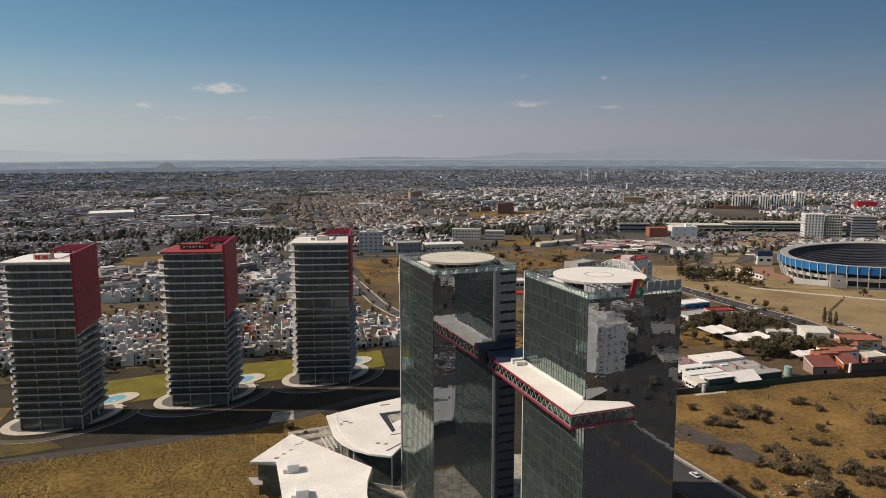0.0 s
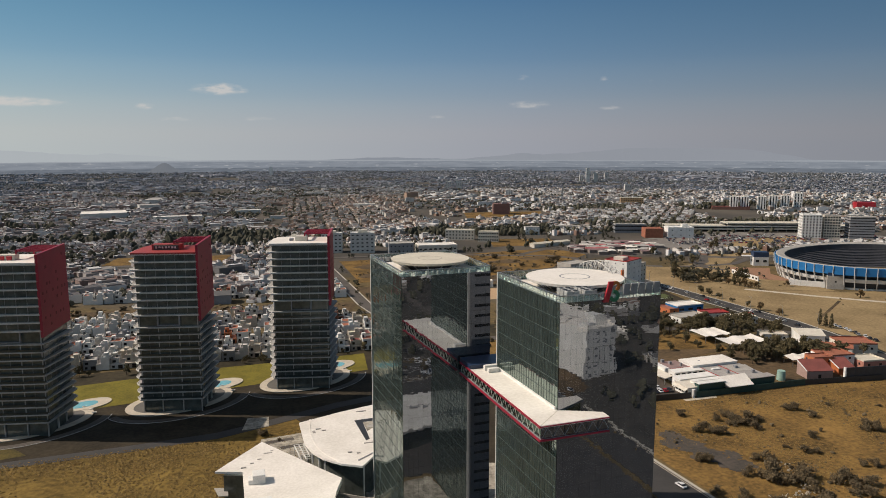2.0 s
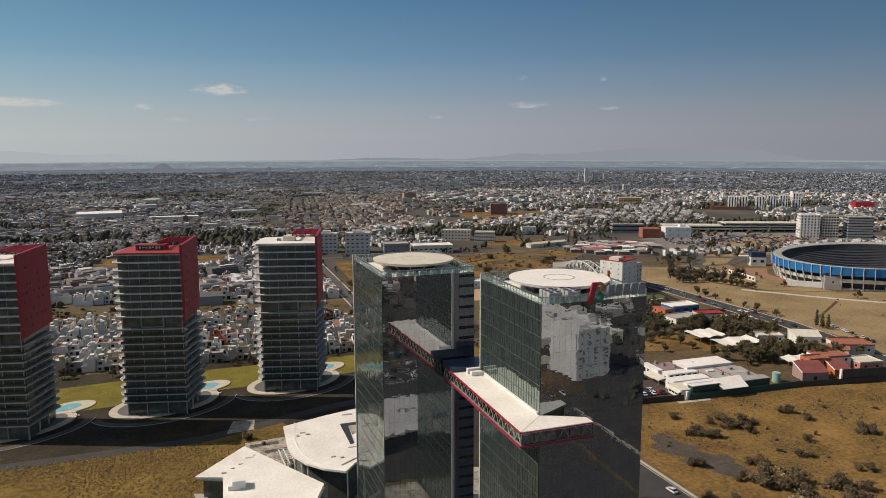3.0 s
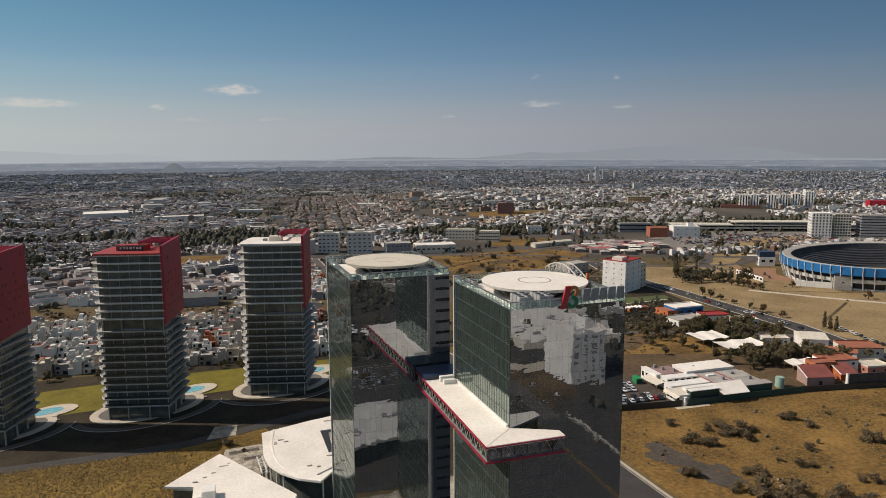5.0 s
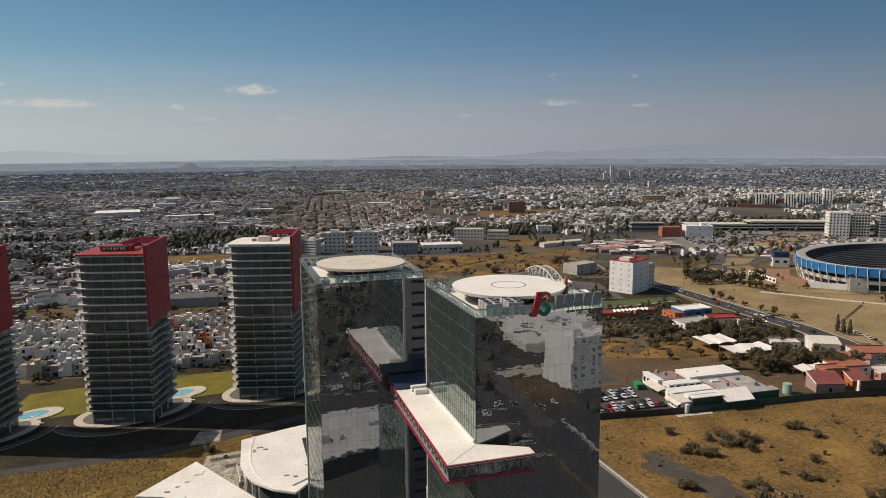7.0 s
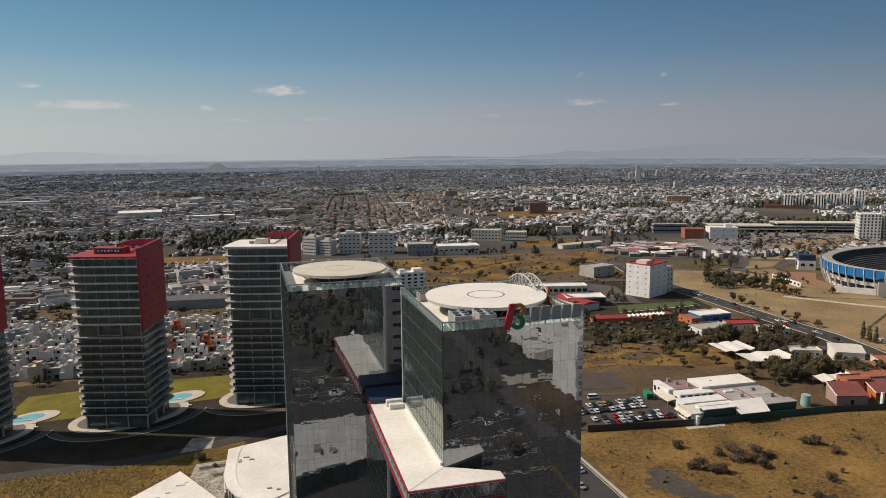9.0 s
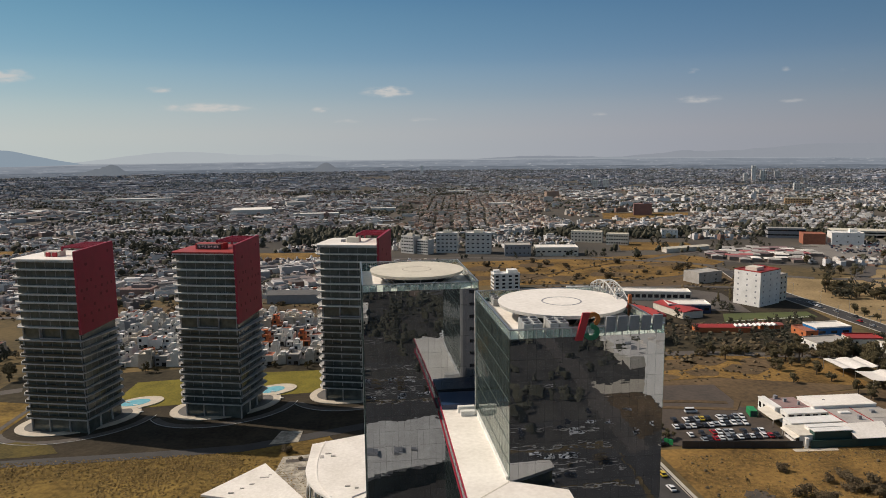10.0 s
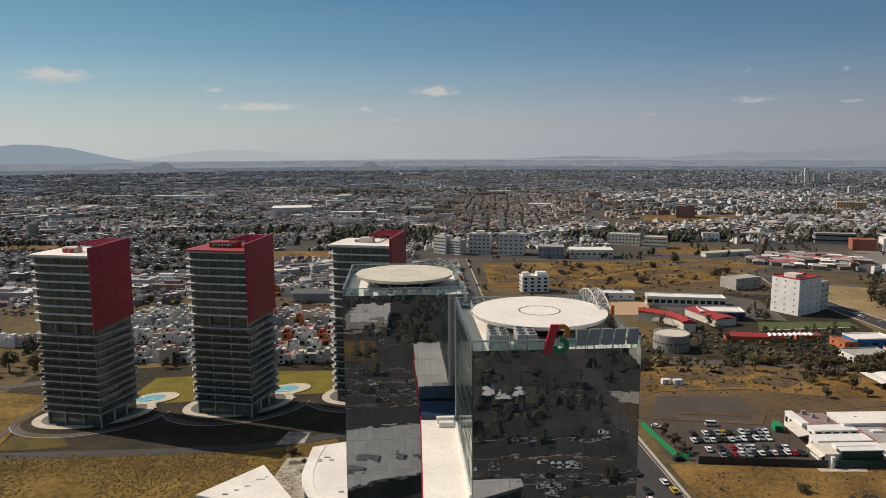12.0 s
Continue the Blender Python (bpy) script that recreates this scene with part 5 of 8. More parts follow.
for i in range(9):
    quads(bm, [(-14 + 3.1 * i, -2.6, 3.9), (-12.4 + 3.1 * i, -2.6, 5.0), (-10.9 + 3.1 * i, -2.6, 3.9), (-14 + 3.1 * i, 2, 3.9), (-12.4 + 3.1 * i, 2, 5.0), (-10.9 + 3.1 * i, 2, 3.9)], [(0, 1, 4, 3), (1, 2, 5, 4), (0, 2, 1), (3, 4, 5)])
part("canvas", bm, WHITE, zz)
for i in range(5):
    bm = B()
    disc(bm, -13 + 6.5 * i, 0, 0, 4, 0.12, None, 8)
    part("post", bm, STEEL, zz)
# round tank-like hall
tk = thing("round_hall", 218.5, 433, 0, "round grey concrete hall with pale flat roof", "hall")
bm = B()
disc(bm, 0, 0, 0, 9.2, 10.2, None, 40)
part("wall", bm, mat("stained_grey_concrete", (0.30, 0.28, 0.26), (0.17, 0.16, 0.15), 0.9, scale=0.3), tk)
bm = B()
disc(bm, 0, 0, 9.2, 9.35, 9.4, None, 40)
part("roof", bm, CREAMROOF, tk)
bm = B()
ring(bm, 0, 0, 9.2, 10.0, 9.5, 10.2)
part("parapet", bm, CONCRETE, tk)
for k in range(14):
    bm = B()
    a = radians(180 + k * 14)
    beam(bm, (10.22 * math.cos(a) - 0.5 * math.sin(a), 10.22 * math.sin(a) + 0.5 * math.cos(a), 5.2), (10.22 * math.cos(a) + 0.5 * math.sin(a), 10.22 * math.sin(a) - 0.5 * math.cos(a), 5.2), 0.2, 0.8)
    part("window", bm, DARKWIN, tk)

# ---- low workshop complex with car park ----
sheet("car_park", [(168, 286.5), (224, 280.5), (228, 322), (200, 326), (168, 328)], 0.2, mat("trampled_lot", (0.08, 0.059, 0.043), (0.046, 0.036, 0.028), 0.95, scale=0.08, fine=0.6), "worn dark car park", "pavement")
DARKSOIL = mat("dark_bare_soil", (0.085, 0.064, 0.049), (0.046, 0.036, 0.029), 0.95, scale=0.06, fine=0.5)
sheet("bare_soil", [(166, 329), (217, 321), (229, 323), (262, 335), (300, 341), (232, 362), (190, 360), (170, 352)], 0.16, SCRUB, "trampled brown soil round the lot", "ground")
sheet("bare_soil", [(174, 329), (218, 320.5), (223.5, 330), (224, 352.5), (185, 354.5)], 0.22, DARKSOIL, "dark levelled soil lot", "ground")
for pts in ([(173, 327.5), (190, 325), (217.8, 320), (224, 330), (225, 352)], [(188, 333), (206, 331), (218, 328)]):
    road("earth_bank", pts, 3.0, 0.36, SCRUB, "low earth bank round the levelled lot", "ground")
sheet("dry_field", [(160, 334), (169, 353), (190, 361), (232, 363), (262, 350), (300, 342), (300, 392), (240, 400), (150, 404)], 0.15, DRY, "patch of dry grass behind the car park", "field")
sheet("grove_ground", [(150, 405), (240, 401), (300, 393), (322, 380), (390, 345), (392, 425), (300, 442), (200, 442), (150, 440)], 0.17, SHADESCRUB, "scrub ground darkened for the shade under trees", "ground")
sheet("dry_field", [(262, 335), (285, 283), (335, 274), (380, 300), (300, 338)], 0.15, SCRUB, "dry trampled yard", "field")
road("road", [(150, 410), (240, 405), (330, 385), (392, 340)], 8, 0.21, OLDASPHALT, "narrow grey street behind the car park")
ws = thing("workshop", 0, 0, 0, "low white workshop complex with flat roofs", "workshop")
ROSEROOF = mat("faded_rose_roof", (0.30, 0.20, 0.185), (0.21, 0.145, 0.135), 0.85, scale=0.15)
GREYROOF = mat("grey_sheet_roof", (0.40, 0.37, 0.34), (0.28, 0.26, 0.24), 0.8, scale=0.12, fine=1.0)
# name, x0, x1, y0, y1, height, wall, roof, windows in the south wall, windows in the west wall
for nm, x0, x1, y0, y1, h, wm, rm, ns, nw in (
        ("north_hall", 243.8, 272, 304, 316, 6.4, WHITE, WHITEROOF, 0, 0), ("main_hall", 247.8, 273, 284.4, 303.8, 5.0, CREAM, GREYROOF, 0, 0), ("front_wing", 228.2, 231, 306.4, 320, 5.6, WHITE, WHITE, 0, 4),
        ("rose_block", 231.2, 243.6, 306.4, 318.5, 5.0, CREAM, ROSEROOF, 0, 0), ("wing", 230, 247.5, 300, 305.6, 5.2, WHITE, WHITE, 5, 1), ("wing", 226, 247.5, 290.6, 296.8, 5.0, WHITE, WHITE, 5, 1), ("link", 229, 247.5, 297, 299.8, 3.8, WHITE, CREAM, 0, 0),
        ("wing", 223.2, 247.5, 280.2, 290.4, 4.4, WHITE, CREAM, 0, 4), ("monitor_roof", 229.3, 246.5, 284.2, 287.0, 5.8, WHITE, WHITE, 4, 0), ("front_hall", 228.5, 244, 279.2, 282.4, 6.2, DKGREEN, WHITE, 0, 0), ("green_hall", 259.5, 274, 279.2, 284.2, 5.8, DKGREEN, GREYROOF, 0, 0)):
    bm = B()
    box(bm, x0, x1, y0, y1, 0, h)
    p = part(nm, bm, wm, ws)
    bm = B()
    box(bm, x0 - 0.25, x1 + 0.1, y0 - 0.25, y1 + 0.1, h, h + 0.3)
    part("roof", bm, rm, p)
    for i in range(ns):
        wb = B()
        xx = x0 + (x1 - x0) * (i + 0.5) / ns
        box(wb, xx - 1.1, xx + 1.1, y0 - 0.05, y0 + 0.02, h - 1.2, h - 0.4)
        part("window", wb, DARKWIN, p)
    for i in range(nw):
        wb = B()
        yy = y0 + (y1 - y0) * (i + 0.5) / nw
        box(wb, x0 - 0.05, x0 + 0.02, yy - 0.9, yy + 0.9, h * 0.3, h * 0.72)
        part("window", wb, DARKWIN, p)


def slope(name, a, b, c, d, m, label=""):
    """A thin sloping roof sheet on four corners."""
    bm = B()
    vs = [Vector(v) for v in (a, b, c, d)]
    quads(bm, vs + [v - Vector((0, 0, 0.18)) for v in vs], [(0, 1, 2, 3), (7, 6, 5, 4), (0, 4, 5, 1), (1, 5, 6, 2), (2, 6, 7, 3), (3, 7, 4, 0)])
    return part(name, bm, m, ws, label)


slope("canopy", (243, 284, 7.0), (260.5, 285, 7.0), (258, 275.5, 4.4), (243.6, 275.5, 4.4), WHITEROOF, "white sloping canopy")
slope("canopy", (228.1, 313, 4.4), (228.1, 299, 4.4), (223.0, 298.5, 3.5), (223.2, 311, 3.5), CREAM, "white sloping awning")
slope("canopy", (223.1, 291, 4.3), (223.1, 280, 4.3), (221.0, 280, 3.4), (221.6, 291, 3.4), CREAM, "white sloping awning")
slope("roof_sheet", (259.8, 299, 6.1), (272.8, 299, 6.1), (272.8, 292, 5.4), (259.8, 292, 5.4), CONCRETE)
for px, py in ((223.4, 310.6), (223.2, 299), (221.4, 281), (221.9, 290)):
    bm = B()
    box(bm, px - 0.12, px + 0.12, py - 0.12, py + 0.12, 0, 3.1)
    part("post", bm, STEEL, ws)
for a, b in (((247.8, 303.6), (247.8, 285)), ((231, 306.2), (247.6, 306.2)), ((259.6, 303.6), (259.6, 285))):
    bm = B()
    beam(bm, (*a, 5.45), (*b, 5.45), 0.3, 0.22)
    part("gutter", bm, REDROOF, ws, "dull red gutter")
bm = B()
box(bm, 251.5, 256, 297.5, 299.5, 5.3, 5.9)
part("skylight", bm, WHITE, ws)
for bx, by, s_ in ((236, 313, 1.2), (240, 309, 0.9), (234, 317, 1.4), (264, 296, 1.6), (255, 291, 1.2), (268, 288, 1.4), (252, 310, 0.9)):
    bm = B()
    box(bm, bx, bx + s_, by, by + s_, 5.2, 6.9)
    part("roof_vent", bm, GREY, ws)
gc = thing("site_container", 221.8, 313.4, 0, "green container beside the workshop front", "container", "site containers", 78)
bm = B()
box(bm, -3, 3, -1.5, 1.5, 0.2, 3.0)
part("shell", bm, GREEN, gc, bevel=0.06)
bm = B()
box(bm, -3.05, -2.98, -1.2, 1.2, 0.4, 2.8)
part("door", bm, DKGREEN, gc)
for n, (a, b, h, m, lab) in enumerate((((177.5, 283.6), (223.6, 278.6), 3.0, DKGREY, "dark wall round the car park"), ((226.6, 278.2), (291, 276.8), 3.2, DKGREEN, "dark green boundary wall of the workshop"), ((291, 276.8), (336, 270.2), 3.0, DKGREY, "dark wall along the dry field"),
                                      ((172.2, 288.5), (175, 286.2), 2.4, GREEN, "small green metal gate panel"), ((167, 319.5), (170.8, 287.5), 2.6, GREEN, "bright green mesh fence beside the pavement"))):
    wl = thing("boundary_wall" if m != GREEN else "fence", 0, 0, 0, lab, "wall" if m != GREEN else "fence")
    L = math.hypot(b[0] - a[0], b[1] - a[1])
    k = max(2, int(L / 6))
    for i in range(k):
        p0, p1 = [Vector((a[0] + (b[0] - a[0]) * j / k, a[1] + (b[1] - a[1]) * j / k, h / 2)) for j in (i, i + 1)]
        bm = B()
        beam(bm, p0, p1 - (p1 - p0).normalized() * 0.08, 0.25, h)
        part("panel", bm, m, wl)
gp = thing("gate_post", 225, 278.4, 0, "white gate post between the boundary walls", "gate post")
bm = B()
box(bm, -0.5, 0.5, -0.5, 0.5, 0, 4)
part("post", bm, WHITE, gp, bevel=0.05)
bm = B()
box(bm, -0.65, 0.65, -0.65, 0.65, 4, 4.3)
part("cap", bm, WHITE, gp)
sheet("pavement", [(219, 275.5), (236, 275), (237, 277.2), (219, 278)], 0.25, PAVING, "pale gravel apron before the gate", "pavement")
gt = thing("water_tank", 285.5, 287, 0, "pale green water tank", "tank")
bm = B()
disc(bm, 0, 0, 0, 5, 2.2, 2.0, 20)
part("shell", bm, mat("pale_green", (0.30, 0.45, 0.38), None, 0.6), gt)

# tents and sheds in the trees
for x, y, w, d, h, tn, lab in ((302, 364, 20, 15, 4.6, 5, "flat white canopy on posts among trees"), (309, 344.5, 28, 13, 4.2, 3, "white tent roof among dark trees"), (318, 306, 18, 8, 4, -6, "low white shed roof behind trees")):
    t = thing("canopy", x, y, 0, lab, "canopy", "white canopies", tn)
    bm = B()
    n = 6
    for i in range(n):
        a, b_ = -w / 2 + w * i / n, -w / 2 + w * (i + 1) / n
        za, zb = h + 0.5 * math.sin(i * 2.1 + x), h + 0.5 * math.sin((i + 1) * 2.1 + x)
        quads(bm, [(a, -d / 2, za), (b_, -d / 2, zb), (b_, d / 2, zb + 0.6), (a, d / 2, za + 0.6), (a, -d / 2, za - 0.15), (b_, -d / 2, zb - 0.15), (b_, d / 2, zb + 0.45), (a, d / 2, za + 0.45)], [(0, 1, 2, 3), (7, 6, 5, 4), (0, 4, 5, 1), (2, 6, 7, 3)])
    bmesh.ops.remove_doubles(bm, verts=bm.verts[:], dist=0.001)
    part("canvas", bm, WHITEROOF, t)
    for px, py in ((-w / 2 + 0.4, -d / 2 + 0.4), (w / 2 - 0.4, -d / 2 + 0.4), (-w / 2 + 0.4, d / 2 - 0.4), (w / 2 - 0.4, d / 2 - 0.4)):
        bm = B()
        box(bm, px - 0.15, px + 0.15, py - 0.15, py + 0.15, 0, h - 0.2)
        part("post", bm, STEEL, t)
building("shed", 336, 435, 23, 14, 5.6, BLUE, WHITEROOF, "blue shed with white flat roof", "shed", turn=2, floors=1, cols=3, side=1, win=(4, 1.6))
building("orange_shed", 321, 434, 8, 15, 4, ORANGE, TERRA, "small orange annex beside the shed", "shed", turn=2, floors=1, cols=1, side=2)
building("house_by_trees", 318, 408, 22, 14, 4.4, WHITE, CONCRETE, "low white house with grey roof", "house", turn=4, floors=1, cols=4, side=2)
building("house_by_trees", 343, 412, 18, 12, 4.2, CREAM, REDROOF, "low cream house with red roof", "house", turn=-8, floors=1, cols=3, side=2)
building("house_by_trees", 352, 394, 18, 11, 4.5, WHITE, CREAMROOF, "low white house with flat roof", "house", turn=-12, floors=1, cols=4, side=2)
gabled("white_house", 357, 341, 14, 18, 6.2, 2.0, WHITE, CREAM, "white house with blank gable among trees", "house", -28)
gabled("orange_house", 354, 318, 18, 8, 4.2, 1.4, WHITE, TERRA, "low house with orange tiled roof", "house", -45)
building("low_white_house", 340, 352, 16, 9, 3.6, WHITE, CREAM, "low white house under trees", "house", turn=-20, floors=1, cols=3, side=1)
def leaning_house(x, y, w, d, h0, h1, wall, roof, lab, turn):
    """A house whose red roof slopes down to the street, with a bright verge and a blank front."""
    t = thing("house", x, y, 0, lab, "house", "houses by the trees", turn)
    bm = B()
    prism(bm, [(-w / 2, -d / 2), (w / 2, -d / 2), (w / 2, d / 2), (-w / 2, d / 2)], 0, h1, lambda a, b: h0 + (h1 - h0) * (b + d / 2) / d)
    part("wall", bm, wall, t)
    bm = B()
    vs = [Vector(v) for v in ((-w / 2 - 0.3, -d / 2 - 0.5, h0 + 0.02), (w / 2 + 0.3, -d / 2 - 0.5, h0 + 0.02), (w / 2 + 0.3, d / 2 + 0.3, h1 + 0.1), (-w / 2 - 0.3, d / 2 + 0.3, h1 + 0.1))]
    quads(bm, vs + [v + Vector((0, 0, 0.25)) for v in vs], [(3, 2, 1, 0), (4, 5, 6, 7), (0, 1, 5, 4), (1, 2, 6, 5), (2, 3, 7, 6), (3, 0, 4, 7)])
    part("roof", bm, roof, t)
    bm = B()
    beam(bm, (-w / 2 - 0.35, -d / 2 - 0.5, h0 + 0.25), (-w / 2 - 0.35, d / 2 + 0.3, h1 + 0.33), 0.5, 0.3)
    part("verge", bm, WHITE, t)
    bm = B()
    box(bm, -0.8, 0.8, -d / 2 - 0.05, -d / 2 + 0.02, 0.2, 2.4)
    part("door", bm, DARKWIN, t)
    return t


ROSEWALL = mat("dusty_rose_plaster", (0.36, 0.24, 0.21), (0.28, 0.19, 0.16), 0.85)
leaning_house(307, 286.5, 14, 9.5, 4.2, 7.6, ROSEWALL, DUSTRED, "rose house with steep red roof", -14)
leaning_house(326, 287.5, 9, 10, 3.6, 6.6, ORANGE, DUSTRED, "orange house with steep red roof", -14)
building("orange_house", 319.5, 296, 12, 8, 7.0, ORANGE, TERRA, "orange house with terracotta roof", "house", turn=-8, floors=2, cols=2, side=2)
building("orange_house", 333, 300, 18, 12, 6.5, WHITE, TERRA, "white house with terracotta roof", "house", turn=-8, floors=2, cols=3, side=2)
building("orange_house", 349, 292, 14, 12, 4.2, mat("rose_plaster", (0.45, 0.20, 0.15), None, 0.8), CREAMROOF, "rose plastered house with flat roof", "house", turn=-8, floors=1, cols=2, side=2)
ds = thing("dark_screen_wall", 0, 0, 0, "tall dark screen wall with pale end post", "wall")
for i in range(5):
    bm = B()
    a, b = Vector((314.6 + 5.2 * i, 274.2 - 0.75 * i, 3.9)), Vector((314.6 + 5.2 * (i + 0.97), 274.2 - 0.75 * (i + 0.97), 3.9))
    beam(bm, a, b, 0.4, 7.4)
    part("panel", bm, mat("slate_panel", (0.05, 0.055, 0.065), (0.03, 0.033, 0.04), 0.5) if i == 0 else bpy.data.materials["slate_panel"], ds)
bm = B()
box(bm, 313.6, 314.5, 273.6, 274.8, 0, 7.8)
part("post", bm, WHITE, ds)
building("orange_house", 368, 318, 20, 16, 5.5, CREAM, TERRA, "cream house with terracotta roof", "house", turn=-20, floors=1, cols=3, side=2)
for x, y, tn in ((195, 372, 5), (200.5, 371, 5)):
    t = thing("site_container", x, y, 0, "white site container on dry grass", "container", "site containers", tn)
    bm = B()
    box(bm, -2.2, 2.2, -1.2, 1.2, 0.2, 2.7)
    part("shell", bm, WHITE, t, bevel=0.05)
    bm = B()
    box(bm, -0.5, 0.5, -1.24, -1.19, 0.3, 2.3)
    part("door", bm, GREY, t)

# ---- boulevard and stadium ----
BLVD = [(362, 240), (370, 300), (380, 352), (383, 382), (380.5, 409), (379, 439), (377.5, 469), (377, 493), (374, 539), (373, 580), (377, 620), (385, 655)]
road("boulevard", BLVD, 15, 0.25, ASPHALT, "asphalt boulevard carriageway")
for dx in (-8.2, 8.2):
    road("kerb", [(x + dx, y) for x, y in BLVD], 1.0, 0.36, KERB, "pale kerb along the boulevard", "kerb")
for k in range(0, 11):
    (xa, ya), (xb, yb) = BLVD[k], BLVD[k + 1]
    for u in (0.1, 0.6):
        road("lane_line", [(xa + (xb - xa) * u, ya + (yb - ya) * u), (xa + (xb - xa) * (u + 0.22), ya + (yb - ya) * (u + 0.22))], 0.35, 0.262, PAVING, "pale lane dash on the boulevard", "road")
sheet("dry_field", [(373, 262), (389.5, 352), (392, 382), (389.5, 409), (388, 439), (386.5, 480), (383, 540), (382, 590), (392, 645), (440, 604), (476, 612), (470, 560), (446, 482), (437, 420), (424, 332), (470, 286)], 0.15, DRY2, "dry grass verge beside the boulevard", "field")
sheet("dry_field", [(420, 330), (520, 250), (800, 240), (800, 440), (560, 440), (505, 452), (470, 470), (446, 480), (437, 420)], 0.16, DRY2, "broad dry grass field before the stadium", "field")
sheet("dry_field", [(446, 482), (470, 472), (505, 454), (500, 560), (520, 610), (480, 600), (455, 545)], 0.16, DRY2, "dry grass strip beside the stadium", "field")
road("path", [(436, 487), (443, 479), (470, 446), (503, 411.7), (560, 380), (700, 330)], 5, 0.27, PAVING, "pale path across the stadium field", "path")
road("ditch", [(409, 383), (440, 403), (474, 425.7)], 2.2, 0.24, SCRUB, "dark ditch in the dry field", "ditch")
road("road", [(446, 606), (472, 600), (500, 622), (529, 662), (560, 700), (610, 745), (667, 779), (740, 800)], 10, 0.26, OLDASPHALT, "curving grey road left of the stadium")
road("road", [(529, 662), (505, 650), (486, 622), (478, 590), (484, 572)], 8, 0.27, OLDASPHALT, "grey access loop")
sheet("dry_field", [(488, 600), (520, 606), (560, 640), (600, 690), (560, 690), (520, 640), (496, 620)], 0.19, DRY2, "dry grass island between the loops", "field")
sheet("dry_field", [(560, 640), (640, 640), (740, 690), (760, 770), (690, 770), (610, 725)], 0.18, DRY2, "dry grass verge beyond the loops", "field")
for k, (pts, w) in enumerate((([(500, 668), (540, 640), (600, 625), (760, 640)], 12), ([(440, 610), (400, 635), (385, 660), (379, 690), (360, 712), (325, 726), (275, 748), (148, 772), (-60, 782), (-420, 805)], 10), ([(334, 730), (374, 757), (428, 788), (500, 804), (560, 792)], 8), ([(470, 600), (520, 600), (560, 625)], 8))):
    road("road", pts, w, 0.23, OLDASPHALT, "grey town road")


def stadium(cx, cy, a, b, turn):
    t = thing("stadium", cx, cy, 0, "round concrete stadium with blue rim panels and pale ribs", "stadium", turn=turn)
    n = 66

    def pt(i, k, z):
        u = 6.28319 * i / n
        return (a * k * math.cos(u), b * k * math.sin(u), z)

    def lathe(name, prof, m, label=""):
        bm = B()
        rows = [[bm.verts.new(pt(i, k, z)) for k, z in prof] for i in range(n)]
        for i in range(n):
            for j in range(len(prof) - 1):
                bm.faces.new((rows[i][j], rows[(i + 1) % n][j], rows[(i + 1) % n][j + 1], rows[i][j + 1]))
        return part(name, bm, m, t, label)

    lathe("roof_ring", [(1.0, 19.6), (0.99, 20.2), (0.915, 19.2), (0.915, 18.6)], CONCRETE)
    tiers = [(0.915, 18.6), (0.90, 15)]
    for k in range(11):
        tiers += [(0.895 - 0.034 * k, 14.2 - 1.2 * k), (0.884 - 0.034 * k, 14.0 - 1.2 * k), (0.884 - 0.034 * k, 13.2 - 1.2 * k)]
    # seat colour is kept dark to hold the shade inside the bowl
    lathe("stand", tiers + [(0.50, 0.3)], mat("shaded_seats", (0.045, 0.047, 0.055), (0.022, 0.023, 0.028), 0.8, scale=0.1))
    lathe("back_wall", [(0.92, 0), (0.935, 18.6)], DKGREY)
    lathe("gallery", [(0.93, 6.4), (0.975, 6.4), (0.985, 9.4), (0.955, 9.4)], WHITE, "white gallery parapet")
    lathe("plinth", [(0.955, 0), (0.955, 1.2), (0.92, 1.2)], WHITE)
    bm = B()
    disc(bm, 0, 0, 0.3, 0.4, b * 0.5, None, 40)
    part("pitch", bm, LAWN, t)
    for i in range(n):
        p, q = Vector(pt(i + 0.03, 1.005, 12.9)), Vector(pt(i + 0.97, 1.005, 12.9))
        bm = B()
        o = Vector((p.x + q.x, p.y + q.y, 0)).normalized() * 0.5
        quads(bm, [p, q, q + Vector((0, 0, 7.0)), p + Vector((0, 0, 7.0)), p + o, q + o, q + o + Vector((0, 0, 6.6)), p + o + Vector((0, 0, 6.6))], [(0, 1, 2, 3), (4, 7, 6, 5), (0, 4, 5, 1), (3, 2, 6, 7), (0, 3, 7, 4), (1, 5, 6, 2)])
        part("rim_panel", bm, BLUE, t)
        bm = B()
        beam(bm, pt(i, 0.965, 0.2), pt(i + 0.02, 1.012, 13.2), 0.75, 0.9)
        beam(bm, pt(i, 1.012, 12.8), pt(i, 1.016, 20.0), 0.5, 0.5)
        part("rib", bm, SLABM, t)
    return t


stadium(607, 505, 108, 78, 10)
building("stadium_lodge", 540, 586, 15, 11, 9, WHITE, DKBLUE, "white stadium lodge with dark blue top", "building", turn=-25, floors=1, cols=2, side=1, win=(3.5, 2.5), extra=((0, 0, 14.4, 10.4, 5.2, DKBLUE), (-12, 2, 10, 6, 0.6, WHITE)))
building("stadium_kiosk", 513, 468, 13, 11, 11.5, CONCRETE, DKBLUE, "grey stadium service block", "building", turn=-35, floors=1, cols=1, side=0, extra=((0, 0, 12.6, 10.6, 2.6, DKBLUE),))
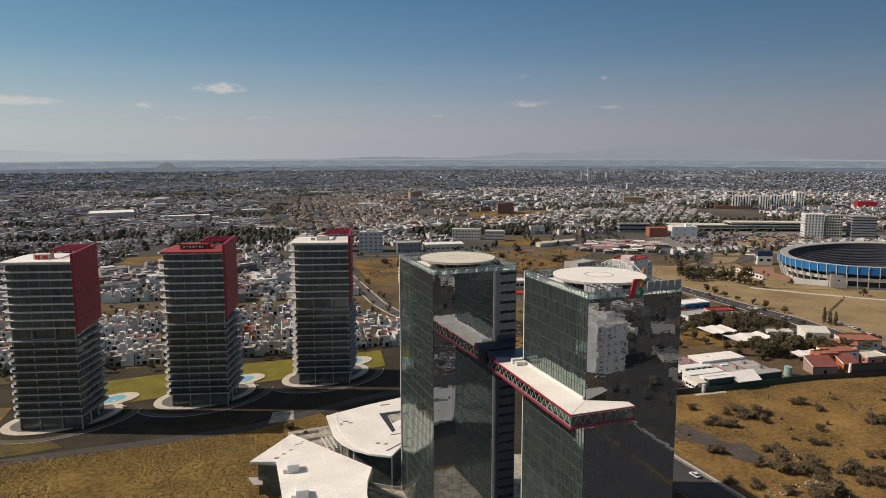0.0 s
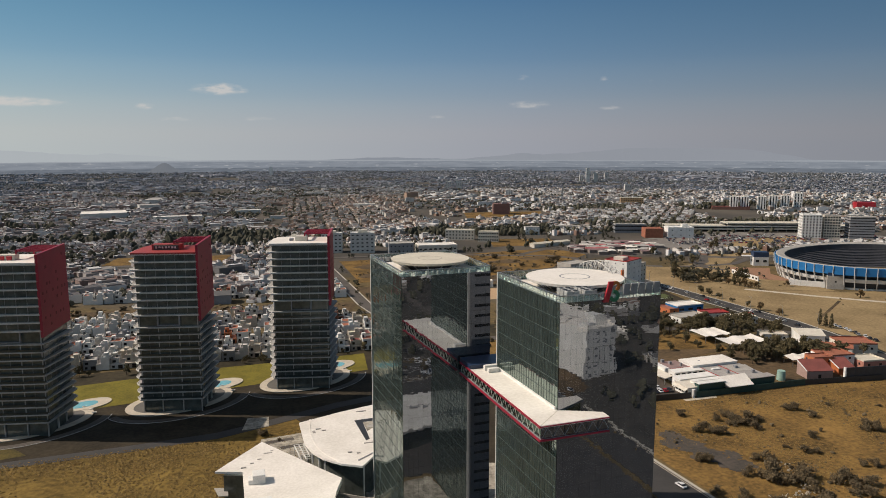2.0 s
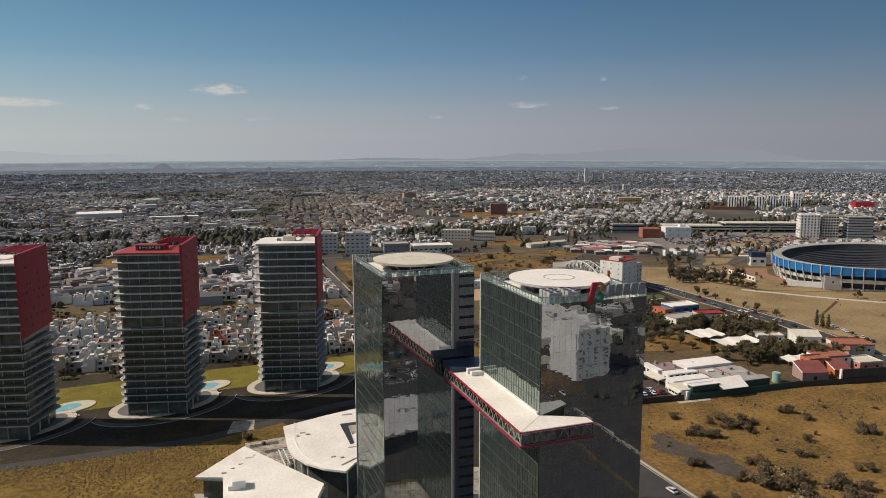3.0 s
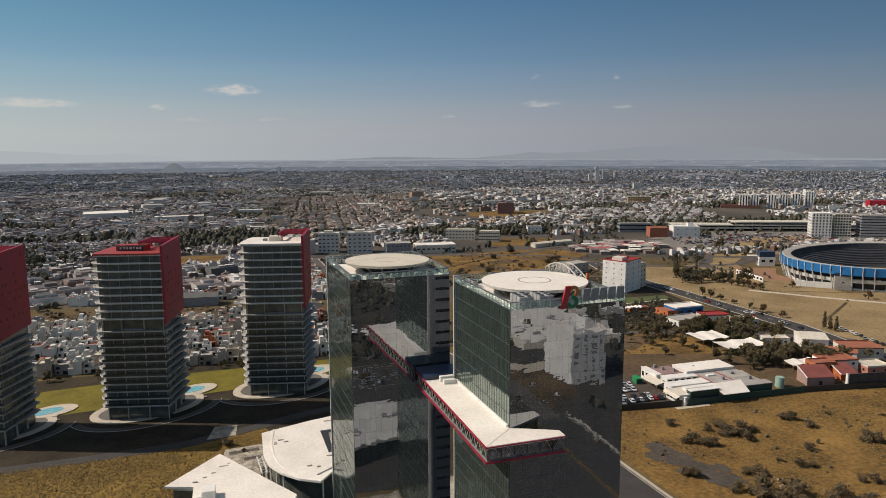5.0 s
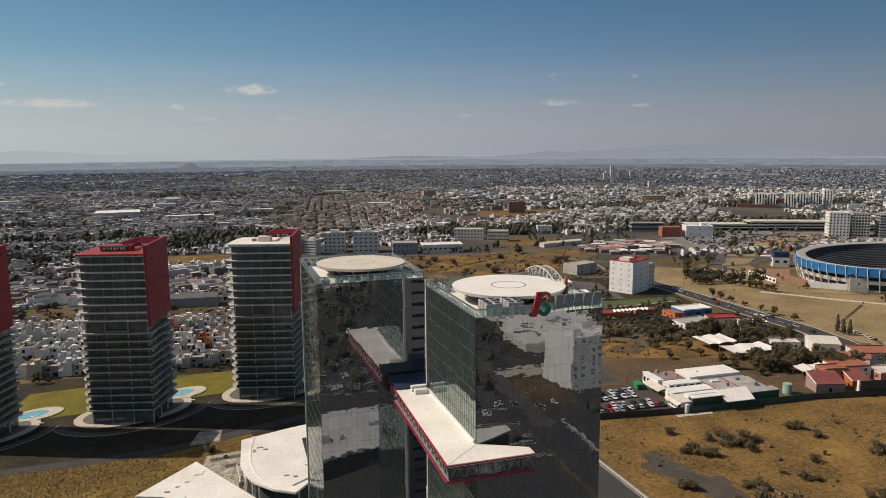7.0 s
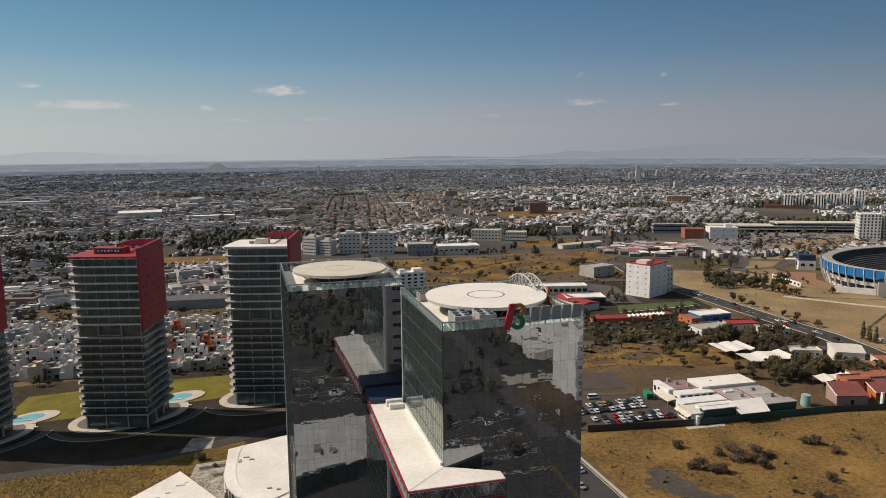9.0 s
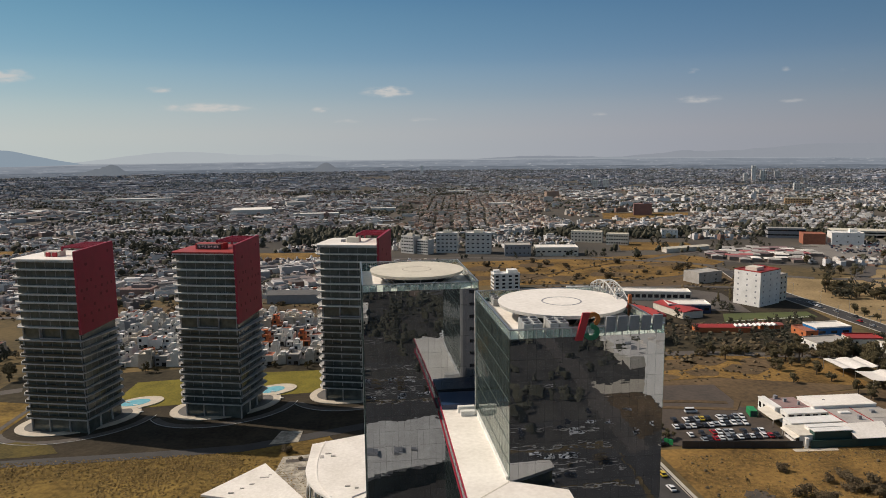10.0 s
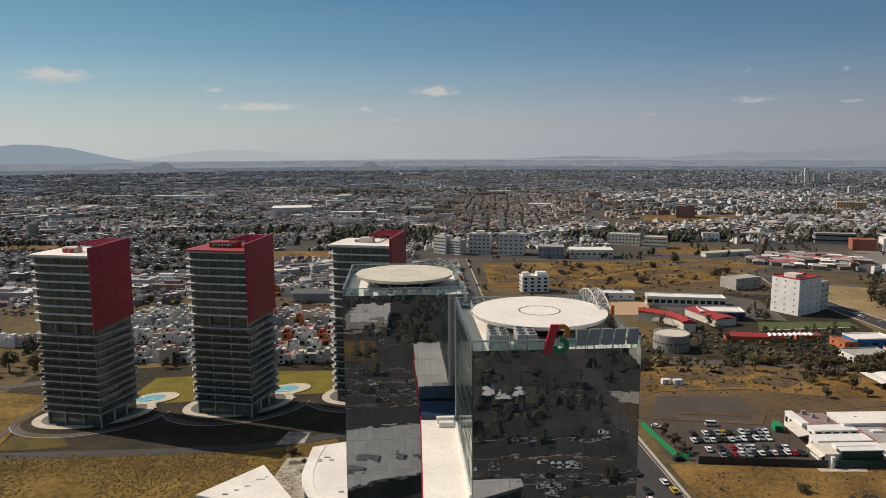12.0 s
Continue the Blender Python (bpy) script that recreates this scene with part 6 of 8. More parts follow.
for nm, lab, a, b, n, hh, open_ in (("stadium_fence", "white fence wall with dark openings beside the stadium", (479.5, 554.6), (473.5, 512.8), 8, 4.2, True), ("stadium_wall", "long blank white wall below the stadium", (486.6, 491.4), (507, 471.5), 6, 5.0, False)):
    sw = thing(nm, 0, 0, 0, lab, "wall")
    for i in range(n):
        p0, p1 = [Vector((a[0] + (b[0] - a[0]) * j / n, a[1] + (b[1] - a[1]) * j / n, hh / 2)) for j in (i, i + 0.985)]
        bm = B()
        beam(bm, p0, p1, 0.8, hh)
        panel = part("wall_panel", bm, WHITE, sw)
        if open_:
            bm = B()
            m0, m1 = p0.lerp(p1, 0.2), p0.lerp(p1, 0.75)
            beam(bm, m0, m1, 0.9, 1.8)
            part("opening", bm, DARKWIN, panel)
sheet("forecourt", [(489, 566), (484, 520), (505, 500), (512, 540), (535, 566), (500, 585)], 0.3, mat("red_earth", (0.30, 0.16, 0.09), (0.22, 0.12, 0.07), 0.95), "reddish earth forecourt", "ground")

# ---- mid-distance blocks ----
ROSEBRICK = mat("rose_brick", (0.25, 0.135, 0.115), (0.18, 0.095, 0.08), 0.9, scale=0.2)
for x, y, w, d, h, tn in ((92, 822, 17, 14, 21, -38), (108, 812, 15, 12, 17, -38), (134, 820, 24, 16, 24, -12), (168, 808, 28, 18, 25, -12)):
    building("office_block", x, y, w, d, h * 0.92, HWHITE, HWHITE, "pale office block with rows of dark windows", "office", "pale office blocks", tn, floors=5, cols=5, side=1, win=(2.4, 1.3), extra=((0, 0, w * 0.4, d * 0.4, 3.2, CREAM),))
building("office_block", 208, 786, 28, 22, 12, GREY, CONCRETE, "low grey office block", "office", "pale office blocks", -8, floors=2, cols=6, side=3)
building("hall", 250, 782, 46, 24, 9, CREAM, WHITEROOF, "wide hall with pale roof", "hall", turn=-6, floors=1, cols=8, side=2, win=(3, 1.6))
building("school_block", 314, 880, 38, 14, 13, CREAM, CREAMROOF, "long cream three-storey block", "school", turn=-24, floors=3, cols=9, side=2, win=(2.0, 1.5))
building("school_block", 343, 850, 26, 14, 13, CREAM, CREAMROOF, "long cream three-storey block", "school", turn=-24, floors=3, cols=9, side=2, win=(2.0, 1.5))
building("plain_block", 430, 905, 20, 14, 10, WHITE, CONCRETE, "small white block beside trees", "building", turn=-15, floors=2, cols=4, side=2)
rm = random.Random(3)
MKTWALL = mat("market_wall", (0.26, 0.21, 0.18), (0.16, 0.13, 0.11), 0.9)
DUSTROSE = mat("dusty_rose_roof", (0.25, 0.15, 0.145), (0.14, 0.10, 0.098), 0.8, scale=0.12)
PINKROOF = mat("faded_red_roof", (0.42, 0.13, 0.13), (0.30, 0.08, 0.08), 0.7, scale=0.15)
sheet("forecourt", [(464 + 66 * math.cos(radians(a)), 738 + 60 * math.sin(radians(a))) for a in range(0, 360, 15)], 0.2, OLDASPHALT, "grey paving round the market", "pavement")
for i in range(-4, 5):
    for j in range(-4, 5):
        x, y = 464 + 13.5 * i + rm.uniform(-2, 2), 738 + 11.5 * j + rm.uniform(-1.5, 1.5)
        if ((x - 464) / 58) ** 2 + ((y - 738) / 50) ** 2 < 1 and rm.random() < 0.8:
            gabled("market_hall", x, y, rm.uniform(10, 17), rm.uniform(8, 11), rm.uniform(2.8, 4.2), rm.uniform(0.4, 1.2), MKTWALL, rm.choice((DUSTROSE, DUSTROSE, PINKROOF, GREYROOF, GREYROOF, CONCRETE, WHITEROOF)), "market hall with sloping metal roof", "market hall", rm.choice((-20, -25, -15, 68)), "market halls")
gabled("long_shed", 400, 786, 58, 9, 4.5, 1.6, CREAM, CREAMROOF, "long low pale shed beside the road", "shed", 15)
building("grey_store", 572, 878, 44, 16, 12, GREY, CONCRETE, "wide grey store block", "store", turn=-20, floors=2, band=True)
building("grey_store", 497, 936, 46, 14, 6, CREAM, CONCRETE, "long low grey block", "store", turn=-22, floors=1, band=True)
building("red_store", 572, 822, 24, 22, 12, TERRA, TERRA, "plain red store block", "store", turn=-20, floors=1, cols=0, side=0)
building("white_store", 604, 808, 34, 22, 14, WHITE, WHITE, "plain white store block", "store", turn=-20, floors=2, cols=3, side=0, extra=((8, 2, 8, 8, 4, WHITE),))
def deck(x, y, w, d, levels, turn):
    """An open concrete parking deck: slabs on columns, with pale edge beams."""
    t = thing("parking_deck", x, y, 0, "long open grey parking deck with dark levels", "parking deck", "parking decks", turn)
    for k in range(1, levels + 1):
        bm = B()
        box(bm, -w / 2, w / 2, -d / 2, d / 2, 3.9 * k - 0.7, 3.9 * k)
        part("deck_slab", bm, CREAMROOF if k == levels else CONCRETE, t)
        bm = B()
        box(bm, -w / 2, w / 2, -d / 2 - 0.25, -d / 2 - 0.01, 3.9 * k - 0.9, 3.9 * k + 0.9)
        part("edge_beam", bm, CREAM, t)
    for i in range(int(w / 12) + 1):
        for yy in (-d / 2 + 1, 0, d / 2 - 1):
            bm = B()
            box(bm, -w / 2 + 0.5 + 12 * i * (w - 1.5) / (12 * int(w / 12)), -w / 2 + 1.2 + 12 * i * (w - 1.5) / (12 * int(w / 12)), yy - 0.35, yy + 0.35, 0, 3.9 * levels - 0.7)
            part("column", bm, CONCRETE, t)
    return t


deck(690, 868, 110, 36, 2, -22)
deck(775, 836, 120, 34, 3, -22)
deck(866, 800, 110, 30, 2, -22)
gabled("long_hall", -6, 574, 44, 14, 7, 2.5, GREY, mat("dark_grey_sheet_roof", (0.13, 0.125, 0.12), (0.09, 0.088, 0.085), 0.7), "long hall with dark grey roof among the houses", "hall", -3)
building("brick_block", 975, 1150, 70, 18, 5.5, BRICK, DUSTRED, "long brick-red block in the city", "building", turn=-30, floors=1, cols=0, side=0)
building("high_rise", 772, 752, 24, 20, 31, WHITE, WHITE, "white apartment high-rise with dark window columns", "high-rise", "high-rises", -30, floors=8, cols=6, side=4, win=(1.8, 2.2))
building("high_rise", 796, 742, 20, 20, 30, CREAM, CONCRETE, "cream apartment high-rise with dark window columns", "high-rise", "high-rises", -30, floors=8, cols=6, side=4, win=(2.2, 2.2))
building("high_rise", 826, 722, 30, 20, 29, GREY, CONCRETE, "bare concrete high-rise frame under construction", "high-rise", "high-rises", -30, floors=8, band=True)
for x, y, h in ((983, 1150, 25), (1003, 1143, 25), (1036, 1134, 25), (1058, 1128, 26), (1080, 1120, 27), (1110, 1118, 31)):
    building("high_rise", x, y, 15, 15, h, WHITE, WHITE, "pale apartment block with dark window columns", "high-rise", "high-rises", -35, floors=5, cols=3, side=2, win=(1.8, 5.0), extra=((0, 0, 6, 6, 3, CREAM),))
building("brick_block", 508, 1208, 30, 26, 19, ROSEBRICK, ROSEBRICK, "brown brick block on a dry mound", "building", turn=-18, floors=4, cols=0, side=0, extra=((6, 2, 10, 10, 3, GREY),))
sheet("dry_field", [(420, 1150), (560, 1140), (600, 1230), (450, 1250)], 0.2, DRY, "dry grass mound round the brick block", "field")
building("brick_block", 858, 1318, 48, 16, 15, mat("ochre_plaster", (0.42, 0.27, 0.14), None, 0.85), CREAMROOF, "ochre plastered block far off", "building", turn=-25, floors=4, cols=10, side=2, win=(2.2, 1.6))
building("red_store", 1222, 1064, 34, 24, 14, SIGNRED, SIGNRED, "plain red store block", "store", turn=-30, floors=1, cols=0, side=0)
building("far_tower", 1286, 2270, 13, 13, 50, WHITE, WHITE, "slim white tower far in the city", "tower", turn=-20, floors=12, cols=2, side=2, win=(1.6, 2.0))
building("far_tower", 1316, 2266, 15, 14, 33, HWHITE, WHITE, "white tower far in the city", "tower", turn=-20, floors=8, cols=2, side=2, win=(1.6, 2.0))
building("far_tower", 1268, 2286, 13, 14, 24, HWHITE, WHITE, "white tower far in the city", "tower", turn=-20, floors=6, cols=2, side=2, win=(1.6, 2.0))
building("far_tower", 233, 3250, 12, 12, 42, WHITE, WHITE, "slim white tower at the far edge of the city", "tower", turn=-20, floors=10, cols=0, side=0)
for x, y, h in ((670, 2016, 22), (699, 2004, 24), (1500, 2500, 22), (700, 1620, 18), (1090, 1700, 22), (1105, 1720, 20)):
    building("far_tower", x, y, 17, 15, h, HWHITE, WHITE, "pale tower block far in the city", "tower", "far tower blocks", -20, floors=6, cols=3, side=2, win=(1.8, 1.6))
for x, y, w, d, h, tn in ((-190, 1385, 74, 62, 10, 8), (-228, 1640, 44, 22, 9, 6), (-132, 1725, 34, 90, 10, -8), (-520, 1745, 150, 26, 10, 3), (-470, 1690, 110, 12, 8, 3), (-700, 1760, 90, 16, 9, 3), (105, 1250, 26, 14, 6, 0), (262, 1898, 60, 20, 7, -4), (-130, 1560, 40, 40, 9, 12), (60, 1370, 46, 18, 8, 0), (300, 1450, 50, 20, 7, -10), (-60, 1290, 80, 22, 7, 2)):
    building("warehouse", x, y, w, d, h * 0.8, HWHITE, GREYROOF if w < 45 else WHITEROOF, "long pale warehouse in the city", "warehouse", "warehouses", tn, floors=1, cols=0, side=0)
sheet("dry_field", [(128, 620), (240, 612), (330, 640), (420, 720), (372, 765), (260, 750), (130, 745)], 0.16, DRY, "open dry grass land with scrub", "field")
sheet("dry_field", [(170, 600), (240, 570), (330, 590), (372, 600), (400, 640), (330, 636), (240, 610)], 0.15, SCRUB, "brown scrub land", "field")
sheet("dry_field", [(-240, 545), (-40, 530), (100, 512), (112, 540), (-20, 560), (-240, 585)], 0.16, SCRUB, "strip of brown scrub land between the houses", "field")
rs5 = random.Random(8)
for cx, cy, r in ((190, 655, 26), (225, 640, 18), (160, 700, 24), (300, 690, 20), (270, 655, 22), (215, 715, 20), (335, 700, 16), (148, 650, 16), (178, 376, 12), (215, 386, 15), (250, 374, 12), (203, 366, 8), (236, 391, 13), (264, 384, 12), (226, 371, 9)):
    sheet("scrub_patch", [(cx + r * rs5.uniform(0.7, 1.2) * math.cos(radians(a)), cy + 0.7 * r * rs5.uniform(0.6, 1.2) * math.sin(radians(a))) for a in range(0, 360, 24)], 0.2, SCRUB, "patch of dark low scrub in the dry land", "field", 0.05)
road("earth_bank", [(174.7, 633), (214, 662), (253, 688), (308.5, 724.5)], 2.4, 0.5, SCRUB, "dark earth bank across the dry land", "ground")
road("road", [(150, 597), (215, 595), (315, 591), (375, 575)], 7, 0.24, OLDASPHALT, "grey street behind the school")
road("road", [(-420, 556), (-240, 549), (-70, 538), (30, 526), (122, 500)], 6, 0.22, OLDASPHALT, "pale street beside the scrub strip")
sheet("dry_field", [(-470, 860), (-360, 860), (-350, 905), (-470, 910)], 0.16, DRY, "dry grass patch among houses", "field")
sheet("dry_field", [(-110, 790), (10, 780), (20, 830), (-100, 845)], 0.16, DRY, "dry grass patch among houses", "field")
sheet("dry_field", [(330, 800), (420, 790), (430, 850), (350, 870)], 0.16, DRY, "dry grass patch beside the road", "field")


# ---- trees and bushes ----
def blob(bm, c, r, rnd):
    """One small clump of leaves: an uneven eight-sided lump."""
    m = Euler((rnd.uniform(0, 6), rnd.uniform(0, 6), rnd.uniform(0, 6))).to_matrix()
    vs = [bm.verts.new(c + m @ (Vector(d) * r * rnd.uniform(0.6, 1.45))) for d in ((1, 0, 0), (0, 1, 0), (-1, 0, 0), (0, -1, 0), (0, 0, 0.75), (0, 0, -0.75))]
    for i in range(4):
        j = (i + 1) % 4
        bm.faces.new((vs[i], vs[j], vs[4]))
        bm.faces.new((vs[j], vs[i], vs[5]))


def crown_mesh(h, w, seed, m, n, low=0.3, fine=1.0):
    """Many small uneven clumps round several limbs, with gaps between."""
    rnd = random.Random(seed)
    bm = B()
    centres = [(rnd.uniform(-0.55, 0.55) * w, rnd.uniform(-0.55, 0.55) * w, h * rnd.uniform(low + 0.15, 0.9)) for _ in range(7)]
    for i in range(n):
        c = centres[i % 7]
        u = Vector((rnd.gauss(0, 1), rnd.gauss(0, 1), rnd.gauss(0, 0.7)))
        p = Vector(c) + u * w * 0.2
        p.z = max(h * low * 0.6, min(h, p.z))
        blob(bm, p, w * rnd.uniform(0.11, 0.25) * fine, rnd)
    return mesh_of("crown", bm, m)


def trunk_mesh(h, r, seed):
    rnd = random.Random(seed)
    bm = B()
    disc(bm, 0, 0, 0, h * 0.45, r, r * 0.6, 8)
    for k in range(4):
        a = k * 1.6 + rnd.uniform(-0.3, 0.3)
        beam(bm, (0, 0, h * 0.38), (math.cos(a) * h * 0.2, math.sin(a) * h * 0.2, h * 0.68), r * 0.7)
    return mesh_of("trunk", bm, BARK)


TREES = []
for k, (h, w) in enumerate(((8, 3.4), (6, 3.0), (10, 3.8), (7, 2.3), (5, 2.4), (6.4, 3.0))):
    brown = k == 5
    t = thing("tree", 0, -3000, 0, "round tree with dry brown leaves" if brown else "dusty dark green tree with rounded crown", "tree", "verge trees" if brown else "town trees")
    for nm, me in (("trunk", trunk_mesh(h, 0.22 + 0.02 * h, k)), ("crown", crown_mesh(h, w, k + 50, BROWNLEAF if k == 5 else LEAF, 420, 0.12, 0.6))):
        ob = new(nm, me)
        ob.parent = t
    TREES.append(t)
CYPRESS = thing("tree", 0, -3000, 0, "slim dark cypress tree", "tree", "slim trees")
rr = random.Random(8)
cy_bm = B()
for i in range(170):
    z = rr.uniform(0.8, 9)
    s = 0.9 * (1 - (z / 9.6) ** 2) + 0.12
    blob(cy_bm, Vector((rr.uniform(-s, s), rr.uniform(-s, s), z)), 0.42, rr)
for nm, me in (("trunk", trunk_mesh(5, 0.18, 77)), ("crown", mesh_of("crown", cy_bm, LEAF))):
    ob = new(nm, me)
    ob.parent = CYPRESS
BUSHES = []
for k, (h, w) in enumerate(((2.0, 1.8), (2.8, 2.6), (1.5, 1.2), (3.6, 3.2))):
    t = thing("bush", 0, -3000, 0, "dark dry scrub bush on golden grass", "bush", "scrub bushes")
    ob = new("crown", crown_mesh(h, w, k + 90, BUSHLEAF, 420, 0.0, 0.5))
    ob.parent = t
    BUSHES.append(t)
used = set()


def plant(kind, x, y, s, rnd):
    src = kind
    m = pose(x, y, 0.1, 0, 0, rnd.uniform(0, 360)) @ Matrix.Diagonal((s, s, s * rnd.uniform(0.85, 1.15), 1))
    if src not in used:
        used.add(src)
        src.matrix_basis = m
        return src
    c = copy_thing(src, m)
    c.matrix_basis = m
    return c


rnd = random.Random(21)


# scrub in the east field: marked spots, then loose ones
def scrub(spots):
    for x, y, k, s in spots:
        plant(BUSHES[k], x + rnd.uniform(-0.6, 0.6), y + rnd.uniform(-0.6, 0.6), s * 0.92, rnd)


# north side of the field
scrub(((205, 261, 1, 1.1), (202, 243, 3, 1.2), (206, 240, 1, 1.3), (208, 239, 3, 1.1), (223, 253.5, 1, 1.2), (220, 246, 3, 1.3), (224, 244, 1, 1.4), (229, 245, 3, 1.2), (226, 238, 3, 1.0), (234, 246, 0, 1.4), (216, 252, 0, 1.3),
       (259, 251, 3, 1.0), (256, 252, 1, 1.1), (260, 241, 0, 1.5), (271, 224, 3, 1.2), (274, 222, 1, 1.3), (242, 224, 1, 1.0), (186, 218, 3, 1.0), (184, 220, 1, 1.1)))
# middle of the field
scrub(((228, 213, 3, 0.9), (232, 211, 0, 1.2), (192, 204, 3, 0.9), (199, 200, 3, 1.7), (197, 196, 3, 1.3), (201, 194, 1, 1.4), (208, 212, 1, 1.4), (205, 214, 0, 1.4), (208, 194, 3, 1.2), (211, 197, 1, 1.6), (206, 188, 3, 1.1),
       (220, 189, 3, 1.4)))
# south side of the field
scrub(((223, 188, 1, 1.4), (228, 185, 3, 1.2), (218, 181, 3, 1.1), (221, 178, 3, 1.2), (172, 196, 3, 0.8), (179, 191, 3, 0.9), (187, 183, 1, 1.2), (194, 178, 3, 1.5), (200, 175, 3, 1.8), (243, 196, 1, 1.0), (239, 197, 0, 1.2),
       (190, 172, 3, 1.3)))
for i in range(36):
    x, y = rnd.uniform(172, 380), rnd.uniform(90, 274)
    plant(BUSHES[rnd.choice((0, 2, 2, 2))], x, y, rnd.uniform(0.5, 1.1), rnd)
for i in range(26):
    plant(BUSHES[rnd.choice((0, 1, 2, 3))], rnd.uniform(150, 330), rnd.uniform(392, 412) + rnd.uniform(-6, 6), rnd.uniform(0.8, 1.6), rnd)
for i in range(16):
    plant(BUSHES[rnd.choice((0, 1, 3))], rnd.uniform(160, 360), rnd.uniform(620, 740), rnd.uniform(0.9, 2.0), rnd)
for i in range(24):
    plant(BUSHES[rnd.choice((0, 1, 2))], rnd.uniform(-220, 90), 555 - 0.1 * rnd.uniform(-100, 100) + rnd.uniform(-12, 14), rnd.uniform(0.8, 1.6), rnd)
for x, y in ((30, 288), (44, 300), (20, 262), (24, 296), (96, 320), (104, 312)):
    plant(BUSHES[rnd.randrange(4)], x, y, 1.0, rnd)

# trees: belts and single ones
TREE_SPOTS = []


def belts(rows):
    """Trees strewn over oblongs: x0, x1, y0, y1, how many, size."""
    for x0, x1, y0, y1, n, s in rows:
        for i in range(n):
            TREE_SPOTS.append((rnd.uniform(x0, x1), rnd.uniform(y0, y1), s * rnd.uniform(0.7, 1.25)))


# round the tents and the stadium road
belts(((285, 325, 356, 398, 24, 1.15), (318, 388, 296, 330, 22, 1.1), (300, 390, 330, 425, 52, 1.05), (285, 350, 452, 468, 16, 0.8), (300, 312, 495, 512, 5, 1.0),
       (408, 448, 524, 566, 22, 1.2), (440, 500, 590, 640, 12, 0.9), (405, 445, 528, 578, 16, 1.0), (440, 500, 520, 560, 8, 0.7)))
# in the yards and beside the far halls
belts(((318, 350, 352, 395, 12, 1.1), (282, 330, 312, 334, 22, 0.9), (330, 345, 300, 325, 14, 1.1), (262, 290, 345, 392, 12, 0.95), (285, 332, 312, 334, 14, 1.0),
       (290, 332, 382, 420, 14, 1.1), (328, 364, 346, 386, 9, 1.0), (322, 332, 738, 746, 5, 1.3), (300, 470, 895, 985, 60, 1.4), (380, 520, 800, 860, 30, 0.9)))
# along the street and by the school
belts(((195, 300, 410, 438, 42, 0.75), (228, 330, 390, 404, 18, 0.7), (228, 262, 440, 500, 12, 0.9), (100, 116, 420, 500, 10, 0.8), (114, 124, 520, 760, 14, 0.7),
       (150, 250, 560, 575, 8, 0.8), (180, 300, 400, 405, 16, 0.5), (140, 300, 752, 768, 18, 0.8)))
# between the rows of houses
belts(((-120, 120, 400, 409, 26, 0.55), (-130, 110, 441, 451, 26, 0.6), (-130, 105, 481, 490, 26, 0.6), (-130, 110, 424, 432, 14, 0.45), (-130, 110, 463, 470, 14, 0.45),
       (-262, -112, 392, 475, 60, 1.0), (-135, 110, 434, 440, 34, 0.55), (-140, 110, 453, 463, 40, 0.6), (-150, 105, 475, 480, 34, 0.55), (-150, 105, 494, 503, 44, 0.7),
       (-140, 110, 416, 423, 24, 0.5), (-150, 110, 520, 535, 24, 0.6)))
for i in range(60):
    u = rnd.random()
    TREE_SPOTS.append((-250 + 85 * u + rnd.uniform(-14, 14), 901 - 85 * u + rnd.uniform(-6, 6), rnd.uniform(1.0, 1.5)))
CLEAR = ((290, 316, 350, 378), (290, 326, 335, 354), (306, 352, 396, 424), (322, 350, 425, 445), (350, 374, 326, 352), (345, 364, 310, 326), (286, 352, 274, 302), (206, 232, 418, 448), (356, 378, 394, 410), (366, 446, 250, 525), (366, 392, 500, 640), (345, 366, 388, 400), (262, 318, 438, 458), (255, 282, 482, 520))
TREE_SPOTS = [p for p in TREE_SPOTS if not any(a < p[0] < b and c < p[1] < d for a, b, c, d in CLEAR)]

TREE_SPOTS.sort(key=lambda p: p[1])
for x, y, s in TREE_SPOTS[:195]:
    plant(TREES[rnd.randrange(5)], x, y, s, rnd)
for x, y in ((389, 484), (389, 474), (390, 463), (391, 449), (391.5, 433), (391, 419), (393, 402), (440, 505), (441.5, 500), (443, 495), (444.5, 490), (446, 485), (438, 510), (434, 516), (480, 486), (500, 430), (560, 640), (590, 650), (620, 655), (650, 640), (520, 690), (545, 700), (575, 705)):
    plant(TREES[rnd.choice((5, 5, 4, 1))], x, y, rnd.uniform(0.85, 1.15), rnd)
for x, y in ((396.5, 370), (396.3, 365), (397.5, 361.5)):
    plant(CYPRESS, x, y, 1.15, rnd)
for x, y in ((315, 535), (322, 530), (326, 538), (330, 532), (312, 528), (100, 384), (103, 386), (106, 383), (98, 381)):
    plant(CYPRESS, x, y, rnd.uniform(0.6, 1.2), rnd)


for x, y in ((467, 634), (474, 626), (479, 613), (411, 541), (418, 536), (433, 524), (440, 528), (446, 531), (424, 544), (572, 696), (477, 681), (412, 552), (417, 546), (428, 534), (437, 540), (430, 550), (441, 545), (421, 528), (446, 522), (450, 515), (453, 508)):
    plant(TREES[rnd.randrange(5)], x, y, rnd.uniform(1.2, 1.6), rnd)


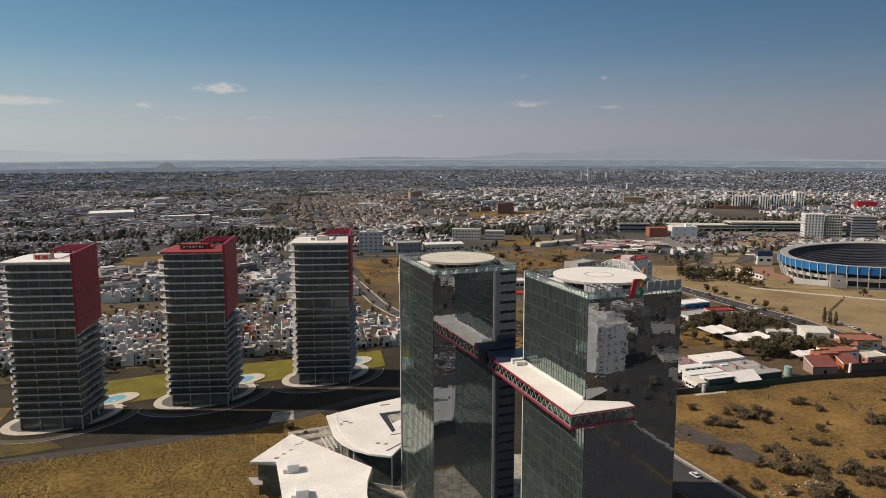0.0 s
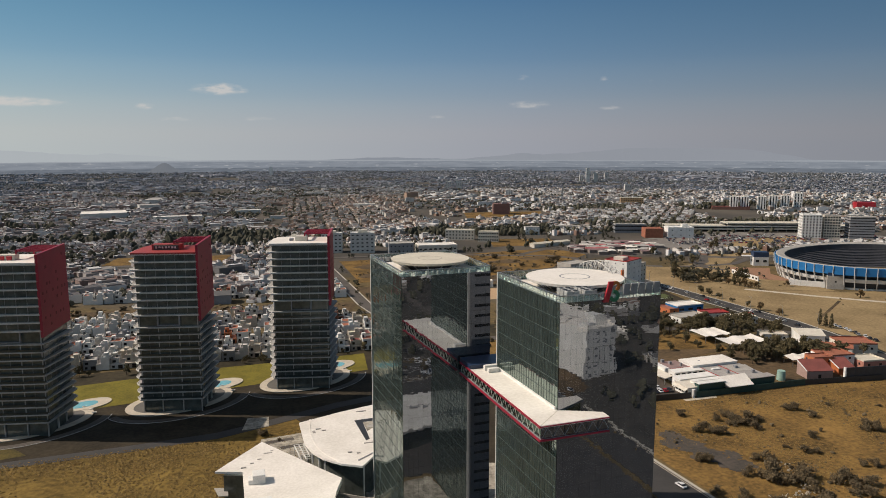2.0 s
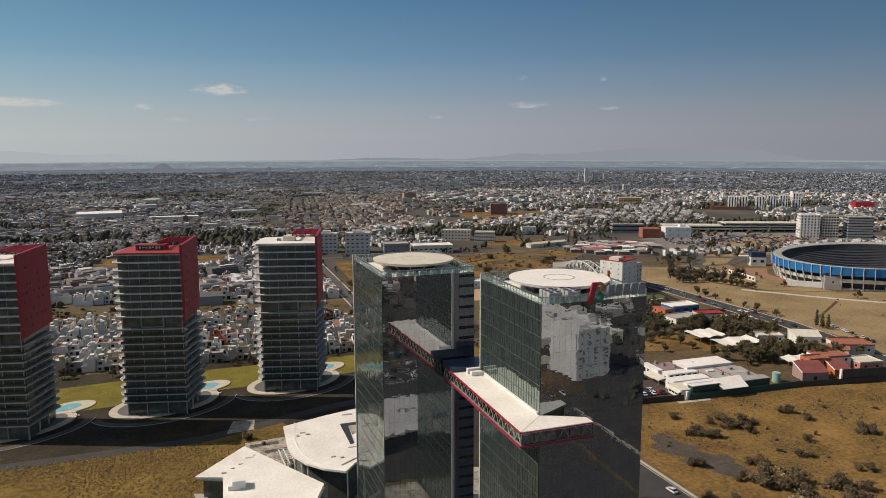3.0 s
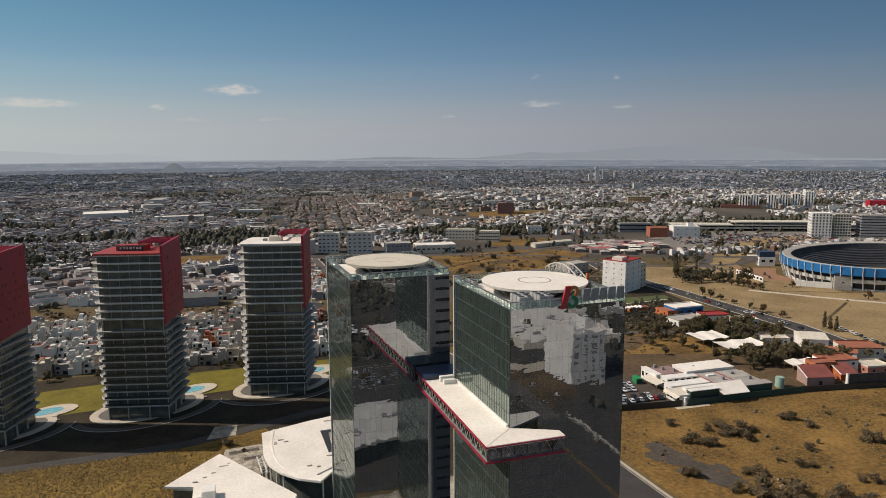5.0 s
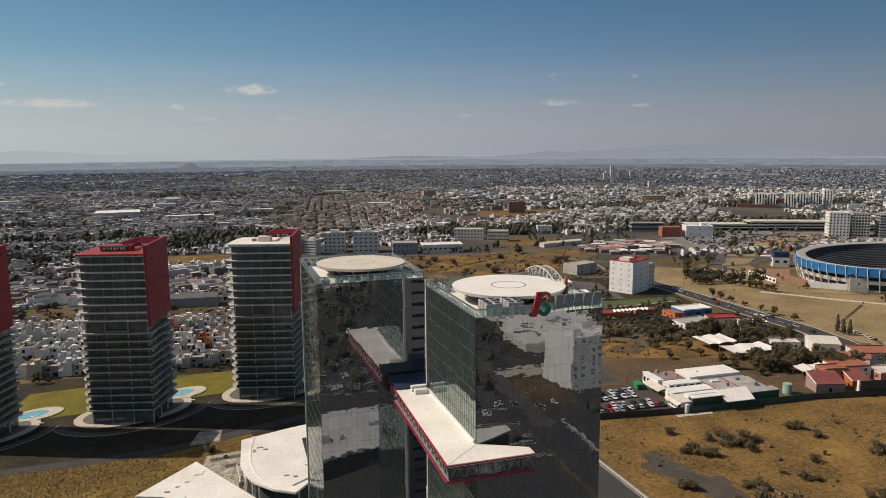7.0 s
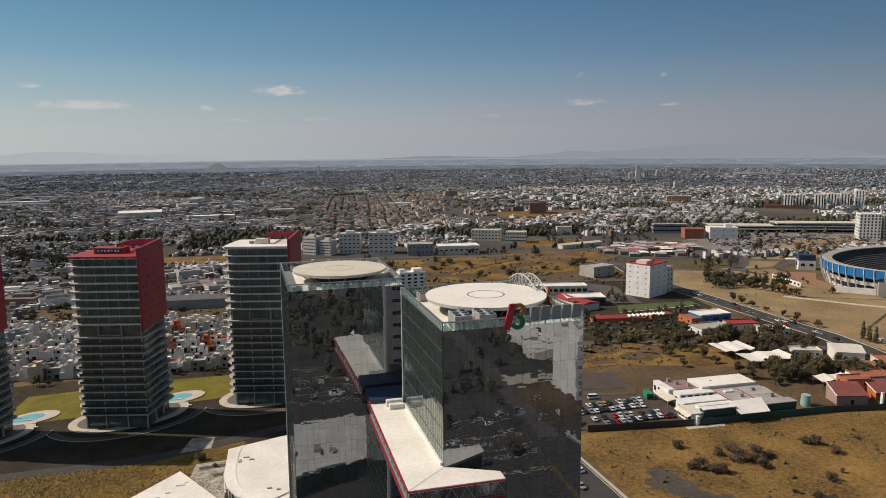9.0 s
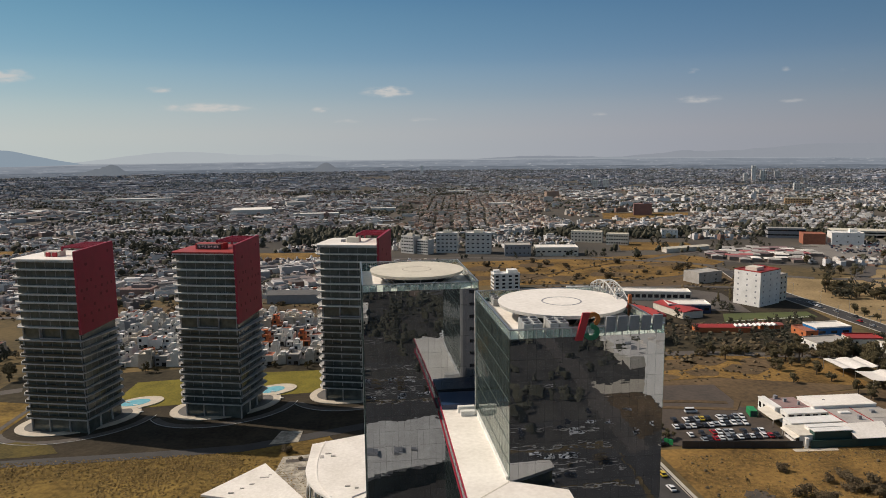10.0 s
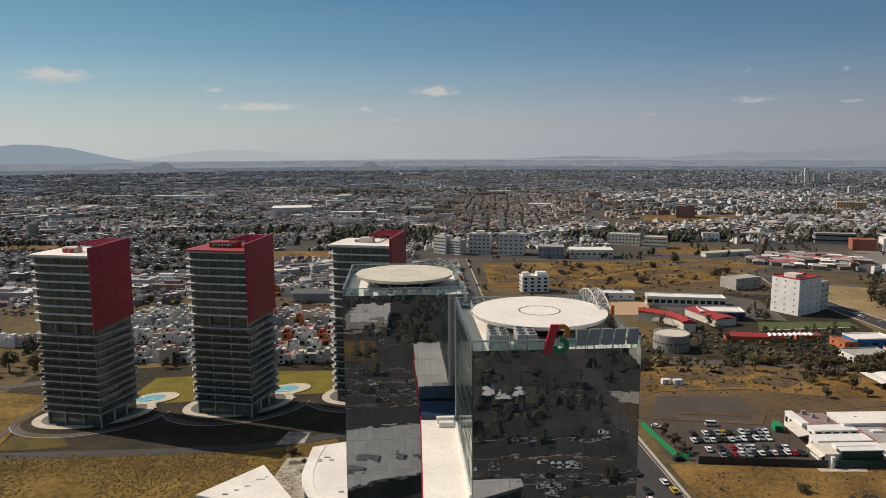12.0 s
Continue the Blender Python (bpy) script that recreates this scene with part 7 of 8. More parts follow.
def joined_trees(spots, label):
    """Trees too far or too many to count, in one mesh."""
    arrs = []
    for h, w, k in ((7, 3.2, 1), (9, 3.6, 2), (6, 2.8, 3)):
        me = crown_mesh(h, w, 200 + k, FARLEAF, 60, 0.12, 0.85)
        co = np.empty(len(me.vertices) * 3)
        me.vertices.foreach_get("co", co)
        lo = np.empty(len(me.loops), dtype=np.int32)
        me.loops.foreach_get("vertex_index", lo)
        arrs.append((co.reshape(-1, 3), lo.reshape(-1, 3)))
        bpy.data.meshes.remove(me)
    vs, fs, o = [], [], 0
    for x, y, s in spots:
        co, tri = arrs[rnd.randrange(3)]
        a = rnd.uniform(0, 6.28)
        c, n = math.cos(a), math.sin(a)
        vs.append(np.stack([x + s * (co[:, 0] * c - co[:, 1] * n), y + s * (co[:, 0] * n + co[:, 1] * c), s * co[:, 2]], 1))
        fs.append(tri + o)
        o += len(co)
    me = bpy.data.meshes.new("tree_belt")
    me.from_pydata(np.concatenate(vs).tolist(), [], np.concatenate(fs).tolist())
    me.materials.append(FARLEAF)
    tagged(new("tree_belt", me), label, "trees", kind="stuff")


joined_trees(TREE_SPOTS[195:], "dark dusty trees in belts between the buildings")

# ---- houses behind the apartment towers ----
HOUSE = []


def make_house(k, wall, roofm, lab):
    """A two-storey town house: lower and upper block with parapets, terrace, stair room, tank and windows."""
    rnd = random.Random(300 + k)
    t = thing("house", 0, -3000, 0, lab, "house", "town houses")
    w, d = 6.9, 9.6
    h1, h2 = 2.8, 5.5 + rnd.uniform(-0.2, 0.4)
    split, set_back = rnd.choice((0.5, 0.62, 1.0)), rnd.choice((0.05, 1.4, 2.4))
    x1 = -w / 2 + w * split
    bm = B()
    box(bm, -w / 2, w / 2, -d / 2, d / 2, 0, h1)
    box(bm, -w / 2 + 0.03, x1 - 0.03, -d / 2 + set_back, d / 2 - 0.03, h1, h2)
    part("wall", bm, wall, t)
    bm = B()
    y0, y1 = -d / 2 + set_back, d / 2
    box(bm, -w / 2 + 0.25, x1 - 0.25, y0 + 0.25, y1 - 0.25, h2, h2 + 0.08)
    part("roof", bm, roofm, t)
    bm = B()
    for a0, a1, b0, b1 in ((-w / 2, x1, y0 - 0.05, y0 + 0.2), (-w / 2, x1, y1 - 0.2, y1), (-w / 2 - 0.03, -w / 2 + 0.2, y0 + 0.2, y1 - 0.2), (x1 - 0.2, x1 + 0.03, y0 + 0.2, y1 - 0.2)):
        box(bm, a0, a1, b0, b1, h2, h2 + 0.65)
    part("parapet", bm, wall, t)
    if split < 1:
        bm = B()
        box(bm, x1 + 0.05, w / 2, -d / 2, d / 2, h1, h1 + 0.12)
        part("terrace_roof", bm, rnd.choice((CONCRETE, roofm)), t)
    bm = B()
    disc(bm, rnd.uniform(-2.5, 0), rnd.uniform(-1, 2), h2 + 0.08, h2 + 1.5, 0.6, 0.5, 10)
    part("water_tank", bm, DKGREY, t)
    bm = B()
    box(bm, -w / 2 + 0.4, -w / 2 + 2.8, d / 2 - 3.6, d / 2 - 0.6, h2 + 0.08, h2 + 2.3)
    part("roof_room", bm, wall, t)
    for wx, wz, ww, wh, yy in ((-1.7, 4.2, 1.7, 1.4, -d / 2 + set_back), (-1.9, 1.4, 1.3, 1.4, -d / 2), (1.5, 1.2, 2.3, 2.1, -d / 2)):
        bm = B()
        box(bm, wx - ww / 2, wx + ww / 2, yy - 0.06, yy + 0.06, wz - wh / 2, wz + wh / 2)
        part("window", bm, DARKWIN, t)
    for wy in (1.8,):
        bm = B()
        box(bm, -w / 2 - 0.06, -w / 2 + 0.06, wy - 0.7, wy + 0.7, 3.6, 4.8)
        part("window", bm, DARKWIN, t)
    HOUSE.append(t)


make_house(0, HWHITE, HWHITE, "white flat-roofed town house")
make_house(1, WHITE, CONCRETE, "white two-storey town house with grey roof")
make_house(2, HCREAM, CREAMROOF, "cream two-storey town house")
make_house(3, WHITE, TERRA, "white town house with terracotta roof")
make_house(4, ORANGE, TERRA, "orange town house with terracotta roof")
make_house(5, HCREAM, DUSTRED, "cream town house with dark red roof")
make_house(6, GREY, CONCRETE, "grey plastered town house")
make_house(7, HWHITE, GREYROOF, "white town house with stepped roof terrace")
make_house(8, HWHITE, CONCRETE, "dusty white town house with wide terrace")
make_house(9, TERRA, GREYROOF, "red-brown plastered town house")
PICK = (0, 0, 1, 1, 1, 2, 2, 6, 6, 7, 7, 8, 8, 8, 3, 3, 3, 4, 5, 9)
for row, (y0, xa, xb) in enumerate(((416, -112, 118), (430, -118, 120), (453, -125, 116), (467, -130, 112), (492, -140, 104), (506, -140, 100), (519, -120, 98), (592, -90, 60), (424, -240, -160), (446, -240, -158))):
    n = int((xb - xa) / 7.3)
    for i in range(n):
        if rnd.random() < 0.07:
            continue
        x = xa + 7.3 * i + rnd.uniform(-0.3, 0.3)
        y = y0 - (0.09 if row == 7 else 0.045) * x + rnd.uniform(-1.0, 1.0)
        k = HOUSE[rnd.choice(PICK if x > -120 else (3, 5, 2, 1))]
        m = pose(x, y + rnd.uniform(-1.4, 1.4), 0.15, 0, 0, rnd.choice((0, 180)) + rnd.uniform(-5, 5) - 3) @ Matrix.Diagonal((rnd.uniform(0.9, 1.08), rnd.uniform(0.8, 1.1), rnd.uniform(0.85, 1.3), 1))
        if k not in used:
            used.add(k)
            k.matrix_basis = m
        else:
            copy_thing(k, m).matrix_basis = m
for i in range(22):
    for x0 in (101.5, 91.0):
        y = 566 + 7.4 * i + rnd.uniform(-0.6, 0.6)
        k = HOUSE[rnd.choice(PICK)]
        if k in used and rnd.random() > 0.08:
            copy_thing(k, pose(x0 - 0.012 * (y - 566) + rnd.uniform(-0.8, 0.8), y, 0.15, 0, 0, rnd.choice((88, 272)))).matrix_basis = pose(x0 - 0.012 * (y - 566), y, 0.15, 0, 0, rnd.choice((88, 272))) @ Matrix.Diagonal((1.0, 0.95, rnd.uniform(0.85, 1.2), 1))
for k in HOUSE:
    if k not in used:
        k.matrix_basis = pose(-170 - 12 * HOUSE.index(k), 450, 0.15)


# ---- vehicles ----
def make_car(lab, paint, van=False):
    t = thing("van" if van else "car", 0, -3000, 0, lab, "van" if van else "car", "parked cars")
    L, Wd = (5.4, 2.0) if van else (4.4, 1.8)
    prof = [(-L / 2, 0.45), (L / 2, 0.45), (L / 2, 0.85), (L / 2 - 0.9, 1.05), (-L / 2 + 0.25, 1.1), (-L / 2, 0.9)] if not van else [(-L / 2, 0.4), (L / 2, 0.4), (L / 2, 1.1), (L / 2 - 0.7, 1.3), (-L / 2, 1.3)]
    cab = [(-L / 2 + 0.3, 1.1), (L / 2 - 1.1, 1.05), (L / 2 - 1.8, 1.55), (-L / 2 + 0.9, 1.55)] if not van else [(-L / 2, 1.3), (L / 2 - 0.7, 1.3), (L / 2 - 1.3, 2.2), (-L / 2 + 0.1, 2.2)]
    bm = B()
    plate(bm, prof, -Wd / 2, Wd / 2)
    part("body", bm, paint, t, bevel=0.08)
    bm = B()
    plate(bm, cab, -Wd / 2 + 0.12, Wd / 2 - 0.12)
    part("cabin_glass", bm, DARKWIN, t)
    bm = B()
    z = cab[2][1]
    box(bm, cab[3][0] + 0.05, cab[2][0] - 0.02, -Wd / 2 + 0.14, Wd / 2 - 0.14, z, z + 0.06)
    part("roof", bm, paint, t)
    for sx in (-1, 1):
        for sy in (-1, 1):
            bm = B()
            got = bmesh.ops.create_cone(bm, cap_ends=True, segments=12, radius1=0.33, radius2=0.33, depth=0.22, matrix=pose(sx * L * 0.3, sy * (Wd / 2 - 0.1), 0.33, 90))
            part("wheel", bm, DKGREY, t)
    return t


PAINTS = [("white parked car with dark windows", mat("car_white", (0.75, 0.75, 0.75), None, 0.25)), ("silver parked car with dark windows", mat("car_silver", (0.42, 0.43, 0.44), None, 0.3, 0.5)), ("dark grey parked car on asphalt", mat("car_dark", (0.03, 0.03, 0.035), None, 0.25)),
          ("red parked car with dark windows", mat("car_red", (0.38, 0.015, 0.02), None, 0.25)), ("yellow taxi on the road", mat("car_yellow", (0.60, 0.42, 0.03), None, 0.3))]
CARS = [make_car(l, p) for l, p in PAINTS]
VAN = make_car("white delivery van in the car park", PAINTS[0][1], True)


def park(k, x, y, turn, z=0.2):
    m = pose(x, y, z, 0, 0, turn)
    if k not in used:
        used.add(k)
        k.matrix_basis = m
        return
    copy_thing(k, m)


LOT = ((183, 302.8, "0210220102010"), (185, 309.6, "2 02142 01210"), (189, 289.2, "1230120202032"), (185.5, 294.6, "0 2 3010 2 20"))
for x0, y0, row in LOT:
    for i, k in enumerate(row):
        if k != " ":
            park(CARS[min(3, int(k))] if k != "4" else CARS[4], x0 + 2.55 * i + rnd.uniform(-0.2, 0.2), y0 + 0.09 * i + rnd.uniform(-0.5, 0.5), 86 + rnd.choice((0, 180)) + rnd.uniform(-4, 4))
for x, y in ((172.5, 309), (175.5, 303), (173.5, 297.5), (178, 293), (174, 291.5)):
    plant(TREES[rnd.randrange(5)], x, y, rnd.uniform(0.5, 0.75), rnd)
park(VAN, 196.5, 318.4, -5, 0.22)
for k, x, y, tn in ((0, 159.6, 251.5, 95), (0, 163, 204, 95), (4, 160.8, 262, 95), (0, 159.5, 268, 95), (2, 151.5, 262, -85), (0, 150.8, 255, -85), (1, 155, 240, -85), (2, 152, 275, -85), (0, 172.6, 317, -20), (2, 171, 286.6, 10), (1, 154, 300, 94), (2, 174.5, 290, 10)):
    park(CARS[k], x, y, tn, 0.23)
for i in range(9):
    park(CARS[rnd.choice((0, 1, 2, 2))], 397 + 1.0 * i + rnd.uniform(-1, 1), 328 + 4.6 * i, 60 + rnd.uniform(-6, 6), 0.2)
for i in range(16):
    u = rnd.random()
    park(CARS[rnd.choice((0, 0, 1, 2, 3))], 379.5 + rnd.choice((-4.2, -1.5, 1.5, 4.2)), 372 + 150 * u, 91, 0.26)
for i in range(24):
    park(CARS[rnd.choice((0, 0, 0, 1, 2, 3))], rnd.uniform(600, 800), rnd.uniform(760, 800) - 0.15 * rnd.uniform(0, 200), rnd.choice((-20, 70, 160)), 0.2)


# ---- street lamps along the boulevard ----
def make_lamp():
    t = thing("street_lamp", 0, -3000, 0, "grey steel street lamp with a single arm", "street lamp", "street lamps")
    bm = B()
    disc(bm, 0, 0, 0, 9.0, 0.14, 0.08, 8)
    part("pole", bm, STEEL, t)
    bm = B()
    beam(bm, (0, 0, 8.9), (1.8, 0, 9.3), 0.09)
    part("arm", bm, STEEL, t)
    bm = B()
    box(bm, 1.5, 2.3, -0.15, 0.15, 9.2, 9.36)
    part("lamp_head", bm, GREY, t, bevel=0.04)
    bm = B()
    disc(bm, 0, 0, 0, 0.5, 0.3, 0.22, 8)
    part("base", bm, CONCRETE, t)
    return t


LAMP = make_lamp()
for i, (x, y) in enumerate(((388.5, 395), (387.5, 425), (386.5, 455), (385.5, 485), (384, 515), (382.5, 548), (391, 366), (369.5, 410), (368, 440), (367, 470), (148, 300), (146.5, 330), (152.5, 262), (142, 360), (500, 628), (530, 668), (470, 598))):
    park(LAMP, x, y, 180 if x > 372 and x < 400 else 0, 0.3)


# ---- the wide city ----
def joined_boxes(name, arr, material, label, category):
    """One mesh of many blocks: columns x, y, width, depth, height, turn, foot."""
    a = np.asarray(arr, dtype=np.float64)
    n = len(a)
    cs, sn = np.cos(a[:, 5]), np.sin(a[:, 5])
    co = np.empty((n, 8, 3))
    for k, (sx, sy, top) in enumerate(((-1, -1, 0), (1, -1, 0), (1, 1, 0), (-1, 1, 0), (-1, -1, 1), (1, -1, 1), (1, 1, 1), (-1, 1, 1))):
        lx, ly = sx * a[:, 2] / 2, sy * a[:, 3] / 2
        co[:, k, 0], co[:, k, 1], co[:, k, 2] = a[:, 0] + lx * cs - ly * sn, a[:, 1] + lx * sn + ly * cs, a[:, 6] + top * a[:, 4]
    quad = np.array([(4, 5, 6, 7), (0, 1, 5, 4), (1, 2, 6, 5), (2, 3, 7, 6), (3, 0, 4, 7)])
    loops = (quad[None] + 8 * np.arange(n)[:, None, None]).reshape(-1)
    me = bpy.data.meshes.new(name)
    me.vertices.add(8 * n)
    me.vertices.foreach_set("co", co.reshape(-1))
    me.loops.add(len(loops))
    me.loops.foreach_set("vertex_index", loops.astype(np.int32))
    me.polygons.add(5 * n)
    me.polygons.foreach_set("loop_start", np.arange(0, 20 * n, 4, dtype=np.int32))
    me.polygons.foreach_set("use_smooth", np.zeros(len(me.polygons), dtype=bool))
    me.update(calc_edges=True)
    me.materials.append(material)
    return tagged(new(name, me), label, category, kind="stuff")


def joined_crowns(name, arr, material, label):
    """One mesh of many small tree crowns: columns x, y, radius, height; each an uneven eight-cornered clump."""
    a = np.asarray(arr, dtype=np.float64)
    n = len(a)
    rs = np.random.RandomState(9)
    ang = np.linspace(0, 2 * np.pi, 6)[:5]
    co = np.empty((n, 12, 3))
    for ringk, (rz, rk) in enumerate(((0.30, 1.0), (0.80, 0.78))):
        for j in range(5):
            jit = rs.uniform(0.6, 1.25, n)
            co[:, ringk * 5 + j, 0] = a[:, 0] + a[:, 2] * rk * jit * np.cos(ang[j] + ringk * 0.6)
            co[:, ringk * 5 + j, 1] = a[:, 1] + a[:, 2] * rk * jit * np.sin(ang[j] + ringk * 0.6)
            co[:, ringk * 5 + j, 2] = a[:, 3] * rz * rs.uniform(0.75, 1.2, n)
    co[:, 10] = np.stack([a[:, 0], a[:, 1], np.full(n, 0.2)], 1)
    co[:, 11] = np.stack([a[:, 0] + rs.uniform(-0.4, 0.4, n), a[:, 1], a[:, 3]], 1)
    tri = []
    for j in range(5):
        k = (j + 1) % 5
        tri += [(10, k, j), (j, k, 5 + j), (k, 5 + k, 5 + j), (5 + j, 5 + k, 11)]
    tri = np.array(tri)
    loops = (tri[None] + 12 * np.arange(n)[:, None, None]).reshape(-1)
    me = bpy.data.meshes.new(name)
    me.vertices.add(12 * n)
    me.vertices.foreach_set("co", co.reshape(-1))
    me.loops.add(len(loops))
    me.loops.foreach_set("vertex_index", loops.astype(np.int32))
    me.polygons.add(len(loops) // 3)
    me.polygons.foreach_set("loop_start", np.arange(0, len(loops), 3, dtype=np.int32))
    me.polygons.foreach_set("use_smooth", np.zeros(len(me.polygons), dtype=bool))
    me.update(calc_edges=True)
    me.materials.append(material)
    return tagged(new(name, me), label, "trees", kind="stuff")


rs = np.random.RandomState(5)
# open or built-up ground that the joined houses leave free: x0, x1, y0, y1
FREE = np.array([(-430, 160, -60, 536), (82, 112, 555, 775), (-100, 30, 530, 602), (-280, 100, 535, 562), (95, 300, 380, 770), (150, 400, 250, 640), (300, 480, 560, 790), (370, 740, 230, 660), (60, 290, 755, 845), (290, 440, 780, 925),
                 (425, 640, 700, 870), (560, 930, 690, 900), (415, 605, 1130, 1255), (960, 1230, 1110, 1260), (-110, 22, 780, 848), (-472, -348, 858, 912), (-25, 75, 925, 1005), (355, 475, 895, 965), (265, 335, 925, 985), (-250, -125, 1325, 1395), (-640, -400, 1725, 1770), (-165, -95, 1525, 1600), (740, 800, 230, 480)])


def is_free(x, y):
    out = np.zeros(len(x), bool)
    for a, b, c, d in FREE:
        out |= (x > a) & (x < b) & (y > c) & (y < d)
    return out


def in_view(x, y, spread):
    ang = np.degrees(np.arctan2(y - 20, x - 40))
    return (ang > 90 - spread) & (ang < 90 + spread)


cells = rs.uniform((-3800, 380), (4300, 4900), (900, 2))
# one large regular quarter with streets running north, and one at the old centre
GRID = (80, 430, 1040, 1760)
keep = ~((cells[:, 0] > GRID[0] - 60) & (cells[:, 0] < GRID[1] + 60) & (cells[:, 1] > GRID[2] - 60) & (cells[:, 1] < GRID[3] + 60))
cells = np.concatenate([cells[keep], [(255.0, 1400.0), (230.0, 1150.0), (300.0, 1650.0)]])
turns = rs.normal(0.12, 0.35, len(cells))
turns[-3:] = 1.47
# houses, leafy, sheds, open, dense: leafier to the west, denser to the east
west = cells[:, 0] < 120
kinds = np.where(west, rs.choice(5, len(cells), p=(0.48, 0.26, 0.13, 0.05, 0.08)), rs.choice(5, len(cells), p=(0.56, 0.14, 0.05, 0.05, 0.20)))
kinds[-3:] = 4


def nearest_cell(x, y):
    out = np.empty(len(x), int)
    for i in range(0, len(x), 4000):
        d = (x[i:i + 4000, None] - cells[None, :, 0]) ** 2 + (y[i:i + 4000, None] - cells[None, :, 1]) ** 2
        out[i:i + 4000] = d.argmin(1)
    return out


def raster(r0, r1, px, py):
    """Plots on a street grid that turns from one quarter to the next."""
    rows = np.arange(380, 4800, py)
    xs, ys = np.arange(-4600, 4700, px), np.sort(np.concatenate([rows, rows + 0.42 * py]))
    xs = xs[np.arange(len(xs)) % 13 != 0]
    gx, gy = [v.reshape(-1) for v in np.meshgrid(xs, ys)]
    r = np.hypot(gx - 40, gy - 20)
    keep = (r > r0) & (r < r1) & in_view(gx, gy, 56)
    gx, gy = gx[keep], gy[keep]
    c = nearest_cell(gx, gy)
    # turn each plot about its quarter's centre
    dx, dy = gx - cells[c, 0], gy - cells[c, 1]
    t = turns[c]
    x, y = cells[c, 0] + dx * np.cos(t) - dy * np.sin(t), cells[c, 1] + dx * np.sin(t) + dy * np.cos(t)
    return x, y, t, c


def fill(r0, r1, px, py, size, tall, drop, rooms=0.35, tanks=0.0, widths=(0.7, 1.0, 1.5, 2.3, 3.2)):
    """Houses of one ring of the city: a main block each, with back blocks, roof rooms and tanks of their own colour."""
    x, y, t, c = raster(r0, r1, px, py)
    k = kinds[c]
    ok = ~is_free(x, y) & in_view(x, y, 56) & (rs.random_sample(len(x)) > np.array(drop)[k])
    x, y, t, k = x[ok], y[ok], t[ok], k[ok]
    n = len(x)
    w, d = size[0] * rs.choice(widths, n, p=(0.18, 0.34, 0.24, 0.16, 0.08)) * rs.uniform(0.9, 1.1, n), size[1] * rs.uniform(0.5, 1.1, n)
    h = rs.choice((2.5, 2.9, 4.2, 5.4, 7.5), n, p=(0.30, 0.32, 0.22, 0.13, 0.03)) * tall + rs.uniform(-0.3, 0.3, n)
    shed = (k == 2) & (rs.random_sample(n) < 0.35)
    w[shed] *= 2.9
    d[shed] *= 2.0
    h[shed] = rs.uniform(4.5, 7, shed.sum())
    w[shed | (w > 30)] = np.minimum(w[shed | (w > 30)], 34)
    high = rs.random_sample(n) < 0.003
    h[high] *= 2.4
    x += rs.uniform(-1, 1, n)
    y += rs.uniform(-1.5, 1.5, n)
    main = np.stack([x, y, w, d, h, t + rs.normal(0, 0.03, n), np.zeros(n)], 1)
    out = [main]
    for share, lo, hi, h0, h1 in ((rooms, 0.25, 0.7, 0.7, 2.6), (tanks, 0.1, 0.3, 0.8, 1.9)):
        up = rs.random_sample(n) < share
        m = main[up].copy()
        m[:, 2] *= rs.uniform(lo, hi, up.sum())
        m[:, 3] *= rs.uniform(lo, hi, up.sum())
        m[:, 0] += rs.uniform(-0.2, 0.2, up.sum()) * main[up][:, 2]
        m[:, 1] += rs.uniform(-0.2, 0.2, up.sum()) * main[up][:, 3]
        m[:, 6] = m[:, 4]
        m[:, 4] = rs.uniform(h0, h1, up.sum())
        out.append(m)
    return np.concatenate(out)


ring_a = fill(420, 1050, 7.2, 24.0, (7.0, 9.0), 0.95, (0.12, 0.42, 0.55, 0.93, 0.08), 0.95, 0.7, (0.55, 0.75, 0.95, 1.2, 1.7))
ring_b = fill(1050, 2100, 8.6, 27.0, (8.0, 10.6), 1.0, (0.34, 0.6, 0.66, 0.93, 0.26), 0.8, 0.25)
warm = (ring_b[:, 0] > GRID[0]) & (ring_b[:, 0] < GRID[1] + 60) & (ring_b[:, 1] > GRID[2]) & (ring_b[:, 1] < GRID[3])
near = np.concatenate([ring_a, ring_b[~warm]])
far = fill(2100, 3950, 15.0, 34, (11, 11), 0.62, (0.34, 0.6, 0.55, 0.9, 0.2), 0.3)
old = near[:, 0] + rs.normal(0, 90, len(near)) < 70
joined_boxes("city_houses", near[~old], HOUSES, "dense low town houses in white, grey and brick colours", "houses")
joined_boxes("city_houses", near[old], OLDHOUSES, "dense low town houses with dark brown and grey roofs", "houses")
joined_boxes("city_houses", ring_b[warm], WARMHOUSES, "rows of warm-coloured town houses along straight streets", "houses")
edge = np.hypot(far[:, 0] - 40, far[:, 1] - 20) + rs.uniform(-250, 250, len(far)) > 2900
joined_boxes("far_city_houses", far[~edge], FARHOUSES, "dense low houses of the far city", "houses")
joined_boxes("far_city_houses", far[edge], HAZEHOUSES, "low haze-paled houses at the edge of the far city", "houses")


def crowns(r0, r1, px, py, dens, size):
    x, y, t, c = raster(r0, r1, px, py)
    k = kinds[c]
    clump = np.array([noise.noise((a * 0.0035, b * 0.009, 0)) for a, b in zip(x, y)])
    p = np.array(dens)[k] * (0.32 + 3.8 * np.maximum(0, clump) ** 1.2)
    ok = ~is_free(x, y) & (rs.random_sample(len(x)) < p)
    x, y = x[ok] + rs.uniform(-px / 2, px / 2, ok.sum()), y[ok] + rs.uniform(-py / 2, py / 2, ok.sum())
    r = size * rs.uniform(0.6, 1.4, len(x))
    return np.stack([x, y, r, r * rs.uniform(1.1, 1.9, len(x))], 1)


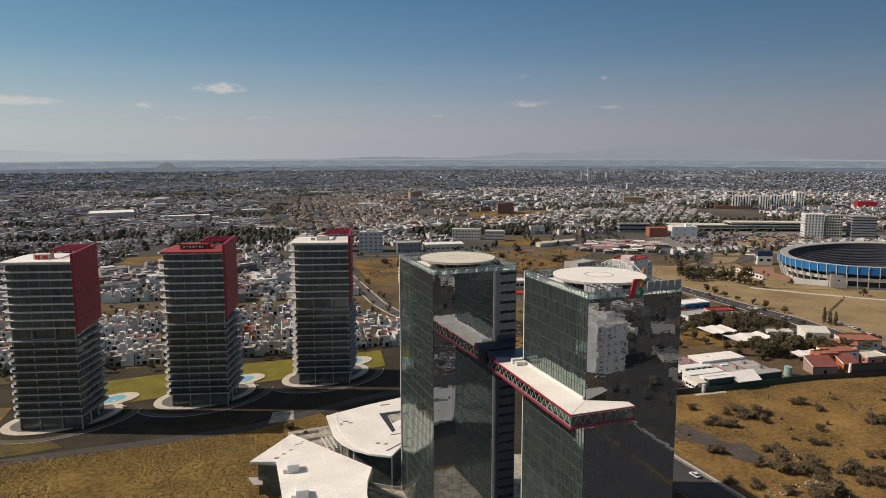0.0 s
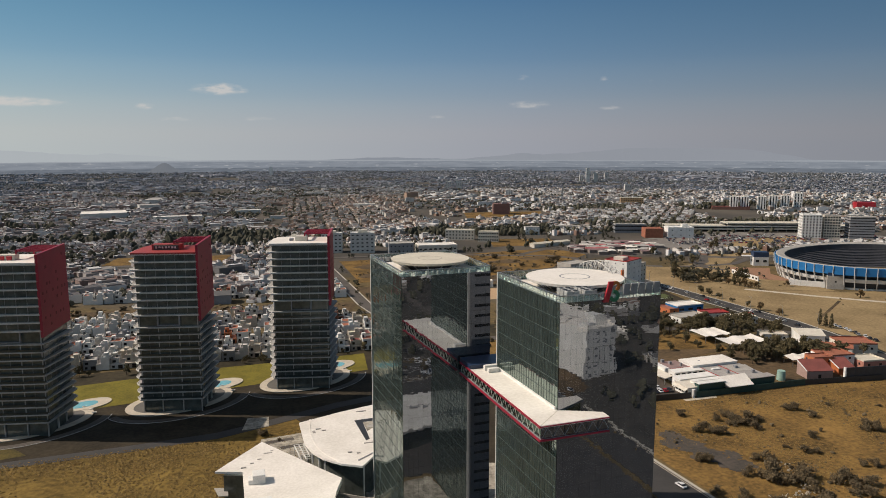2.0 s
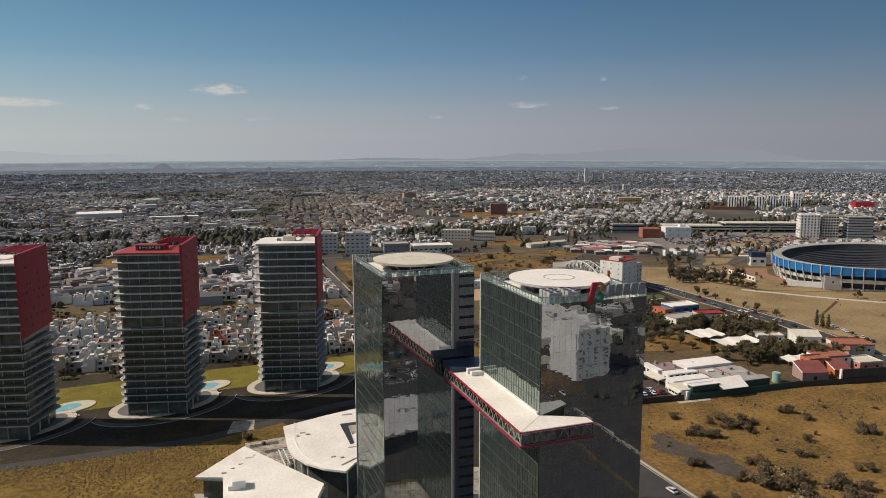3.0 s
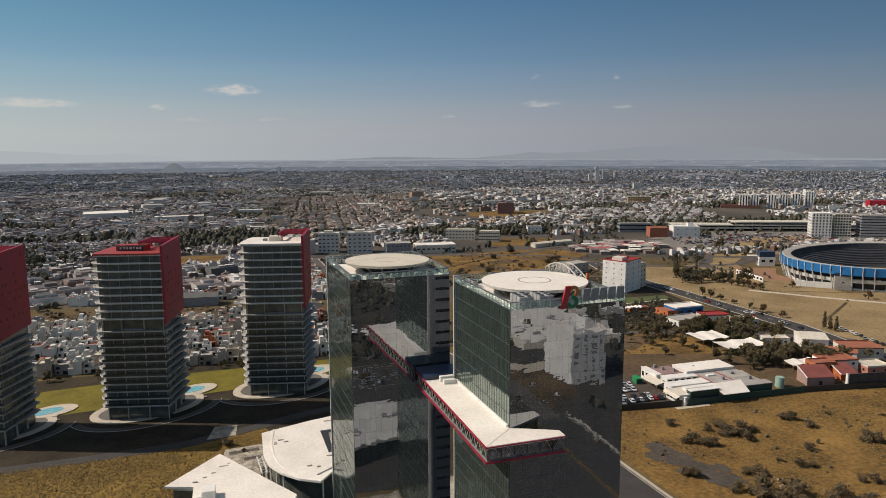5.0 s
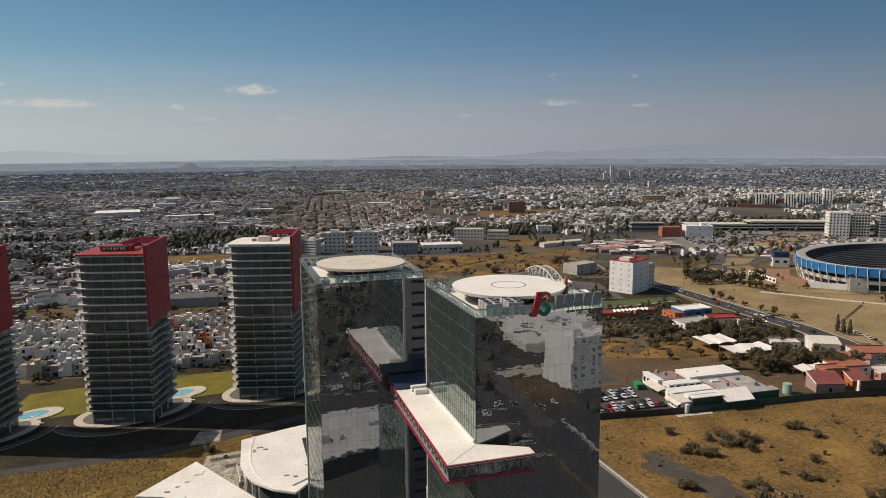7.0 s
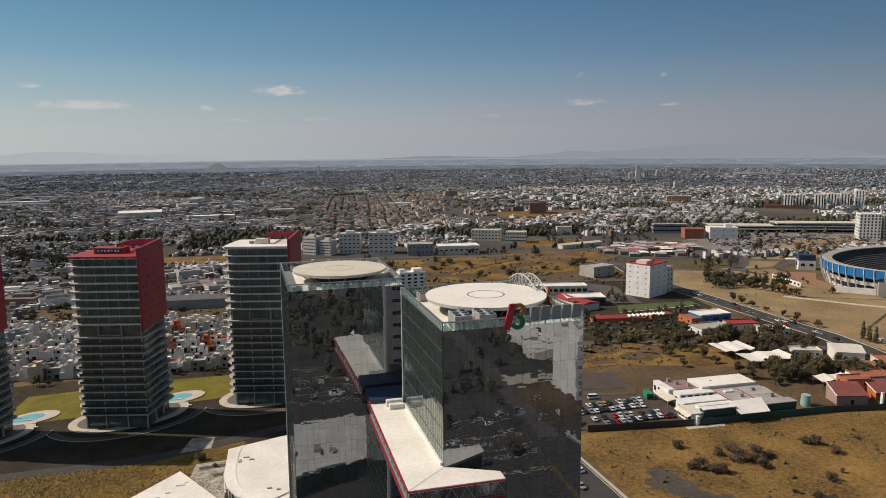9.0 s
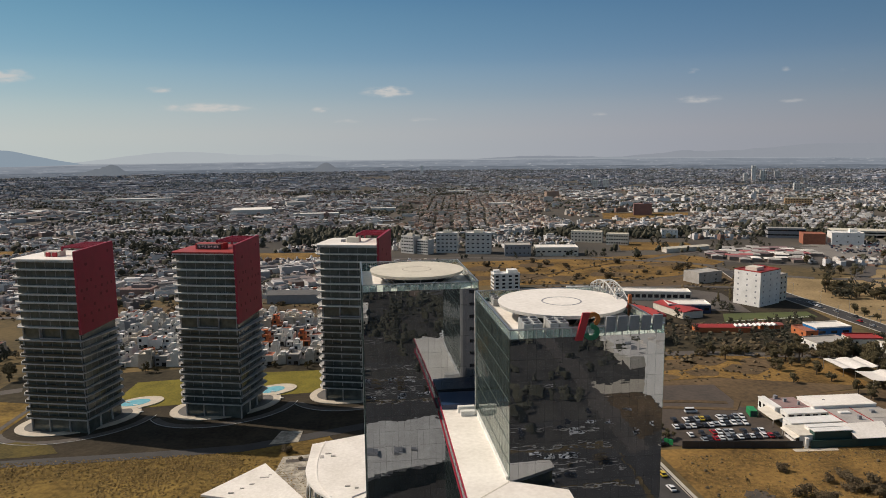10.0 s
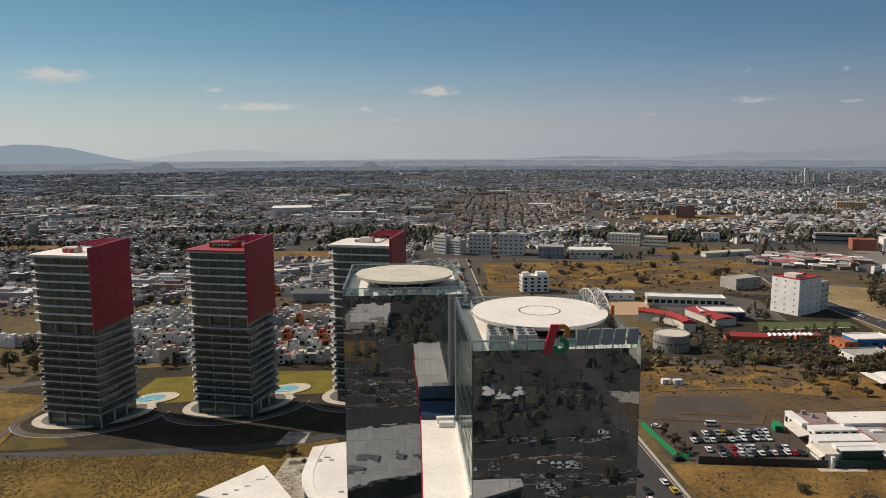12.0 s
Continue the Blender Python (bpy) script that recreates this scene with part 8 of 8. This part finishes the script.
# groves and belts among the far blocks: x0, x1, y0, y1, how many, crown radius
groves = []
for x0, x1, y0, y1, m, r in ((-60, 90, 885, 1045, 420, 3.6), (90, 200, 900, 1010, 90, 3.2), (350, 480, 895, 970, 170, 3.6), (262, 340, 905, 990, 110, 3.4), (480, 620, 880, 905, 40, 3.2), (560, 640, 930, 1010, 80, 3.4), (620, 1000, 905, 960, 120, 3.6),
                             (900, 1260, 1165, 1230, 160, 3.8), (600, 800, 1190, 1290, 130, 3.6), (-330, -60, 1000, 1060, 150, 3.4), (-480, -200, 1180, 1230, 130, 3.4), (-500, -160, 890, 940, 130, 3.2), (240, 460, 770, 800, 26, 2.8), (540, 700, 640, 700, 34, 2.6), (620, 760, 800, 830, 22, 2.8)):
    gx, gy = rs.uniform(x0, x1, m), rs.uniform(y0, y1, m)
    gr = r * rs.uniform(0.6, 1.35, m)
    groves.append(np.stack([gx, gy, gr, gr * rs.uniform(1.6, 2.8, m)], 1))
GROVES = np.concatenate(groves)
joined_crowns("city_trees", np.concatenate([crowns(420, 2100, 8, 15, (0.52, 1.1, 0.4, 0.6, 0.30), 2.7), GROVES]), FARLEAF, "dusty green trees between the houses")
joined_crowns("far_city_trees", crowns(2100, 3950, 17, 25, (0.40, 0.9, 0.25, 0.5, 0.25), 3.2), HAZELEAF, "haze-paled trees of the far city")

sheet("plaza", [(57.5, 150), (84.5, 150), (84.5, 193), (57.5, 193)], 0.35, STAINED, "worn pale plaza before the glass tower", "pavement")

# the town behind the camera, seen in the mirror glass
earlier = set(bpy.data.objects)
n = 2600
bx, by = rs.uniform(-700, 1300, n), rs.uniform(-1400, -190, n)
blk = np.stack([bx, by, rs.uniform(7, 22, n), rs.uniform(8, 16, n), rs.uniform(3, 7, n), rs.normal(0, 0.2, n), np.zeros(n)], 1)
joined_boxes("south_city_houses", blk, HOUSES, "dense low town houses south of the towers", "houses")
nb = 3000
tx, ty = rs.uniform(-700, 1300, nb), rs.uniform(-1400, -70, nb)
joined_crowns("south_city_trees", np.stack([tx, ty, rs.uniform(2, 4, nb), rs.uniform(5, 9, nb)], 1), FARLEAF, "dusty green trees south of the towers")
SOUTHSOIL = mat("grey_trampled_soil", (0.085, 0.078, 0.068), (0.04, 0.037, 0.034), 0.95, scale=0.02, fine=0.12, spec=0.1)
sheet("dark_field", [(-420, -900), (900, -900), (900, 18), (151, 18), (151, 10), (-31, 10), (-31, 18), (-32, 163), (-420, 163)], 0.1, SOUTHSOIL, "grey trampled land south of the towers", "field")
sheet("dark_field", [(170.5, 18.3), (700, 18.3), (700, 108), (170.5, 108)], 0.1, SOUTHSOIL, "grey trampled land beside the road", "field")
sheet("car_park", [(-30, 43.5), (150, 43.5), (150, 148), (70, 148), (40, 140), (-30, 120)], 0.2, ASPHALT, "dark car park south of the towers", "pavement")
road("road", [(-420, 24), (-31, 26), (151, 27)], 28, 0.24, ASPHALT, "wide asphalt avenue south of the car park")
for yy, lab in ((43, "grey kerb along the avenue"), (30, "grey kerb of the planted median"), (24, "grey kerb of the planted median"), (9.6, "grey kerb along the avenue")):
    road("kerb", [(-420, yy - 2), (-31, yy), (60, yy + 0.6), (150, yy)], 0.6, 0.42, LOWSLAB, lab, "kerb")
for i, x in enumerate(range(-24, 150, 11)):
    plant(BUSHES[i % 4], x, 27 + rnd.uniform(-1, 1), rnd.uniform(0.8, 1.3), rnd)
for yy in (-14, -66):
    road("road", [(-260, yy - 8), (20, yy), (150, yy + 2)], rnd.uniform(5, 9), 0.2, ASPHALT, "dark service lane on the open land")
    road("kerb", [(-260, yy - 2.6), (20, yy + 5.4), (150, yy + 7.4)], 0.7, 0.36, LOWSLAB, "grey kerb along the service lane", "kerb")
n = 900
tx, ty = rs.uniform(176, 520, n), rs.uniform(-190, 100, n)
ok = (np.array([noise.noise((a * 0.02, b * 0.02, 7)) for a, b in zip(tx, ty)]) > -0.05) & ~((tx < 216) & (ty < -10) & (ty > -62))
joined_crowns("south_scrub", np.stack([tx, ty, rs.uniform(1.5, 4, n), rs.uniform(2.5, 7, n)], 1)[ok], FARLEAF, "dark trees on the land beside the road")
n = 150
hx, hy = rs.uniform(225, 560, n), rs.uniform(-190, 60, n)
joined_boxes("south_sheds", np.stack([hx, hy, rs.uniform(6, 18, n), rs.uniform(5, 10, n), rs.uniform(3, 6, n), rs.normal(0.3, 0.1, n), np.zeros(n)], 1), HOUSES, "scattered low houses beside the road", "houses")
hall = thing("pale_hall", 0, 0, 0, "low hall with wide pale roof and curved front", "hall")
front = [(104, 84), (104, 116), (91, 121), (76, 124.5), (64, 129), (52, 135), (42, 138), (42, 88), (60, 85), (80, 82)]
bm = B()
prism(bm, front, 7.2, 8.0)
part("roof", bm, HWHITE, hall)
bm = B()
prism(bm, [(x + (74 - x) * 0.06, y + (106 - y) * 0.06) for x, y in front], 0.1, 7.2)
part("glass_wall", bm, GLASS_T, hall)
for bx0, by0, l, w in ((52, 112, 8, 4), (66, 110, 3, 5), (72, 112, 2, 2), (50, 121, 5, 3), (86, 100, 9, 0.8)):
    bm = B()
    box(bm, bx0, bx0 + l, by0, by0 + w, 8.0, 8.9)
    part("roof_plant", bm, GREY, hall)
for x, y, w, d, h, tn in ((300, -240, 34, 26, 22, 40), (180, -300, 30, 24, 26, 0), (60, -330, 36, 26, 30, -5), (-60, -260, 40, 24, 24, 8)):
    building("south_block", x, y, w, d, h, WHITE, WHITE, "white apartment block south of the towers", "building", "south blocks", 180 + tn, floors=7, cols=0, side=0, band=True)
building("south_hall", 196, -33, 20, 24, 26, WHITE, WHITEROOF, "white slab block with grey windows south of the towers", "building", turn=172, floors=6, cols=4, side=4, win=(2.0, 1.5), winmat=GREY, extra=((-5, 0, 6, 8, 5, WHITE), (5, -6, 6, 6, 3, WHITE)))
for x0, x1, y0, y1, h in ((190, 208, -130, -84, 5), (208.2, 252, -186, -80, 5), (196, 208, -186, -130.2, 5)):
    building("south_store", (x0 + x1) / 2, (y0 + y1) / 2, x1 - x0, y1 - y0, h, CREAM, WHITEROOF, "wide low store with white roof", "store", "white stores", floors=1, cols=0, side=0, extra=((0, 0, 6, 4, 1.4, GREY), (5, 7, 3, 3, 1.2, GREY)))
sheet("plaza", [(163, -60), (206, -62), (204, -50), (164, -46)], 0.3, PAVING, "pale paved strip beside the white block", "pavement")
sheet("dry_field", [(164, -44), (184, -46), (186, -8), (164, 4)], 0.28, SCRUB, "brown trampled land beside the road", "field")
road("road", [(160, -420), (160, -120), (160, 17.5)], 9, 0.26, OLDASPHALT, "worn road running south past the open land")
n = 420
tx, ty = rs.uniform(40, 154, n), rs.uniform(-260, 4, n)
ok = np.array([noise.noise((a * 0.025, b * 0.025, 11)) for a, b in zip(tx, ty)]) > -0.08
joined_crowns("south_scrub", np.stack([tx, ty, rs.uniform(1.5, 4, n), rs.uniform(2.5, 7, n)], 1)[ok], FARLEAF, "dark trees on the land west of the road")
building("south_store", 42, -112, 28, 44, 7, CREAM, WHITEROOF, "low store with pale roof", "store", "white stores", floors=1, cols=4, side=4)
sheet("dry_field", [(26, -72), (48, -68), (52, -26), (32, -28)], 0.18, DRY, "patch of yellow dry grass", "field")
for x, y in ((104, -57), (111, -50), (118, -54)):
    tt = thing("tent", x, y, 0, "white pointed canopy tent on open ground", "tent", "white tents", 10)
    bm = B()
    quads(bm, [(-3.4, -3.4, 2.6), (3.4, -3.4, 2.6), (3.4, 3.4, 2.6), (-3.4, 3.4, 2.6), (0, 0, 6.2)], [(0, 1, 4), (1, 2, 4), (2, 3, 4), (3, 0, 4), (3, 2, 1, 0)])
    part("canvas", bm, WHITE, tt)
    for px in (-3.2, 3.2):
        for py in (-3.2, 3.2):
            bm = B()
            box(bm, px - 0.08, px + 0.08, py - 0.08, py + 0.08, 0, 2.7)
            part("post", bm, STEEL, tt)
for i in range(40):
    park(CARS[rnd.choice((0, 0, 1, 2))], rnd.uniform(-20, 145), rnd.choice((16, 19, 35, 39)), rnd.choice((0, 180)) + rnd.uniform(-3, 3), 0.25)
for i in range(12):
    park(CARS[rnd.choice((0, 1, 1, 2))], rnd.uniform(105, 182), rnd.uniform(-32, 2), rnd.choice((0, 90)) + rnd.uniform(-8, 8), 0.12)
# the southern quarter follows its own road, turned against the avenue grid
for ob in bpy.data.objects:
    if ob not in earlier and ob.parent is None:
        px, py = (72, 194) if ob is hall else (98, 150)
        ob.matrix_basis = pose(px, py, 0, 0, 0, 4.9) @ pose(-px, -py, 0) @ ob.matrix_basis


# low scrub and grass tufts over the dry fields
def scatter(n, x0, x1, y0, y1, r0, r1):
    x, y = rs.uniform(x0, x1, n), rs.uniform(y0, y1, n)
    c = np.array([noise.noise((a * 0.03, b * 0.03, 3)) for a, b in zip(x, y)])
    ok = c + rs.uniform(-0.35, 0.35, n) > 0.0
    r = rs.uniform(r0, r1, n)
    return np.stack([x, y, r, r * rs.uniform(0.8, 1.6, n)], 1)[ok]


joined_crowns("field_scrub", np.concatenate([scatter(420, 172, 400, 40, 272, 0.4, 1.1), scatter(1500, 172, 330, 110, 276, 0.2, 0.6), scatter(380, 132, 400, 620, 745, 0.6, 1.8), scatter(420, 150, 330, 390, 415, 0.6, 1.8), scatter(260, 170, 290, 357, 392, 0.4, 1.1), scatter(420, 150, 330, 402, 475, 0.8, 2.0), scatter(420, -240, 100, 530, 580, 0.6, 1.8),
                                             scatter(90, 430, 780, 260, 440, 0.4, 1.0), scatter(50, 400, 480, 470, 640, 0.5, 1.2), scatter(260, 170, 400, 565, 640, 0.7, 2.0), scatter(120, 130, 380, 620, 730, 0.5, 1.2)]), BUSHLEAF, "dark dry scrub dotted over the fields")
TUFT = foliage("grass_tufts", (0.105, 0.07, 0.025), (0.27, 0.175, 0.055))


def joined_tufts(arr):
    """Small three-sided tufts of grass in one mesh."""
    n = len(arr)
    co = np.empty((n, 4, 3))
    a0 = rs.uniform(0, 6.28, n)
    for k in range(3):
        co[:, k, 0] = arr[:, 0] + arr[:, 2] * np.cos(a0 + 2.094 * k)
        co[:, k, 1] = arr[:, 1] + arr[:, 2] * np.sin(a0 + 2.094 * k)
        co[:, k, 2] = 0.1
    co[:, 3, 0], co[:, 3, 1], co[:, 3, 2] = arr[:, 0] + rs.uniform(-0.2, 0.2, n), arr[:, 1] + rs.uniform(-0.2, 0.2, n), 0.15 + arr[:, 3]
    tri = (np.array([(0, 1, 3), (1, 2, 3), (2, 0, 3)])[None] + 4 * np.arange(n)[:, None, None]).reshape(-1, 3)
    me = bpy.data.meshes.new("grass_tufts")
    me.from_pydata(co.reshape(-1, 3).tolist(), [], tri.tolist())
    me.materials.append(TUFT)
    tagged(new("grass_tufts", me), "tufts of dry golden grass", "grass", kind="stuff")


TUFTS = np.concatenate([scatter(36000, 171, 380, 112, 276, 0.12, 0.4), scatter(80000, -160, 60, 165, 298, 0.25, 0.62), scatter(24000, -260, -100, 165, 298, 0.3, 0.8), scatter(9000, 171, 330, 150, 276, 0.2, 0.5)])
TUFTS[:, 3] *= 0.46
TUFTS[:, 2] *= 1.25
joined_tufts(TUFTS)


# pale rubble between the scrub
n = 90
line = np.array([(213, 208), (208.3, 196.4), (203, 186), (190, 187), (178, 185)])
u = rs.uniform(0, 3.999, n)
i = u.astype(int)
f = (u - i)[:, None]
pos = line[i] * (1 - f) + line[i + 1] * f + rs.normal(0, 1.3, (n, 2))
size = rs.uniform(0.25, 0.8, n)
joined_boxes("rubble", np.stack([pos[:, 0], pos[:, 1], size, size * rs.uniform(0.6, 1.2, n), size * rs.uniform(0.3, 0.8, n), rs.uniform(0, 3, n), np.full(n, 0.1)], 1), STAINED, "pale rubble stones in the dry field", "stones")


# cars parked on the far shopping lots
CARMIX = palette("far_car_paint", [(0.5, 0.5, 0.5), (0.05, 0.05, 0.055), (0.08, 0.08, 0.09), (0.25, 0.25, 0.26), (0.2, 0.03, 0.03), (0.04, 0.05, 0.08)], [(0.3, 0.3, 0.3), (0.04, 0.04, 0.04), (0.06, 0.06, 0.07), (0.15, 0.15, 0.15), (0.12, 0.02, 0.02), (0.03, 0.04, 0.06)])
n = 520
cx, cy = rs.uniform(565, 860, n), rs.uniform(690, 800, n)
cy = np.round(cy / 8) * 8 + rs.uniform(-0.5, 0.5, n)
cx = np.round(cx / 2.8) * 2.8
ok = np.hypot(cx - 820, cy - 740) > 45
ang = np.full(n, radians(-22))
rx, ry = 700 + (cx - 700) * np.cos(ang) - (cy - 745) * np.sin(ang), 745 + (cx - 700) * np.sin(ang) + (cy - 745) * np.cos(ang)
joined_boxes("parked_cars", np.stack([rx, ry, np.full(n, 1.8), np.full(n, 4.3), rs.uniform(1.3, 1.7, n), ang, np.full(n, 0.1)], 1)[ok], CARMIX, "rows of cars parked on far lots", "cars")
sheet("car_park", [(520, 712), (560, 690), (640, 660), (690, 640), (880, 610), (900, 700), (860, 760), (720, 830), (640, 850), (540, 800)], 0.12, mat("pale_worn_asphalt", (0.22, 0.20, 0.175), (0.14, 0.125, 0.11), 0.9, scale=0.03, fine=0.4), "broad grey shopping car park", "pavement")
